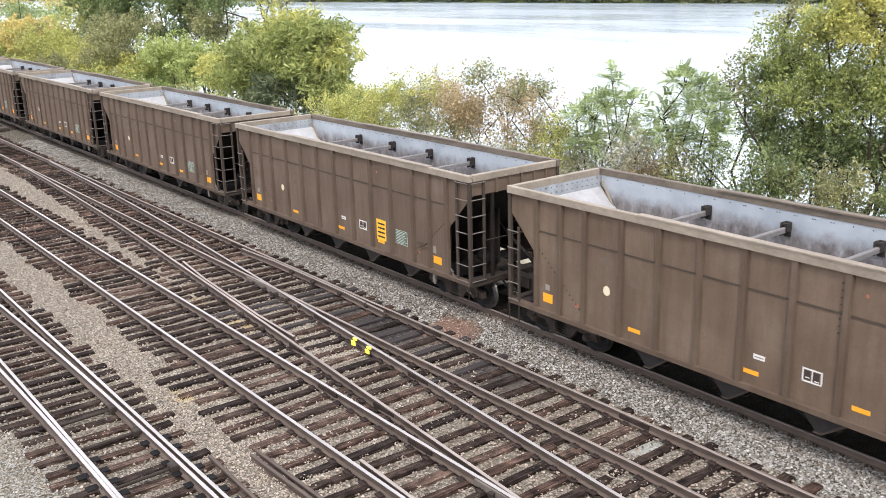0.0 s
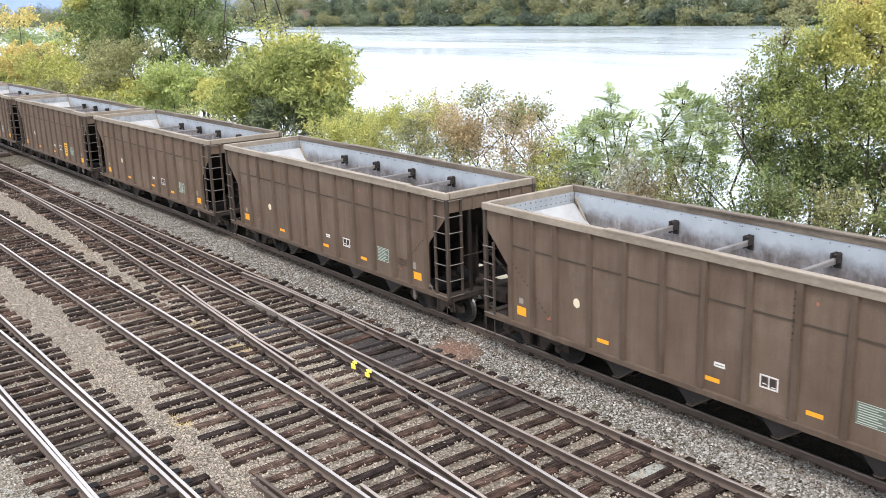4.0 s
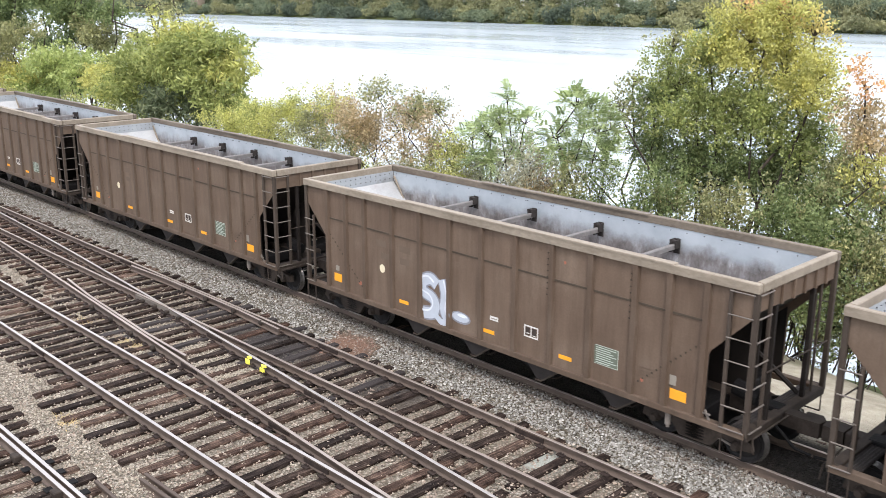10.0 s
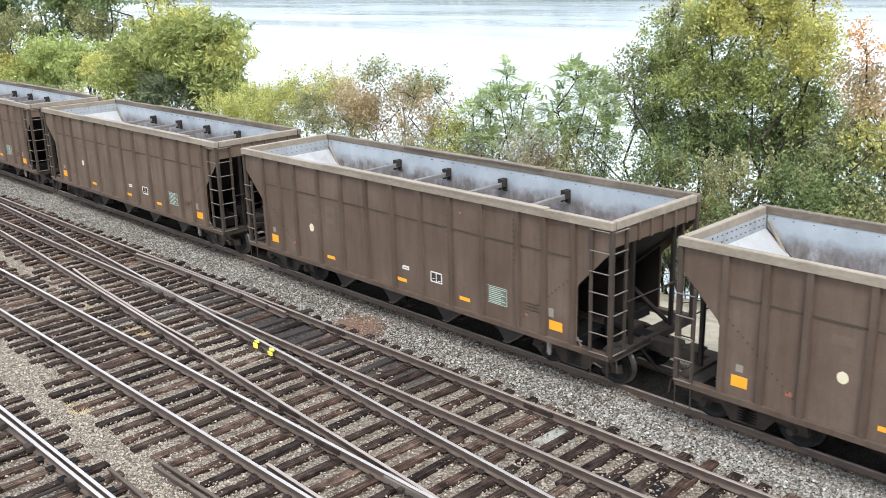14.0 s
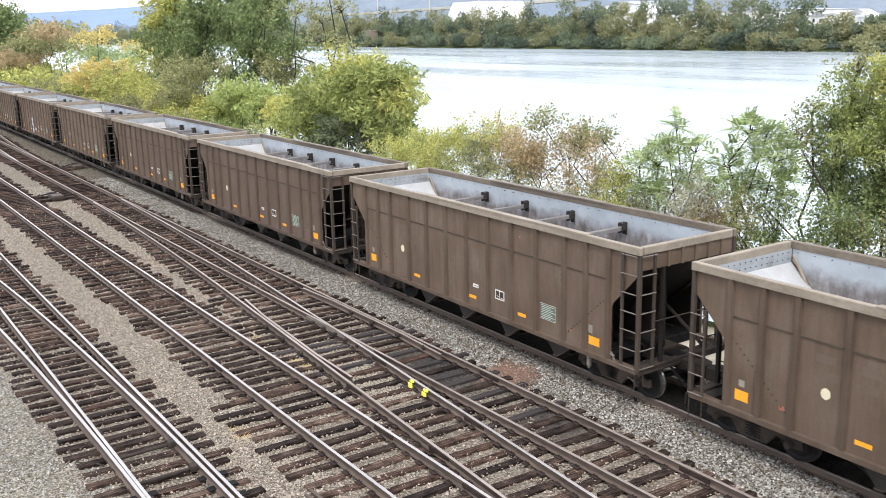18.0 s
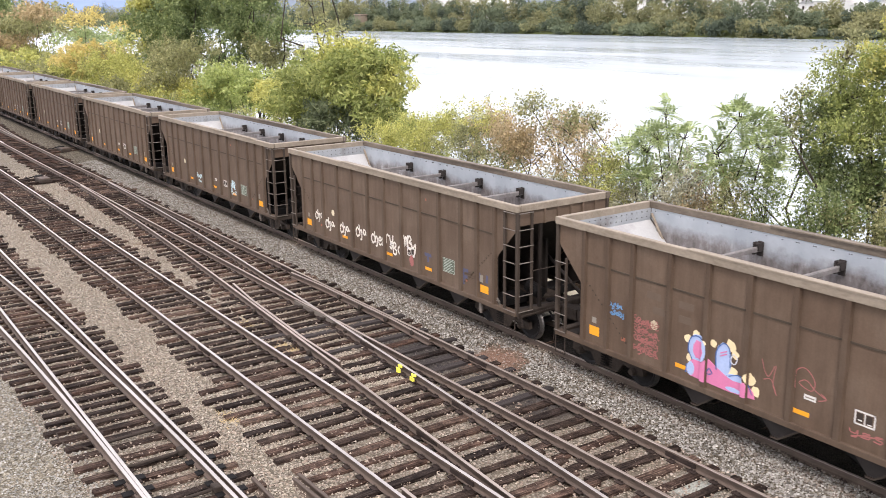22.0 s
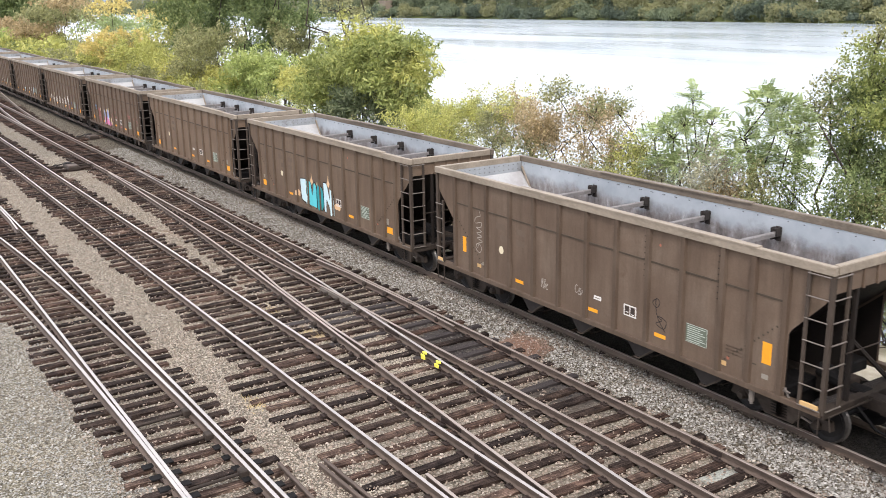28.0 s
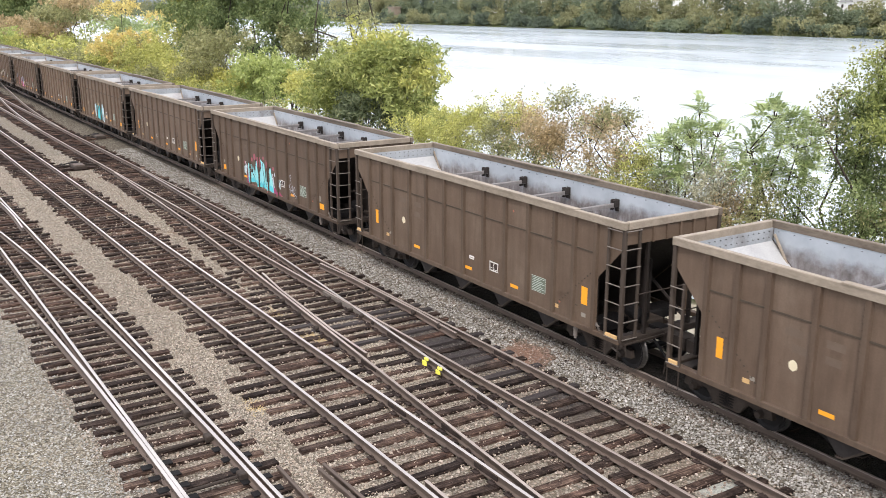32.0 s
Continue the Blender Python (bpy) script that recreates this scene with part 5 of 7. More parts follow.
plant("shrub", 27, [(40.0, 2.4, 1.6, 1.1, 0), (38.2, 3.0, 1.5, 0.9, 0), (40.3, 1.2, 1.8, 1.0, 0), (43.5, 2.0, 1.8, 1.1, 0)], [L_TIP], "yellow-olive autumn shrub on the bank", "shrub", 21, 0.06, 15, 42, 0.3, 11, twigs=0.5, gaps=-0.02, rise=1.1)
plant("shrub", 26.5, [(35.6, 3.2, 1.4, 1.0, 0), (34.3, 3.5, 1.4, 0.9, 1), (35.8, 2.0, 1.7, 1.0, 0)], [L_OLIVE, L_YELLOW], "olive autumn shrub with upright stems", "shrub", 22, 0.055, 13, 38, 0.3, 11, twigs=0.6, gaps=0.04, rise=1.3)
plant("shrub", 26, [(32.4, 3.4, 1.3, 1.0, 0), (31.2, 3.1, 1.3, 1.1, 0), (32.2, 2.2, 1.5, 0.9, 1)], [L_RUST, L_OLIVE], "rust-brown half-bare shrub on the bank", "shrub", 23, 0.055, 13, 38, 0.3, 11, twigs=0.6, gaps=0.04, rise=1.3)
plant("shrub", 26, [(30.1, 4.7, 1.1, 0.5, 1), (29.2, 3.6, 1.6, 1.0, 0), (30.5, 2.7, 1.3, 1.0, 0), (28.0, 4.0, 1.0, 0.65, 1)], [L_RUST, L_OLIVE], "tall half-bare shrub with green leaf tips", "shrub", 24, 0.055, 13, 38, 0.3, 11, twigs=0.6, gaps=0.04, rise=1.3)
plant("shrub", 26, [(27.3, 3.3, 1.1, 0.8, 0), (27.0, 4.2, 0.7, 0.5, 1), (26.4, 2.7, 1.0, 0.6, 1), (27.6, 2.3, 1.4, 0.6, 0)], [L_RUST, L_OLIVE], "thin olive and brown shrub with bare stems", "shrub", 25, 0.055, 13, 38, 0.3, 11, twigs=0.6, gaps=0.04, rise=1.3)
plant("sumac_tree", 26, [(23.15, 4.95, 0.32, 0.4, 0), (23.9, 3.7, 1.0, 0.55, 0), (22.4, 4.25, 0.65, 0.4, 0), (24.8, 3.4, 0.6, 0.4, 0), (23.2, 4.2, 0.6, 0.5, 0), (23.6, 2.7, 1.3, 0.6, 0), (22.6, 3.2, 0.7, 0.5, 0)], [L_SUMAC], "slender bright green tree with feathery leaves", "tree", 40, 0.1, 12, 1, 0.1, 1, twigs=0.25, feather=True, gaps=-0.2)
plant("sumac_tree", 26, [(19.8, 5.1, 0.9, 0.35, 0), (19.0, 4.3, 1.2, 0.55, 0), (20.6, 4.0, 0.8, 0.5, 0), (19.6, 4.8, 0.9, 0.4, 0), (20.2, 3.1, 1.2, 0.6, 0), (18.7, 3.3, 1.0, 0.6, 0)], [L_SUMAC], "spreading bright green tree with feathery leaves", "tree", 41, 0.1, 11, 1, 0.1, 2, twigs=0.25, feather=True, gaps=-0.2)
plant("broadleaf_tree", 28, [(15.3, 7.0, 1.5, 1.1, 1), (16.0, 6.9, 1.0, 0.8, 2), (17.4, 6.0, 1.2, 1.0, 2), (18.1, 5.0, 1.0, 0.9, 0), (16.4, 4.7, 1.7, 1.1, 2), (16.2, 2.9, 1.9, 1.3, 0), (18.2, 3.4, 1.1, 1.1, 0, 0.9), (19.2, 4.7, 0.8, 0.7, 3, 0.7), (19.0, 5.8, 0.5, 0.6, 3, 0.4), (17.6, 7.2, 0.6, 0.6, 3, 0.5)], [L_GREEN, L_YELLOW, L_MIX, L_OLIVE], "tall many-stemmed tree turning yellow at the top", "tree", 50, 0.058, 19, 66, 0.3, 9, twigs=0.6, gaps=0.0, rise=0.5)
plant("broadleaf_tree", 28.4, [(13.8, 6.7, 1.3, 1.2, 1), (12.6, 6.0, 1.1, 1.0, 1), (14.5, 5.0, 1.5, 1.1, 2), (12.8, 4.3, 1.2, 1.0, 2), (14.1, 3.0, 1.6, 1.2, 0), (12.4, 2.8, 1.2, 1.1, 0), (14.2, 7.9, 1.2, 0.6, 1)], [L_GREEN, L_YELLOW, L_MIX], "tall bushy tree with a yellow-green crown", "tree", 51, 0.058, 19, 66, 0.3, 8, twigs=0.6, gaps=0.0, rise=0.5)
plant("broadleaf_tree", 28.8, [(15.5, 8.25, 0.5, 0.5, 0, 0.7), (13.9, 8.15, 0.45, 0.5, 0, 0.7), (14.8, 7.8, 0.9, 0.4, 1), (13.2, 7.6, 0.5, 0.4, 1)], [L_ORANGE, L_GOLD], "slender tree with an orange autumn crown", "tree", 52, 0.075, 16, 36, 0.25, 2)
plant("broadleaf_tree", 27.5, [(10.9, 5.0, 0.8, 1.0, 0), (10.2, 4.4, 0.9, 0.9, 0), (11.1, 3.5, 1.0, 0.9, 1), (9.9, 2.9, 1.1, 0.9, 1), (11.0, 2.0, 1.0, 0.8, 1), (8.5, 4.6, 1.0, 1.1, 0), (7.9, 3.0, 1.2, 1.2, 1), (10.8, 6.2, 0.4, 0.4, 2, 0.25)], [L_RUST, L_OLIVE, L_ORANGE], "thin rust-leaved tree with pale tips", "tree", 53, 0.056, 15, 56, 0.3, 6, twigs=0.5, gaps=0.03, rise=0.4)
for i, (y, z, ry, rz) in enumerate([(16.1, 2.3, 1.3, 0.9), (14.2, 2.0, 1.2, 0.9), (12.2, 2.1, 1.15, 0.9), (10.5, 1.9, 1.1, 0.9), (9.0, 1.9, 1.06, 0.9), (6.8, 2.0, 1.3, 1.1), (4.4, 2.2, 1.4, 1.3)]):
    plant("shrub", 25.2 + 0.3 * (i % 3), [(y, z, ry, rz, 0), (y + 0.5, z - 1.2, ry * 1.1, 0.8, 0)], [[L_GREEN, L_OLIVE, L_GREEN][i % 3]], "leafy green shrub at the top of the bank", "shrub", 60 + i, 0.0573, 14, 50, 0.3, 6, twigs=0.5, gaps=0.0, rise=0.5)
for i, (y, z, ry, rz, m) in enumerate([(28.6, 1.4, 1.4, 0.9, L_PALE), (26.6, 1.6, 1.3, 0.8, L_OLIVE), (25.2, 1.9, 1.0, 0.7, L_TIP), (24.0, 1.8, 1.1, 0.7, L_PALE), (22.2, 2.0, 1.0, 0.8, L_PALE), (21.4, 2.7, 0.8, 1.0, L_PALE), (20.8, 2.3, 1.0, 0.9, L_RUST), (19.4, 2.2, 1.0, 0.9, L_OLIVE), (18.4, 2.5, 0.9, 1.0, L_GREEN), (25.6, 2.6, 0.8, 0.8, L_TIP)]):
    plant("shrub", 25.4, [(y, z, ry, rz, 0), (y + 0.4, z - 0.9, ry, 0.7, 0)], [m], "low sparse shrub with thin stems", "shrub", 70 + i, 0.05, 15, 40, 0.28, 10, twigs=0.8, gaps=-0.05, rise=0.9)

for i in range(8, 50):
    y = -5.7 + (i // 2) * 1.45 + (0.6 if i % 2 else 0)
    low = random.Random(500 + i)
    tall = i % 2 == 1 and y < 17.5
    z = low.uniform(-0.3, 0.4) + (1.0 if tall else 0) - (0.4 if y > 18 else 0)
    plant("shrub", 24.2 + low.uniform(0, 0.9) + (1.4 if i % 2 else 0), [(y, z, 1.1, 0.95, 0), (y + 0.5, z + low.uniform(0.7, 1.2), 0.75, 0.65, 0)], [[L_GREEN, L_OLIVE, L_OLIVE, L_GREEN][low.randrange(4)] if y < 18 else [L_OLIVE, L_TIP, L_PALE][low.randrange(3)]], "low leafy undergrowth at the bank's edge", "shrub", 300 + i, 0.0573, 7, 38, 0.3, 5, twigs=0.4, gaps=0.05, rise=0.6)
for i in range(15):
    y = 5.0 + i * 1.35
    low = random.Random(560 + i)
    plant("shrub", 26.6 + low.uniform(0, 0.7), [(y, low.uniform(-1.5, -1.2), 1.15, 1.0, 0), (y + 0.6, low.uniform(-0.9, -0.6), 0.9, 0.7, 1)], [[L_GREEN, L_OLIVE, L_TIP][i % 3], [L_OLIVE, L_GREEN][i % 2]], "low weedy growth on the bank's slope", "shrub", 360 + i, 0.048, 10, 56, 0.3, 4, twigs=0.2, gaps=-0.1, rise=0.6)
for i in range(20):
    y = 33.0 + i * 3.1
    low = random.Random(600 + i)
    plant("shrub", 25.5 + low.uniform(0, 2.5) + 0.05 * (y - 33), [(y, -0.2, 1.7, 1.2, 0), (y + 0.9, 0.7, 1.0, 0.8, 0)], [[L_TIP, L_GREEN, L_OLIVE][i % 3]], "low leafy undergrowth at the bank's edge", "shrub", 330 + i, 0.075, 4, 44, 0.4, 4, rise=0.6)


# ---- far bank ----
# Far leaves carry some extra blue, air haze mixed into their colours.
FAR_A = leafy("far_green_leaves", [(0.1, 0.128, 0.086), (0.16, 0.195, 0.122), (0.235, 0.272, 0.168)], 0.8, 0.09, 0.5)
FAR_B = leafy("far_olive_leaves", [(0.155, 0.166, 0.092), (0.24, 0.245, 0.13), (0.34, 0.33, 0.178)], 0.8, 0.09, 0.5)
FAR_C = leafy("far_dark_leaves", [(0.055, 0.077, 0.06), (0.095, 0.122, 0.088), (0.145, 0.175, 0.12)], 0.8, 0.09, 0.5)


def far_woods():
    rng = np.random.default_rng(5)
    mats = [FAR_A, FAR_B, FAR_C]
    groups = {0: [], 1: [], 2: []}
    y = -120.0
    i = 0
    while y < 1500:
        step = rng.uniform(5.0, 9.0) * (1 if y < 760 else 2.2)
        y += step
        i += 1
        for row in range(3):
            low = 120 < y < 262
            x = (367.5, 377, 385)[row] + rng.uniform(-3, 3) + (0 if y < 640 else 6)
            h = rng.uniform(9, 13.5) * (0.75, 1.35, 1.75)[row] 
            if low:
                h = rng.uniform(6.5, 9.5) * (0.7, 1.15, 1.25)[row]
            zb = (-5.4, -2.8, 0.0)[row]
            if 290 < y < 440 and row == 2:
                h *= 1.15
            w = rng.uniform(4.6, 7.4) * (1 if y < 760 else 2)
            kind = int(rng.choice([0, 1, 2], p=[0.5, 0.38, 0.12] if row else ([0.4, 0.3, 0.3] if y > 270 else [0.3, 0.6, 0.1])))
            for _ in range(6):
                o = rng.normal(size=3) * np.array([w * 0.35, w * 0.42, h * 0.17])
                a = rng.normal(size=(110, 3))
                a /= np.linalg.norm(a, axis=1)[:, None]
                c = a * rng.uniform(0.55, 1.05, (110, 1)) * np.array([w * 0.58, w * 0.58, min(h * 0.3, w * 0.62)]) + o + np.array([x, y, zb + h * 0.58])
                groups[kind].append(c)
            a = rng.normal(size=(40, 3)) * np.array([w * 0.5, w * 0.6, h * 0.16]) + np.array([x, y, zb + h * 0.2])
            # Front row's foot takes dark leaves in place of the shade at the waterline.
            groups[2 if row == 0 else kind].append(a)
    for g, name in ((0, "far_green_woods"), (1, "far_autumn_woods"), (2, "far_dark_woods")):
        c = np.concatenate(groups[g])
        tagged(new(name, cards(name, c, rng.uniform(0.5, 1.2, len(c)) * 0.66, mats[g], rng, 0.2, 0.75, True)), "dense autumn woods along the far river bank", "woods", kind="stuff")


far_woods()


def shed(name, x, y, z, lx, ly, h, ridge, label, wall=None, roof=None, flat=0.12, windows=0):
    top = tagged(new(name), label, "building")
    top.matrix_basis = pose(x, y, z)
    part("wall", Shell().box(-lx / 2, lx / 2, -ly / 2, ly / 2, -6, h), wall or WHITEWALL, top)
    part("roof", Shell().prism([(-ly / 2 - 0.4, h + 0.004), (-ly * flat, h + ridge), (ly * flat, h + ridge), (ly / 2 + 0.4, h + 0.004)], "x", -lx / 2 - 0.4, lx / 2 + 0.4), roof or ROOFM, top)
    for i in range(windows):
        yy = -ly / 2 + (i + 0.5) * ly / windows
        part("window", Shell().box(-lx / 2 - 0.06, -lx / 2 + 0.02, yy - 0.6, yy + 0.6, h * 0.35, h * 0.75), DARKMARK, top)
    return top


shed("storage_dome", 436, 578, 9, 40, 54, 4, 13.5, "large white peaked storage shed behind the woods", WHITEWALL, WHITEWALL, 0.3)
shed("warehouse", 452, 440, 11, 30, 30, 9, 2, "white industrial building above the woods", WHITEWALL)
shed("warehouse", 452, 360, 8, 30, 128, 5.5, 1.2, "long low white warehouse above the bank", WHITEWALL, ROOFM, 0.3, 12)
shed("hut", 412, 255, 5.5, 6, 7, 3.5, 2, "small white hut on the far bank", WHITEWALL, WHITEWALL)
shed("house", 428, 268, 5.5, 9, 11, 5, 2.6, "white house with a grey roof", WHITEWALL, ROOFM, 0.02, 3)
shed("house", 430, 246, 5.5, 9, 13, 5, 2.4, "white house above the far bank", WHITEWALL, ROOFM, 0.02, 3)
shed("house", 432, 292, 5.5, 9, 9, 4.5, 2.6, "small grey-roofed house above the bank", WHITEWALL, ROOFM, 0.02, 2)
for y in (275, 258, 236, 228, 219, 211):
    shed("trailer", 414, y, 8.0, 3, 7.5, 3, 0.2, "parked white trailer on the far bank", WHITEWALL, WHITEWALL, 0.4)
pier = tagged(new("bridge_pier"), "old square stone bridge pier at the water", "pier")
pier.matrix_basis = pose(371, 641, -8)
part("shaft", Shell().slab(-3, 3, -5.0, 5.0, 0, 14.6, 0.4), STONE, pier)
part("cap", Shell().slab(-3.4, 3.4, -5.4, 5.4, 14.6, 15.4, 0.2), STONE, pier)
bridge = tagged(new("viaduct"), "pale elevated road viaduct on tall piers", "bridge")
part("deck", Shell().add([(700 + dx, y, 28.2 + (1299 - y) * 0.009 + dz) for y in (1700, 1299, 1000, 700) for dx, dz in ((-6, 0), (6, 0), (6, 3.2), (-6, 3.2))],
                         [(4 * i + j, 4 * i + (j + 1) % 4, 4 * i + 4 + (j + 1) % 4, 4 * i + 4 + j) for i in range(3) for j in range(4)] + [(0, 1, 2, 3), (12, 13, 14, 15)]), CONCRETE, bridge)
for y in (1250, 1172, 1097, 1040, 960, 880):
    part("column", Shell().slab(698.5, 701.5, y - 1.5, y + 1.5, 0, 28 + (1299 - y) * 0.009, 0.2), CONCRETE, bridge)
for y, hgt in ((1172, 58), (1040, 60)):
    pole = tagged(new("transmission_pole"), "tall thin steel transmission pole beyond the woods", "pole")
    pole.matrix_basis = pose(690, y, 5)
    part("shaft", Shell().tube((0, 0, 0), (0, 0, hgt), 1.0, 0.5), CONCRETE, pole)
    for zz in (hgt - 6, hgt - 12):
        part("arm", Shell().tube((0, -5, zz), (0, 5, zz), 0.25), CONCRETE, pole)


def ridge(name, far, a0, a1, heights, label, mat):
    """A wooded hill far away, along an arc round the yard; heights are spaced evenly over the arc."""
    n = 60
    vs = []
    for i in range(n + 1):
        s = i / n
        a = radians(a0 + (a1 - a0) * s)
        f = s * (len(heights) - 1)
        k = min(int(f), len(heights) - 2)
        h = heights[k] + (heights[k + 1] - heights[k]) * (f - k)
        h += 0.06 * h * noise.noise((s * 40, far * 0.01, 0)) + 0.03 * h * noise.noise((s * 120, far * 0.01, 3))
        for d, z in ((far, -2), (far + 150, h * 0.6), (far + 420, h), (far + 900, h * 0.5)):
            vs.append((math.sin(a) * d, math.cos(a) * d, z + 8))
    fs = [(i * 4 + j, (i + 1) * 4 + j, (i + 1) * 4 + j + 1, i * 4 + j + 1) for i in range(n) for j in range(3)]
    ob = part(name, Shell().add(vs, fs), mat)
    tagged(ob, label, "hill", kind="structure")
    for p in ob.data.polygons:
        p.use_smooth = True


# Distance haze is painted into both hill colours as blue.
HILL2 = surface("haze_tinted_hill", (0.15, 0.21, 0.33), (0.2, 0.27, 0.4), 0.006, rough=0.95, grain=0.06, own=False)
HILL = surface("wooded_hill", (0.12, 0.155, 0.2), (0.2, 0.235, 0.27), 0.02, rough=0.95, grain=0.12, own=False)
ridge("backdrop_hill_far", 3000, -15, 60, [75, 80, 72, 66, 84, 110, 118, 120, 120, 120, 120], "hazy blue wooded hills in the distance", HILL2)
ridge("backdrop_hill_near", 1500, 21, 110, [40, 130, 150, 155, 150, 160, 150, 140], "dark wooded hillside behind the far bank", HILL)


# ---- graffiti on the cars ----
GR_WHITE = plain("white_spray_paint", (0.62, 0.66, 0.72), 0.6)
GR_MIST = plain("blue_white_spray_paint", (0.42, 0.46, 0.52), 0.6)
GR_FOG = plain("grey_blue_spray_paint", (0.21, 0.22, 0.25), 0.6)
GR_ICE = plain("ice_blue_spray_paint", (0.5, 0.66, 0.7), 0.6)
GR_CYAN = plain("cyan_spray_paint", (0.09, 0.5, 0.56), 0.55)
GR_TEAL = plain("teal_spray_paint", (0.02, 0.27, 0.3), 0.55)
GR_PINK = plain("pink_spray_paint", (0.62, 0.2, 0.36), 0.6)
GR_ROSE = plain("faded_red_spray_paint", (0.33, 0.13, 0.12), 0.7)
GR_BLUE = plain("blue_spray_paint", (0.06, 0.13, 0.33), 0.65)
GR_HAZE = plain("faded_blue_spray_paint", (0.09, 0.095, 0.15), 0.7)
GR_BLACK = plain("black_spray_paint", (0.012, 0.012, 0.014), 0.6)
GR_PEACH = plain("peach_spray_paint", (0.62, 0.42, 0.24), 0.65)
GR_MAGENTA = plain("magenta_spray_paint", (0.3, 0.06, 0.13), 0.65)
GR_DUSK = plain("dusky_pink_spray_paint", (0.33, 0.1, 0.13), 0.65)
GR_CREAM = plain("cream_white_spray_paint", (0.7, 0.67, 0.6), 0.6)
GR_PUFF = plain("pale_cream_spray_paint", (0.75, 0.62, 0.38), 0.6)
GR_SKY = plain("sky_blue_spray_paint", (0.36, 0.46, 0.68), 0.6)
GR_LIGHTBLUE = plain("bright_blue_spray_paint", (0.14, 0.3, 0.52), 0.6)
GR_DUST = plain("dusty_white_spray_paint", (0.34, 0.31, 0.27), 0.7)
PLACARD = plain("yellow_placard", (0.75, 0.43, 0.04), 0.5)
SIDE_X = -CAR_W / 2 + 0.066


def car_of(k):
    return CARS[k - FIRST]


def strip(pts, a, b):
    """The part of a flat shape between two upright lines."""
    for at, sg in ((a, 1), (b, -1)):
        out = []
        for p, q in zip(pts, pts[1:] + pts[:1]):
            dp, dq = sg * (p[0] - at), sg * (q[0] - at)
            if dp >= 0:
                out.append(p)
            if dp * dq < 0:
                t = dp / (dp - dq)
                out.append((at, p[1] + (q[1] - p[1]) * t))
        pts = out
        if len(pts) < 3:
            return []
    return pts


def blob(k, name, pts, mat, level=0, label=""):
    """A flat painted shape on the car's side; pts are (y, z)."""
    x = SIDE_X - 0.004 - 0.0025 * level
    sh = Shell().prism(pts, "x", x, x + 0.012 + 0.0025 * level)
    for p in POSTS[:-1]:
        for y in {p, -p}:
            over = strip(pts, y - 0.056, y + 0.056)
            if len(over) > 2:
                sh.prism(over, "x", -CAR_W / 2 - 0.01 - 0.0025 * level, -CAR_W / 2 - 0.004)
    return part(name, sh, mat, car_of(k), label)


def oval(y, z, ry, rz, n=14, wob=0.0, seed=0):
    r = random.Random(seed)
    return [(y + ry * (1 + wob * r.uniform(-1, 1)) * math.cos(2 * math.pi * i / n), z + rz * (1 + wob * r.uniform(-1, 1)) * math.sin(2 * math.pi * i / n)) for i in range(n)]


def stroke(k, name, pts, width, mat, level=0, label=""):
    """A sprayed line through the points, as one flat ribbon."""
    sm = []
    for i in range(len(pts) - 1):
        p0, p1, p2, p3 = pts[max(0, i - 1)], pts[i], pts[i + 1], pts[min(len(pts) - 1, i + 2)]
        for j in range(4):
            t = j / 4
            sm.append(tuple(0.5 * (2 * p1[a] + (p2[a] - p0[a]) * t + (2 * p0[a] - 5 * p1[a] + 4 * p2[a] - p3[a]) * t * t + (3 * p1[a] - p0[a] - 3 * p2[a] + p3[a]) * t ** 3) for a in (0, 1)))
    sm.append(pts[-1])
    left, right = [], []
    for i, p in enumerate(sm):
        q0, q1 = sm[max(0, i - 1)], sm[min(len(sm) - 1, i + 1)]
        d = Vector((q1[0] - q0[0], q1[1] - q0[1]))
        d = d.normalized() if d.length > 1e-6 else Vector((1, 0))
        left.append((p[0] - d.y * width / 2, p[1] + d.x * width / 2))
        right.append((p[0] + d.y * width / 2, p[1] - d.x * width / 2))
    x = SIDE_X - 0.005 - 0.0025 * level
    n = len(sm)
    vs = [(x, *p) for p in left] + [(x, *p) for p in right] + [(x + 0.006, *p) for p in left] + [(x + 0.006, *p) for p in right]
    fs = [(i, i + 1, n + i + 1, n + i) for i in range(n - 1)]
    return part(name, Shell().add(vs, fs + [tuple(j + 2 * n for j in f) for f in fs]), mat, car_of(k), label)


GLYPHS = [
    [(0.1, 0.1), (0.15, 0.9), (0.6, 1.0), (0.8, 0.7), (0.3, 0.5), (0.85, 0.0)],
    [(0.8, 0.75), (0.4, 0.85), (0.1, 0.45), (0.4, 0.05), (0.85, 0.2)],
    [(0.1, 0.45), (0.7, 0.5), (0.65, 0.8), (0.25, 0.75), (0.15, 0.25), (0.55, 0.02), (0.95, 0.25)],
    [(0.05, 0.05), (0.15, 0.75), (0.3, 0.3), (0.6, 0.8), (0.75, 0.1), (1.0, 0.15)],
    [(0.75, 0.85), (0.25, 0.8), (0.3, 0.5), (0.75, 0.4), (0.6, 0.02), (0.1, 0.1)],
    [(0.15, 0.8), (0.2, 0.3), (0.6, 0.25), (0.75, 0.85), (0.7, -0.2), (0.3, -0.35)],
    [(0.5, 0.85), (0.15, 0.5), (0.45, 0.1), (0.8, 0.5), (0.5, 0.85), (0.55, 0.5), (0.95, 0.1)]]


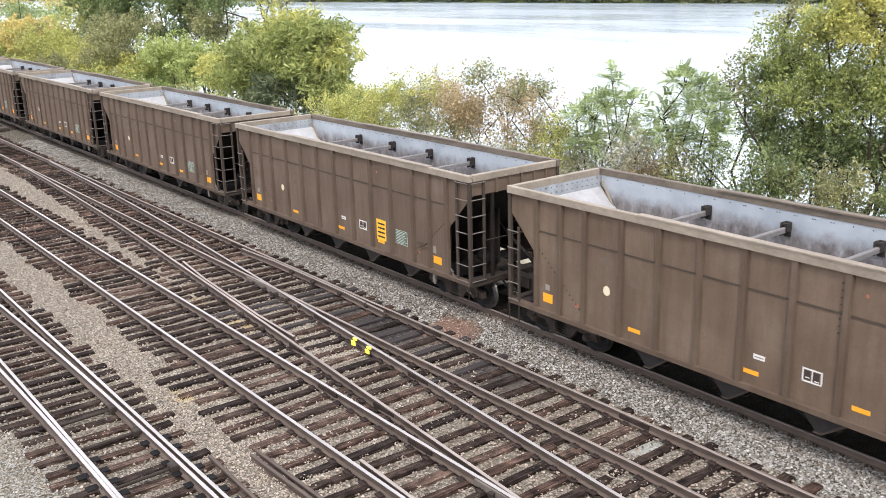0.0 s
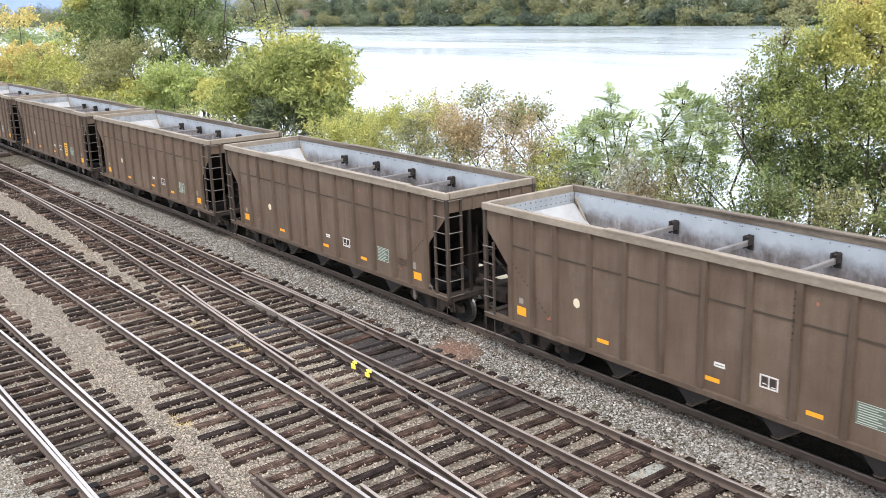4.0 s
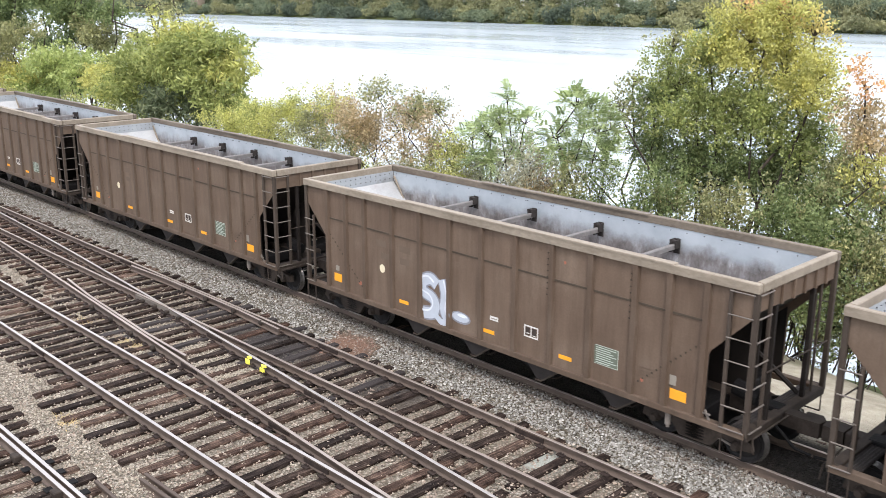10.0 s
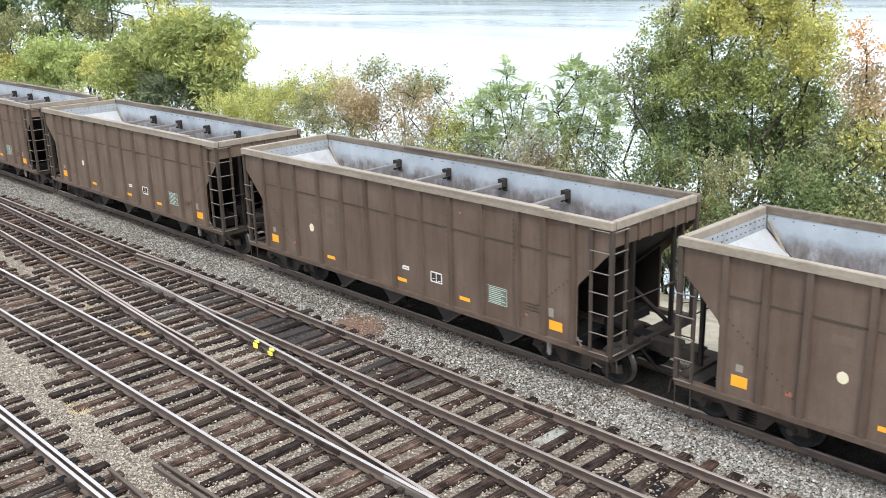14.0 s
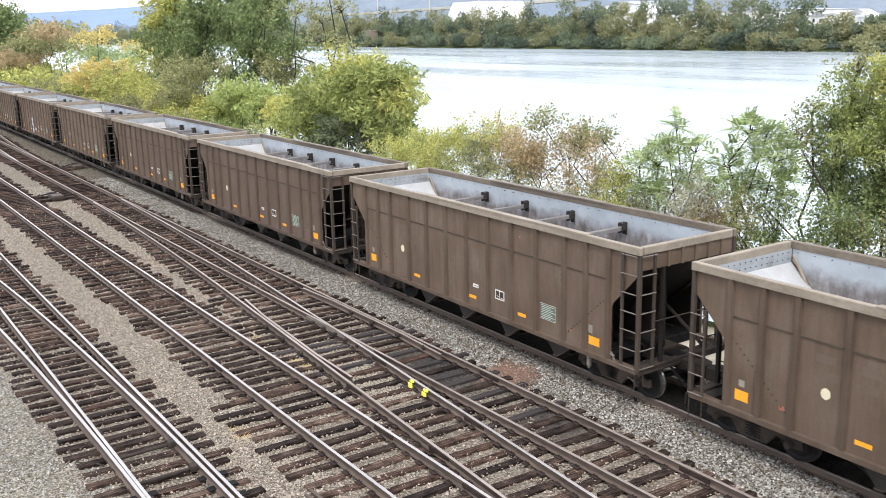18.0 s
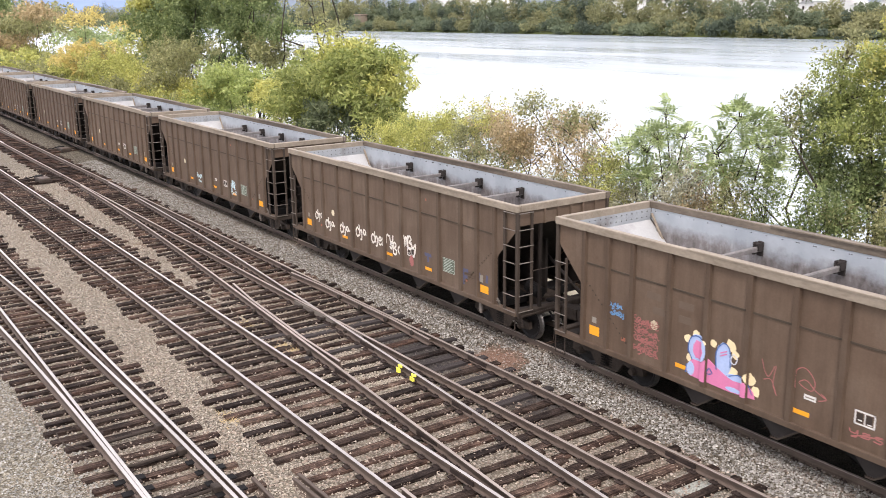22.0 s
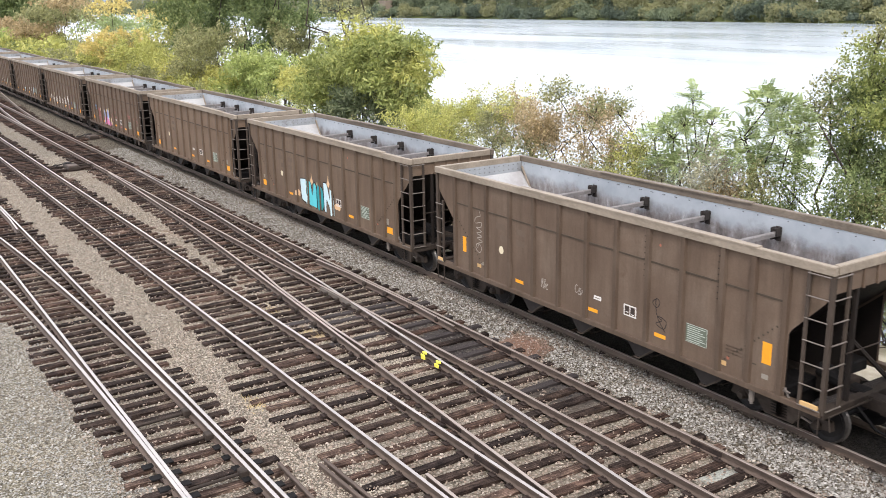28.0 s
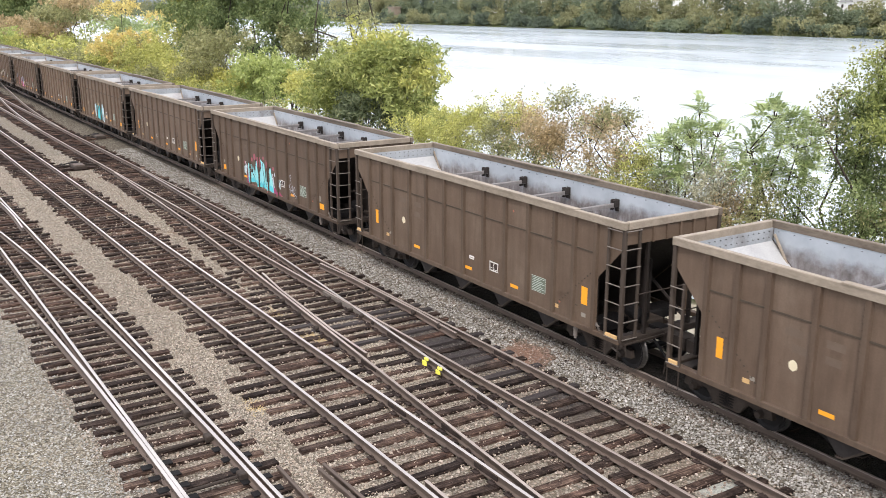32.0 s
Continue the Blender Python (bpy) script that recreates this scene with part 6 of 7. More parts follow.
def scribble(k, y0, y1, z0, z1, mat, n, seed, width=0.035, label="", level=0):
    """A handwritten tag that nobody can read: about n short strokes run together, uneven in size."""
    r = random.Random(seed)
    count = max(2, n // 2)
    pts = []
    step = (y1 - y0) / count
    for i in range(count):
        g = GLYPHS[(r.randrange(7) + i * 3) % 7]
        big = r.uniform(0.6, 1.0) * (1.25 if i == 0 else 1.0)
        lift = r.uniform(-0.1, 0.15)
        pts += [(y0 + step * (i + u * 1.1), z0 + (z1 - z0) * (lift + v * big)) for u, v in g]
    return stroke(k, "spray_tag", pts, width, mat, level, label)


# white bubble tag
BUBBLE = [(1.46, 1.95), (1.68, 2.06), (1.94, 1.94), (1.92, 1.7), (1.62, 1.6), (1.5, 1.42), (1.62, 1.22), (1.93, 1.16)]
STALK = [(1.3, 2.12), (1.2, 1.75), (1.24, 1.4), (1.12, 1.16)]
stroke(6, "tag_shadow", BUBBLE, 0.36, GR_FOG, 0, "grey-blue sprayed haze")
stroke(6, "tag_shadow", STALK, 0.3, GR_FOG, 0, "grey-blue sprayed haze")
stroke(6, "spray_tag", BUBBLE, 0.28, GR_MIST, 1, "fat bluish white sprayed letter")
stroke(6, "spray_tag", STALK, 0.22, GR_MIST, 2, "fat bluish white sprayed stroke")
stroke(6, "tag_line", [(y + 0.1, z + 0.05) for y, z in BUBBLE], 0.045, GR_WHITE, 3, "white sprayed line")
stroke(6, "tag_line", [(y - 0.07, z) for y, z in STALK], 0.04, GR_WHITE, 3, "white sprayed line")
stroke(6, "spray_tag", [(1.5, 1.2), (1.3, 1.06), (1.1, 1.12)], 0.16, GR_MIST, 2, "bluish white sprayed foot")
blob(6, "spray_blob", oval(0.66, 1.33, 0.33, 0.15, 16), GR_FOG, 0, "grey-blue sprayed oval")
blob(6, "spray_blob", oval(0.66, 1.34, 0.28, 0.11, 16), GR_MIST, 1, "bluish white sprayed oval")
blob(6, "spray_blob", oval(0.6, 1.39, 0.16, 0.04, 12), GR_WHITE, 2, "white sprayed glint")
# two pale blue scribbles
scribble(11, 2.1, 1.3, 1.38, 1.62, GR_ICE, 11, 3, 0.04, "pale blue scribbled tag")
scribble(11, 1.75, 1.4, 1.2, 1.32, GR_ICE, 5, 4, 0.035, "pale blue scribble")
scribble(11, -1.95, -2.6, 1.45, 1.85, GR_ICE, 10, 6, 0.045, "pale blue scribbled tag")
scribble(11, -2.1, -2.7, 1.2, 1.4, GR_ICE, 6, 7, 0.04, "pale blue scribble")
# a row of curly white sprayed words with faint blue letters beyond
SCRIPT = {
    "c": [[(0.85, 0.75), (0.45, 1.05), (0.05, 0.5), (0.4, -0.05), (0.9, 0.2)]],
    "h": [[(0.0, 1.45), (0.08, 0.7), (0.12, 0.1), (0.2, 0.65), (0.6, 0.9), (0.7, 0.3), (0.6, -0.25), (0.25, -0.3)]],
    "a": [[(0.75, 0.95), (0.3, 1.0), (0.15, 0.6), (0.5, 0.4), (0.78, 0.85), (0.85, 0.5), (1.15, 0.6)]],
    "e": [[(0.1, 0.5), (0.8, 0.6), (0.5, 1.0), (0.1, 0.5), (0.4, 0.0), (0.95, 0.2)]],
    "r": [[(0.1, 1.0), (0.2, 0.0), (0.2, 0.6), (0.5, 1.0), (0.85, 0.85)]],
    "y": [[(0.05, 1.0), (0.25, 0.35), (0.65, 0.4), (0.85, 1.1), (0.75, 0.1), (0.4, -0.45), (0.05, -0.2)]],
    "b": [[(0.05, 1.2), (0.1, 0.1), (0.6, 0.0), (0.8, 0.4), (0.3, 0.6), (0.7, 0.9), (0.4, 1.2), (0.05, 0.9)]],
    "o": [[(0.5, 1.0), (0.15, 0.6), (0.5, 0.2), (0.85, 0.6), (0.5, 1.0)]],
    "m": [[(0.05, 0.1), (0.1, 1.0), (0.3, 0.9), (0.45, 0.1), (0.5, 0.85), (0.75, 0.95), (0.9, 0.1)]],
}
for words, y, z, size in (("cha", 4.9, 1.52, 0.2), ("cha", 4.13, 1.34, 0.22), ("cha", 3.08, 1.36, 0.22), ("cha", 1.98, 1.44, 0.24), ("cher", 0.97, 1.42, 0.23), ("ry", 0.08, 1.56, 0.25), ("bo", -0.36, 1.3, 0.27), ("mb", -0.94, 1.64, 0.29)):
    for i, letter in enumerate(words):
        for line in SCRIPT[letter]:
            stroke(12, "painted_letter", [(y - 0.1 - size * (0.95 * i + u), z + size * 1.15 * v) for u, v in line], 0.058, GR_CREAM, 0, "curly cream-white sprayed letter")
stroke(12, "spray_tag", [(-1.5, 1.86), (-1.62, 1.7), (-1.76, 1.84), (-1.72, 1.56), (-1.6, 1.4)], 0.06, GR_CREAM, 0, "cream-white sprayed curl")
for pts in ([(-2.25, 1.66), (-2.6, 1.66)], [(-2.42, 1.66), (-2.44, 1.44)], [(-4.16, 1.6), (-4.44, 1.62)], [(-4.2, 1.6), (-4.22, 1.2)], [(-4.22, 1.42), (-4.4, 1.42)], [(-4.95, 1.68), (-4.98, 1.46)], [(-5.3, 1.68), (-5.28, 1.46)]):
    stroke(12, "spray_tag", pts, 0.1, GR_HAZE, -1, "faded blue sprayed letter")
for y, z, ry, rz in ((-3.4, 1.7, 0.26, 0.12), (-3.66, 1.5, 0.2, 0.2), (-3.4, 1.34, 0.2, 0.08)):
    blob(12, "spray_blob", oval(y, z, ry, rz, 16, 0.12, int(-y * 10)), GR_HAZE, -1, "faded blue spray patch")
blob(12, "spray_blob", oval(-1.52, 1.3, 0.11, 0.17, 14, wob=0.25), GR_ROSE, 1, "faded red spray patch")
# pink and blue piece
for y, z, q in ((2.5, 1.9, 0.1), (2.44, 1.5, 0.09), (2.3, 2.06, 0.09), (1.85, 1.98, 0.08), (1.42, 2.06, 0.13), (1.3, 1.9, 0.09), (1.36, 1.52, 0.13), (0.92, 1.52, 0.12), (0.78, 1.3, 0.11), (2.05, 1.94, 0.06)):
    blob(13, "spray_puff", oval(y, z, q, q * 0.95, 12, 0.22, int(y * 50)), GR_PUFF, 0, "cream sprayed puff")
blob(13, "spray_blob", oval(2.24, 1.76, 0.25, 0.31, 18, 0.05, 3), GR_SKY, 1, "pale blue sprayed loop")
blob(13, "spray_blob", oval(2.22, 1.74, 0.15, 0.2, 16, 0.12, 4), GR_PINK, 2, "pink sprayed filling")
blob(13, "spray_blob", oval(1.58, 1.72, 0.2, 0.36, 18, 0.05, 5), GR_SKY, 1, "pale blue sprayed loop")
blob(13, "spray_blob", [(2.42, 1.12), (2.5, 1.34), (2.38, 1.5), (2.1, 1.5), (1.96, 1.62), (1.72, 1.5), (1.5, 1.4), (1.3, 1.44), (1.0, 1.42), (0.82, 1.26), (0.78, 1.13), (1.4, 1.09)], GR_PINK, 3, "pink sprayed letters")
blob(13, "spray_blob", oval(2.4, 1.28, 0.1, 0.15, 14, 0.1, 6), GR_SKY, 4, "pale blue sprayed corner")
blob(13, "spray_blob", oval(1.26, 1.42, 0.22, 0.07, 14, 0.1, 7), GR_SKY, 4, "pale blue sprayed edge")
blob(13, "spray_blob", oval(1.3, 1.16, 0.2, 0.05, 14, 0.1, 8), GR_SKY, 4, "pale blue sprayed edge")
for pts in ([(2.0, 1.5), (2.04, 1.8), (2.2, 2.02), (2.42, 1.96), (2.48, 1.7), (2.36, 1.48)], [(1.74, 1.46), (1.76, 1.84), (1.6, 2.06), (1.44, 1.98), (1.4, 1.6)], [(2.5, 1.36), (2.52, 1.16)], [(1.92, 1.44), (1.84, 1.34), (1.98, 1.3), (1.92, 1.44)], [(1.42, 1.42), (1.2, 1.5), (1.0, 1.44), (0.84, 1.2)]):
    stroke(13, "tag_outline", pts, 0.022, GR_BLUE, 5, "thin blue sprayed outline")
for pts in ([(1.66, 1.84), (1.5, 1.92)], [(1.66, 1.78), (1.5, 1.86)], [(2.3, 1.6), (2.12, 1.54)]):
    stroke(13, "tag_line", pts, 0.025, GR_PINK, 5)
stroke(13, "tag_line", [(1.34, 1.92), (1.24, 1.84), (1.3, 1.7), (1.4, 1.76), (1.34, 1.92)], 0.02, GR_WHITE, 5, "white sprayed ring")
scribble(13, 4.9, 4.42, 2.03, 2.17, GR_LIGHTBLUE, 9, 21, 0.026, "small blue tag")
scribble(13, 4.88, 4.36, 1.84, 1.97, GR_LIGHTBLUE, 12, 22, 0.026, "small blue tag")
for i, (z0, z1) in enumerate([(1.86, 2.02), (1.66, 1.8), (1.46, 1.6), (1.24, 1.38)]):
    scribble(13, 4.08, 3.35, z0, z1, GR_ROSE, 12, 30 + i, 0.026, "faded red scribble")
    scribble(13, 3.95, 3.3, z0 - 0.06, z1 - 0.05, GR_ROSE, 9, 35 + i, 0.02, "faded red scribble", 1)
stroke(13, "spray_tag", [(0.68, 2.02), (0.6, 1.8), (0.5, 1.72), (0.36, 1.98), (0.4, 1.6), (0.3, 1.38), (0.44, 1.66), (0.62, 1.62)], 0.018, GR_ROSE, 0, "thin faded red scribble")
stroke(13, "spray_tag", [(-0.08, 1.68), (-0.08, 2.02), (-0.28, 2.12), (-0.48, 1.92), (-0.42, 1.72), (-0.16, 1.8), (-0.3, 1.9), (-0.5, 1.76), (-0.74, 1.66)], 0.02, GR_ROSE, 0, "thin faded red loop")
stroke(13, "spray_tag", [(-0.62, 1.74), (-0.74, 1.66), (-0.58, 1.58)], 0.02, GR_ROSE, 0)
scribble(13, -1.2, -1.9, 1.2, 1.35, GR_ROSE, 7, 42, 0.025, "faded red scribble")
scribble(13, -3.2, -3.7, 1.9, 2.25, GR_ROSE, 6, 43, 0.022, "faded red scribble")
stroke(13, "spray_tag", [(-4.4, 1.95), (-4.7, 2.15), (-4.95, 2.0), (-4.75, 1.85), (-4.6, 2.0), (-5.2, 1.9), (-5.45, 1.5)], 0.022, GR_ROSE, 0, "faded red curl")
# cyan block letters
for i, (pts, m) in enumerate([([(1.72, 1.98), (1.2, 2.02), (1.02, 1.75), (1.2, 1.6), (0.98, 1.4), (1.05, 1.08), (1.6, 1.18), (1.68, 1.5)], GR_ICE), ([(0.98, 1.98), (0.78, 1.96), (0.66, 1.5), (0.5, 1.98), (0.32, 1.9), (0.3, 1.05), (0.95, 1.08)], GR_CYAN), ([(0.28, 1.8), (0.05, 2.0), (-0.25, 1.8), (-0.3, 1.25), (-0.1, 1.02), (0.25, 1.1)], GR_TEAL), ([(-0.32, 2.12), (-0.6, 2.1), (-0.85, 1.5), (-0.9, 1.98), (-1.08, 1.95), (-1.15, 1.0), (-0.95, 0.99), (-0.55, 1.5), (-0.5, 1.02), (-0.34, 1.05)], GR_ICE)]):
    blob(15, "spray_letter", pts, m, 2, "cyan sprayed block letter")
    stroke(15, "tag_outline", pts + pts[:1], 0.03, GR_BLACK, 3)
for y, z in ((0.7, 2.1), (0.15, 2.05), (-0.72, 2.2)):
    blob(15, "spray_drip", [(y + 0.13, z - 0.1), (y + 0.03, z + 0.05), (y, z + 0.22), (y - 0.03, z + 0.05), (y - 0.13, z - 0.1), (y, z - 0.22)], GR_PEACH, 1, "peach sprayed flame")
for y, z, w in ((1.95, 1.38, 0.22), (-1.4, 1.38, 0.3)):
    blob(15, "spray_blob", oval(y, z, w, 0.12, 12, 0.3, 4), GR_PEACH, 0, "peach sprayed cloud")
# thin tags
LOOPS = [(4.78, 2.84), (4.72, 2.7), (4.94, 2.62), (4.96, 2.46), (4.68, 2.52), (4.7, 2.38), (4.92, 2.34), (4.66, 2.26), (4.9, 2.18), (4.64, 2.12), (4.88, 2.04), (4.62, 1.98), (4.9, 1.86), (4.92, 1.7), (4.76, 1.64), (4.66, 1.78), (4.78, 1.88), (4.86, 1.76)]
stroke(16, "spray_tag", [(y - 0.28, z) for y, z in LOOPS], 0.02, GR_DUST, 0, "thin pale looping tag")
scribble(16, 1.72, 1.45, 1.3, 1.6, GR_DUST, 7, 50, 0.018, "thin white tag")
scribble(16, 0.42, 0.05, 1.5, 1.72, GR_DUST, 6, 51, 0.018, "thin white tag")
stroke(16, "spray_tag", [(-2.3, 2.06), (-2.2, 1.96), (-2.32, 1.86), (-2.42, 2.0), (-2.3, 2.06), (-2.34, 1.7), (-2.5, 1.6), (-2.32, 1.5), (-2.56, 1.42), (-2.62, 1.62), (-2.36, 1.66), (-2.6, 1.36)], 0.018, GR_BLACK, 0, "thin black looping tag")
# large cyan and magenta piece
GR_AQUA = plain("aqua_spray_paint", (0.26, 0.62, 0.64), 0.55)


def piece(u, v):
    """A point of the lettering: u along the car, v up and down, in hundredths of its length."""
    return (2.2 - u * 0.0292, 1.0 + v * 0.0189)


def shape(flat):
    return [piece(u, v) for u, v in zip(flat[::2], flat[1::2])]


blob(17, "spray_blob", shape([-10, -2, -9, 14, -5, 30, 2, 34, 6, -2]), GR_MAGENTA, 0, "magenta sprayed background")
blob(17, "spray_blob", shape([84, -2, 92, 16, 104, 9, 118, 6, 128, -3]), GR_MAGENTA, 0, "magenta sprayed background")
blob(17, "spray_edge", shape([-14, -4, -14, 0, 126, 1, 126, -4]), GR_ROSE, 0, "dull red sprayed sill")
ART = [[0, 2, 2, 50, 13, 45, 14, 37, 8, 35, 8, 28, 17, 30, 19, 42, 24, 22, 27, 44, 30, 58, 37, 60, 39, 42, 43, 33, 48, 2, 36, 1, 27, 9, 20, 7],
       [46, 66, 61, 57, 63, 36, 66, 3, 59, 2, 57, 17, 53, 2, 46, 2, 42, 34, 49, 45, 50, 54],
       [67, 42, 71, 37, 72, 24, 77, 18, 79, 49, 84, 54, 91, 22, 94, 0, 80, 1, 68, 4, 66, 26]]
for i, flat in enumerate(ART):
    pts = shape(flat)
    blob(17, "letter_shadow", [(y + 0.07, z + 0.05) for y, z in pts], GR_BLACK, 1, "black sprayed letter edge")
    blob(17, "spray_letter", pts, GR_AQUA, 3, "pale aqua sprayed letter")
for flat in ([1, 3, 2, 17, 10, 13, 18, 19, 24, 12, 34, 16, 46, 11, 47, 3, 36, 2, 27, 10, 20, 8], [47, 3, 45, 17, 54, 11, 57, 19, 64, 14, 65, 4, 59, 3, 57, 14, 53, 3], [68, 5, 68, 17, 76, 10, 85, 15, 92, 10, 93, 1, 80, 2]):
    blob(17, "spray_shade", shape(flat), GR_CYAN, 5, "deeper cyan lower letters")
for flat in ([12, 46, 14, 30, 22, 20, 24, 8], [34, 58, 36, 36, 42, 20, 40, 6], [56, 58, 57, 40, 60, 24, 58, 8], [72, 36, 78, 20, 82, 40]):
    stroke(17, "tag_outline", shape(flat), 0.035, GR_BLACK, 6)
for flat in ([92, 42, 94, 26, 96, 12], [98, 46, 100, 38], [-13, 48, -9, 34, -12, 22], [-6, 40, -10, 30]):
    stroke(17, "spray_tag", shape(flat), 0.06, GR_WHITE, 4, "white sprayed stroke")
for i, (u, v, q) in enumerate([(13, 58, 0.09), (24, 66, 0.13), (42, 62, 0.14), (58, 70, 0.07), (72, 60, 0.16), (-16, 46, 0.07), (94, 54, 0.08), (44, 52, 0.1)]):
    y, z = piece(u, v)
    blob(17, "spray_dot", oval(y, z, q, q * 1.1, 10), GR_DUSK, 1, "dusky pink sprayed bubble")
stroke(17, "spray_tag", [(-2.32, 2.04), (-2.24, 1.97), (-2.32, 1.9), (-2.4, 1.97), (-2.32, 2.04)], 0.022, GR_MIST, 0, "thin white sprayed ring")
stroke(17, "spray_tag", [(-2.3, 1.86), (-2.36, 1.7), (-2.2, 1.62), (-2.24, 1.4), (-2.48, 1.62), (-2.5, 1.36), (-2.66, 1.6), (-2.72, 1.4), (-2.5, 1.24), (-2.28, 1.3), (-2.46, 1.46), (-2.62, 1.22), (-2.9, 1.38), (-2.76, 1.16)], 0.022, GR_MIST, 0, "thin white looping tag")
scribble(17, 2.75, 2.55, 1.4, 1.9, GR_ICE, 5, 61, 0.05, "white sprayed star")
scribble(17, -1.1, -1.3, 1.3, 1.7, GR_ICE, 5, 62, 0.04, "white sprayed star")
# yellow placard
blob(0, "placard", [(-2.24, 1.9), (-2.72, 1.9), (-2.72, 1.28), (-2.24, 1.28)], PLACARD, 0, "yellow warning placard")
for i in range(4):
    z = 1.8 - i * 0.13
    blob(0, "placard_line", [(-2.3, z), (-2.66, z), (-2.66, z - 0.05), (-2.3, z - 0.05)], DARKMARK, 1)

# ---- trackside things ----
def switch_machine(x, y, seed):
    top = tagged(new("switch_machine"), "dark low electric switch machine beside the rails", "switch machine")
    top.matrix_basis = pose(x, y, -0.24)
    part("base_timber", Shell().slab(-0.9, 0.9, -0.75, -0.5, 0, 0.14, 0.015), TIE, top)
    part("base_timber", Shell().slab(-0.9, 0.9, 0.4, 0.65, 0, 0.14, 0.015), TIE, top)
    part("housing", Shell().slab(-0.32, 0.32, -0.95, 0.35, 0.08, 0.27, 0.05), IRON, top)
    part("motor_cover", Shell().slab(-0.25, 0.25, 0.38, 0.85, 0.08, 0.3, 0.08), BLACKISH, top)
    part("lid", Shell().slab(-0.27, 0.27, -0.85, -0.1, 0.27, 0.31, 0.02), RAILSIDE, top)
    s = 1 if x < 12 else -1
    part("throw_rod", Shell().tube((s * 0.3, 0.1, 0.18), (s * 1.2, 0.1, 0.14), 0.03), IRON, top)
    part("lock_rod", Shell().tube((s * 0.3, -0.3, 0.16), (s * 1.1, -0.3, 0.12), 0.022), IRON, top)
    cab = Shell()
    pts = [(-0.2, 0.95, 0.2), (-0.5, 1.2, 0.08), (-0.6, 1.6, 0.04), (-0.4, 2.0, 0.03)]
    for p, q in zip(pts, pts[1:]):
        cab.tube(p, q, 0.035, n=6)
    part("cable", cab, BLACKISH, top)


switch_machine(10.85, 54.3, 1)
switch_machine(14.75, 66.0, 2)

for x, y in ((11.6, 18.66), (11.53, 17.95)):
    mk = tagged(new("paint_marker"), "bright yellow paint splash on the rail", "marker")
    mk.matrix_basis = pose(x, y, -0.02)
    splash = Shell().prism(oval(0.0, 0.0, 0.042, 0.085, 14, 0.4, int(x * 10)), "z", -0.03, 0.012)
    part("rail_paint", splash, YELLOW, mk)
    part("web_paint", Shell().prism(oval(-0.05, 0.02, 0.03, 0.09, 12, 0.4, int(x * 13)), "z", -0.16, -0.05), YELLOW, mk)


def loose_rail(x0, y0, x1, y1, label):
    d = Vector((x1 - x0, y1 - y0))
    yaw = math.degrees(math.atan2(-d.x, d.y))
    ob = part("loose_rail", Shell().prism(PROFILE, "y", 0, d.length), RAILSIDE, m=pose(x0, y0, -0.09, 0, 0, yaw))
    tagged(ob, label, "rail")


loose_rail(7.06, 15.2, 7.12, 12.4, "short rusty spare rail lying on the gravel")
loose_rail(6.9, 15.1, 6.98, 12.6, "rusty spare rail beside another one")
loose_rail(6.27, 15.6, 6.2, 13.0, "thin rusty bar lying beside the ties")

# rail braces against the guard rails
for ys, fx, s in (((25.2, 23.8, 22.4, 21.0), lambda y: B_MID - HALF - cross_off(y), -1), ((24.9, 23.6, 22.1, 20.7), lambda y: B_MID + HALF, -1)):
    for y in ys:
        br = Shell().lathe([(0.04, 0.001), (0.04, 0.065), (0.08, 0.08), (0.14, 0.06), (0.14, 0.001)], (0, 0), 12)
        part("rail_brace", br, IRON, track_b, "round rusty rail brace", pose(fx(y) - 0.26, y, -0.07))
FROGM = surface("worn_grey_casting", (0.09, 0.076, 0.064), (0.2, 0.18, 0.158), 3, (1, 0.2, 1), 0.6, 0.1, 20, 0.2, 0.003, own=False)
# frogs: cast noses where rails cross
for y in (23.4, 9.6):
    x = B_MID + HALF - cross_off(y) if y > 15 else B_MID - HALF - cross_off(y)
    part("frog", Shell().prism([(-0.07, -2.2), (0.07, -2.2), (0.04, 0), (0.08, 1.9), (-0.09, 1.9), (-0.045, 0)], "z", -0.15, -0.03), FROGM, track_b, "worn cast steel frog", pose(x, y, 0))
    for i in range(-2, 3):
        part("bolt_block", Shell().slab(-0.17, 0.17, i * 0.7 - 0.06, i * 0.7 + 0.06, -0.13, -0.06, 0.01), IRON, track_b, "", pose(x, y, 0))
# joint bars
for fx, ys in ((lambda y: C_MID - HALF, (11.5, 22.9)), (lambda y: C_MID + HALF, (16.6, 13.2, 30)), (lambda y: B_MID + HALF, (17.9, 11.2, 29)), (lambda y: B_MID + HALF - cross_off(y), (15.8, 20.6)), (lambda y: B_MID - HALF - cross_off(y), (15.0, 19.2))):
    for y in ys:
        jb = Shell()
        for s in (-1, 1):
            jb.box(min(s * 0.012, s * 0.045), max(s * 0.012, s * 0.045), -0.38, 0.38, -0.14, -0.045)
        part("joint_bar", jb, PLATE, track_b if fx(0) > 9.7 else track_c, "bolted joint bar", pose(fx(y), y, 0))
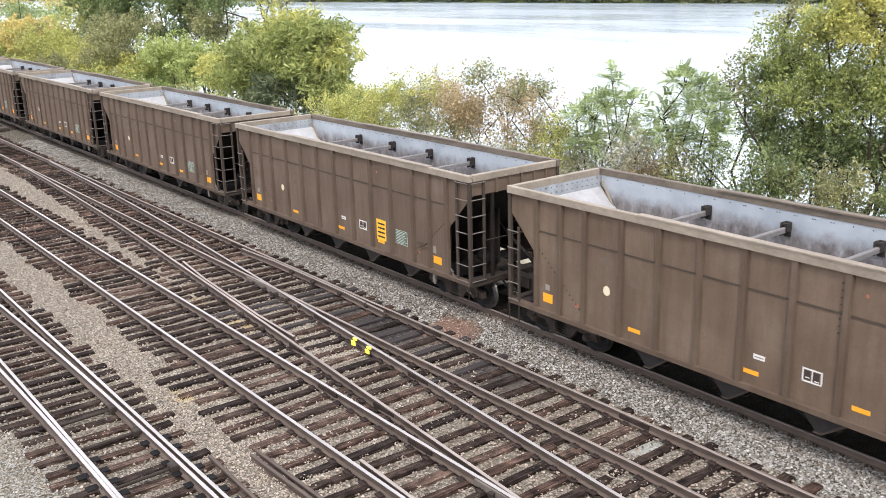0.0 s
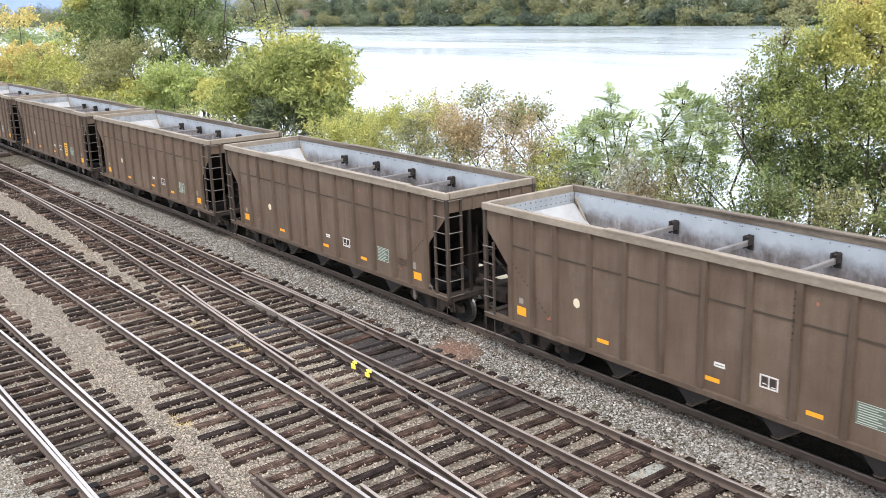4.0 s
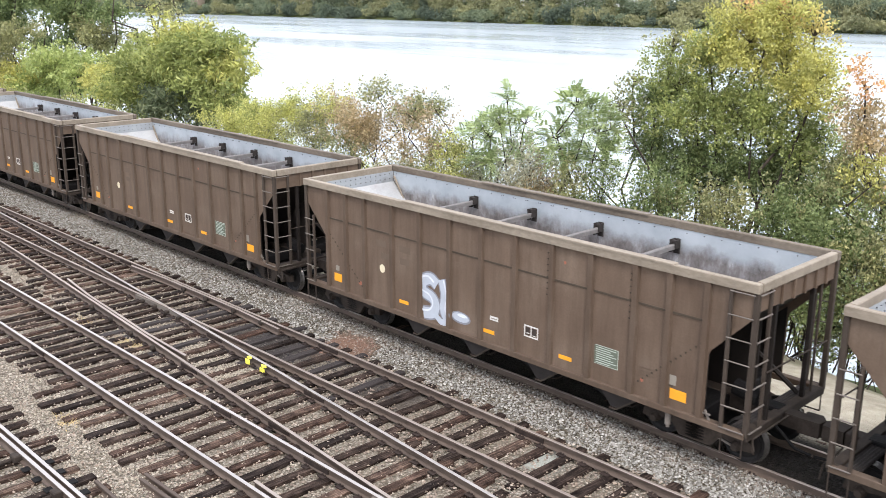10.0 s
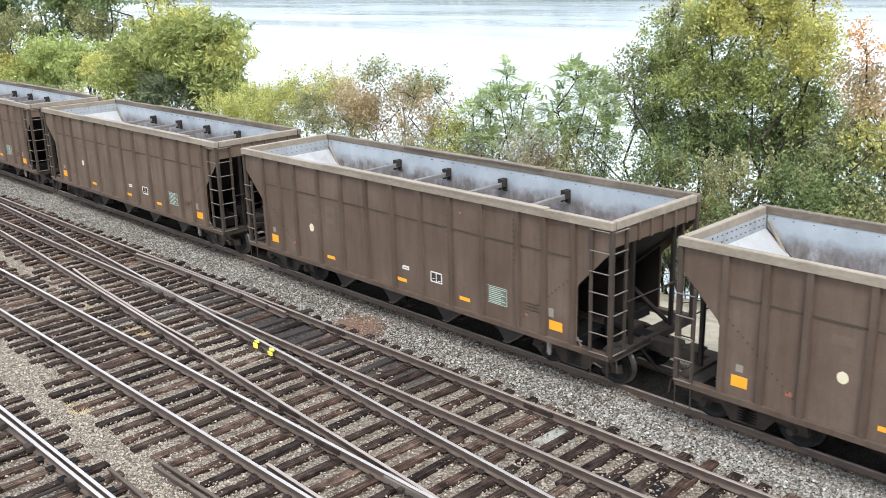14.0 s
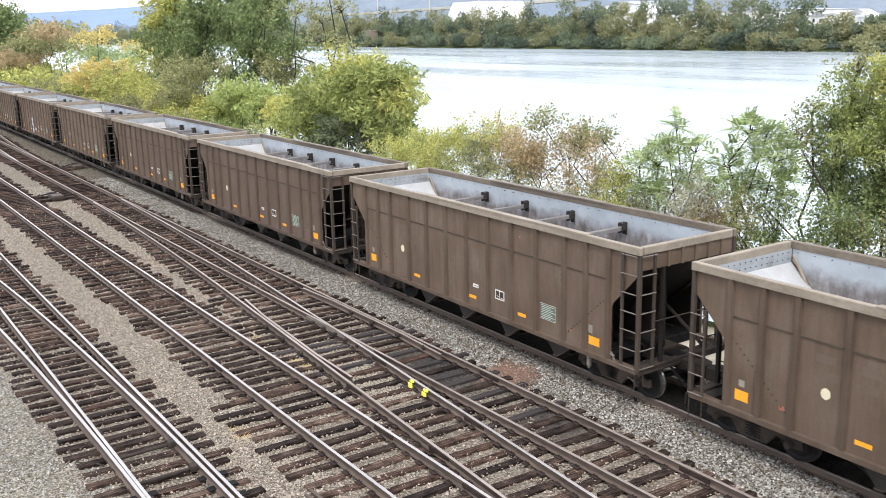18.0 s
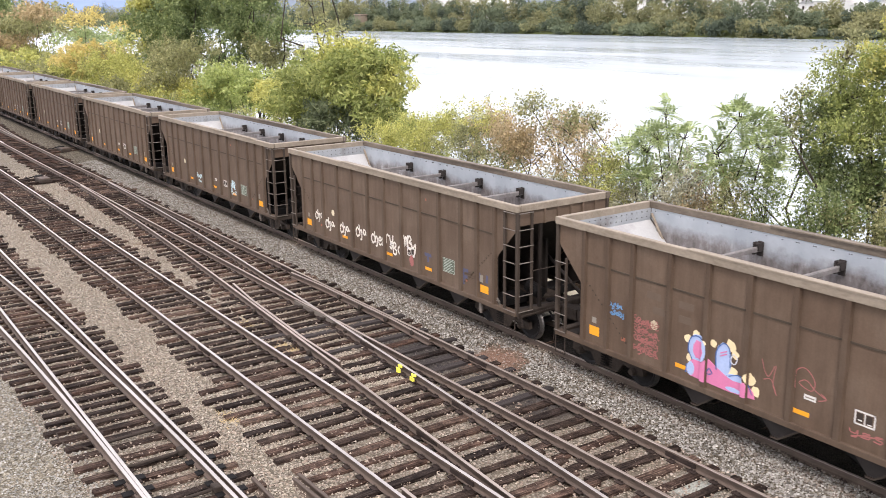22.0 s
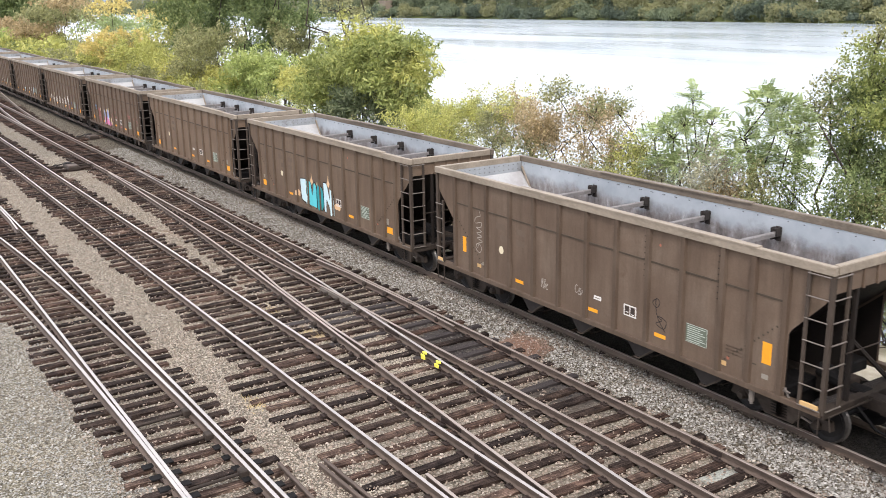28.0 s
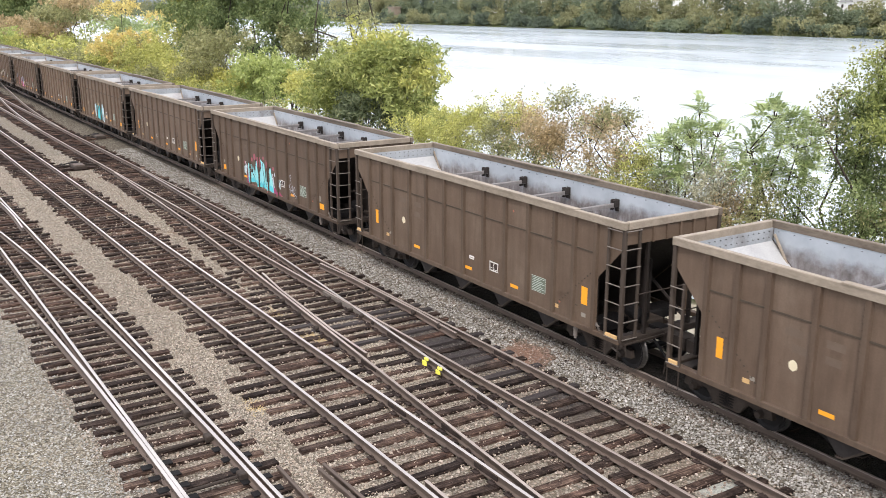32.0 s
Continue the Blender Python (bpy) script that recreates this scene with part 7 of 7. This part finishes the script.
# switch rods and slide plates of the yard turnout
for y in (18.9, 17.5, 15.6):
    part("switch_rod", Shell().tube((D_MID - HALF, y, -0.12), (D_MID + HALF - 0.1, y + 0.05, -0.12), 0.035), IRON, track_d, "dark switch rod")
    part("rod_clamp", Shell().slab(D_MID + HALF - 0.32, D_MID + HALF - 0.12, y - 0.08, y + 0.14, -0.16, -0.03, 0.02), IRON, track_d)
for i in range(12):
    y = 11.2 + i * 0.53
    for s in (-1, 1):
        part("slide_plate", Shell().slab(-0.3, 0.3, -0.1, 0.1, -0.172, -0.145, 0.01), BLACKISH, track_d, "greased black slide plate", pose(D_MID + s * HALF - 0.02, y, 0))


def tufts(name, spots, mat, label, category, seed, n=90, reach=0.35, tall=0.16):
    """Dry stalks lying and standing round a few places, as stuff."""
    rng = np.random.default_rng(seed)
    sh = Shell()
    for x, y in spots:
        for _ in range(n):
            p = Vector((x + rng.normal() * reach * 0.5, y + rng.normal() * reach, ground_height(x)))
            d = Vector((rng.normal() * 0.9, rng.normal() * 0.9, rng.uniform(0.3, 1.2))).normalized() * tall * rng.uniform(0.5, 1.4)
            w = d.orthogonal().normalized() * 0.008
            sh.add([p - w, p + w, p + d], [(0, 1, 2)])
    tagged(part(name, sh, mat), label, category, kind="stuff")


STRAW = surface("dry_straw", (0.4, 0.3, 0.14), (0.6, 0.48, 0.26), 4, rough=0.9, own=False)
DEADWEED = surface("dead_weed", (0.035, 0.025, 0.02), (0.09, 0.065, 0.05), 4, rough=0.9, own=False)
tufts("dry_grass", [(10.12, 24.8), (10.08, 22.35), (10.2, 21.9), (7.06, 18.8)], STRAW, "patches of dry yellow straw on ballast", "grass", 8, 150, 0.24, 0.12)
tufts("dead_weeds", [(11.05, 12.8), (11.1, 12.2), (10.98, 11.2), (11.0, 10.7), (10.95, 10.1)], DEADWEED, "tangled dark dead weeds along a rail", "weeds", 9, 110, 0.2, 0.14)
for x, y, r in ((12.35, 8.6, 0.28), (12.68, 7.85, 0.22)):
    tp = tagged(part("rubber_mat", Shell().prism(oval(0, 0, r, r * 1.3, 12, 0.2, int(y * 10)), "z", 0, 0.03), BLACKISH, m=pose(x, y, -0.24)), "crumpled dark rubber mat between the rails", "mat")
stick = Shell()
for p, q in zip([(3.7, 20.2, -0.2), (3.66, 19.8, -0.17), (3.72, 19.4, -0.2), (4.0, 19.1, -0.19)], [(3.66, 19.8, -0.17), (3.72, 19.4, -0.2), (4.0, 19.1, -0.19), (4.1, 18.95, -0.2)]):
    stick.tube(p, q, 0.018, n=6)
tagged(part("stick", stick, BARK), "thin bent dry branch on the gravel", "stick")


# ---- ballast stones ----
def stones(name, n, box, near, size, cols, label, seed, skip=None, lift=0.0):
    """Loose stones strewn over the ballast, thinning out with distance."""
    rng = np.random.default_rng(seed)
    x0, x1, y0, y1 = box
    x = rng.uniform(x0, x1, n)
    y = y0 + (y1 - y0) * rng.random(n) ** near
    z = np.array([ground_height(a) + 0.035 * noise.noise((a * 0.9, b * 0.9, 0)) + 0.02 * noise.noise((a * 3.1, b * 3.1, 4)) for a, b in zip(x, y)])
    r = rng.uniform(0.5, 1.0, n) * size
    if skip:
        r *= np.where([skip(a, b) for a, b in zip(x, y)], 0.02, 1.0)
    shape = np.array([(1, 0, 0), (-1, 0, 0), (0, 1, 0), (0, -1, 0), (0, 0, 0.8), (0, 0, -0.8)], float)
    v = shape[None] * r[:, None, None] * rng.uniform(0.6, 1.35, (n, 6, 1))
    a = rng.uniform(0, 2 * np.pi, n)
    c, s = np.cos(a), np.sin(a)
    tilt = rng.uniform(-0.7, 0.7, n)
    vy = v[:, :, 1] * np.cos(tilt)[:, None] - v[:, :, 2] * np.sin(tilt)[:, None]
    vz = v[:, :, 1] * np.sin(tilt)[:, None] + v[:, :, 2] * np.cos(tilt)[:, None]
    vx = v[:, :, 0] * c[:, None] - vy * s[:, None]
    vy = v[:, :, 0] * s[:, None] + vy * c[:, None]
    co = np.stack([vx + x[:, None], vy + y[:, None], vz + (z + r * 0.35 + rng.random(n) * lift)[:, None]], 2).reshape(-1, 3)
    tri = np.array([(0, 2, 4), (2, 1, 4), (1, 3, 4), (3, 0, 4)])
    idx = (tri[None] + 6 * np.arange(n)[:, None, None]).reshape(-1)
    me = bpy.data.meshes.new(name)
    me.vertices.add(6 * n)
    me.vertices.foreach_set("co", co.ravel())
    me.loops.add(len(idx))
    me.loops.foreach_set("vertex_index", idx)
    me.polygons.add(4 * n)
    me.polygons.foreach_set("loop_start", np.arange(0, 12 * n, 3))
    me.polygons.foreach_set("loop_total", np.full(4 * n, 3))
    me.update()
    m, nt, b = base(name + "_stone", 0.9)
    geo = nt.nodes.new("ShaderNodeNewGeometry")
    nt.links.new(ramp(nt, geo.outputs["Random Per Island"], [(i / (len(cols) - 1), k) for i, k in enumerate(cols)]), b.inputs["Base Color"])
    me.materials.append(m)
    tagged(new(name, me), label, "gravel", kind="stuff")


def oily(x, y):
    w = 0.5 * noise.noise((x * 1.7, y * 1.7, 2))
    return math.hypot((x - 13.1) / 0.9, (y - 19.6) / 3.4) + w < 1 or math.hypot((x - 13.2) / 0.6, (y - 14.6) / 1.6) + w < 0.9


def rusty(x, y):
    return math.hypot(x - 14.1, (y - 18.0) / 1.2) + 0.5 * noise.noise((x * 2.1, y * 2.1, 5)) < 0.75


GREY = [(0.07, 0.064, 0.055), (0.16, 0.152, 0.134), (0.25, 0.242, 0.214), (0.34, 0.332, 0.3), (0.125, 0.114, 0.098), (0.48, 0.472, 0.437)]
TAN = [(0.11, 0.094, 0.073), (0.29, 0.25, 0.19), (0.39, 0.345, 0.27), (0.21, 0.185, 0.148), (0.49, 0.45, 0.37)]
BROWN = [(0.06, 0.045, 0.036), (0.215, 0.165, 0.126), (0.335, 0.272, 0.212), (0.158, 0.12, 0.094), (0.47, 0.41, 0.34)]
YARD = [(0.1, 0.098, 0.087), (0.2, 0.196, 0.175), (0.32, 0.317, 0.285), (0.26, 0.25, 0.217), (0.15, 0.147, 0.131), (0.44, 0.432, 0.395)]
stones("grey_ballast", 30000, (13.95, 15.3, 4, 60), 1.9, 0.038, GREY, "coarse pale grey ballast beside the main track", 1, rusty)
stones("rusty_shoulder_ballast", 10000, (14.7, 15.5, 4, 50), 1.7, 0.034, [(0.05, 0.038, 0.03), (0.13, 0.1, 0.078), (0.2, 0.165, 0.13), (0.09, 0.07, 0.055), (0.28, 0.25, 0.21)], "brown stained ballast against the main rail", 10)
stones("yard_gravel", 21000, (0.2, 4.0, 14, 48), 1.7, 0.033, YARD, "fine grey gravel beside the yard track", 2)
stones("tan_gravel", 18000, (6.2, 7.75, 10, 70), 1.9, 0.032, TAN, "tan gravel between two tracks", 3)
stones("middle_gravel", 12000, (10.0, 11.6, 18, 60), 1.6, 0.032, TAN, "brown gravel between two tracks", 4)
stones("track_ballast", 54000, (3.4, 14.0, 6, 55), 1.8, 0.034, BROWN, "dark stained ballast between the ties", 5, oily, 0.05)
stones("oily_ballast", 2600, (11.9, 13.9, 14.5, 24.5), 1.0, 0.036, [(0.015, 0.014, 0.015), (0.04, 0.036, 0.035), (0.07, 0.06, 0.055), (0.025, 0.022, 0.022), (0.12, 0.105, 0.09)], "oil-blackened ballast between the rails", 6, lambda x, y: not oily(x, y))
stones("rusty_ballast", 900, (13.1, 15.1, 16.6, 19.6), 1.0, 0.036, [(0.14, 0.085, 0.062), (0.25, 0.155, 0.115), (0.12, 0.1, 0.085), (0.36, 0.29, 0.24), (0.2, 0.1, 0.07)], "rust-red stained ballast", 7, lambda x, y: not rusty(x, y))


# ---- ties, last ----
lay_ties(track_c, 6.5, 20.5, lambda y: (7.05, 11.75), 0.53, 11)
lay_ties(track_c, 20.5, 100, lambda y: (C_MID - 1.35, C_MID + 1.3), 0.53, 12, 85)
lay_ties(track_b, 5.0, 21, lambda y: (11.55, B_MID + 1.3), 0.53, 13)
lay_ties(track_b, 21, 58, lambda y: (B_MID - HALF - cross_off(y) - 0.6, B_MID + 1.3), 0.53, 14)
lay_ties(track_b, 58, 118, lambda y: (B_MID - 1.35, B_MID + 1.3 + far_off(y)), 0.53, 15, 90)
lay_ties(track_t, -12, 150, lambda y: (train_x(y) - 1.35, train_x(y) + 1.35), 0.53, 16, 60)
lay_ties(track_d, 8, 47, lambda y: (D_MID - 1.35 - yard_off(y, 0.1), D_MID + 1.3), 0.53, 17)
lay_ties(track_d, 47, 90, lambda y: (D_MID - 1.35 - yard_off(y, 0.1), D_MID + 1.3), 0.55, 18)

motions()
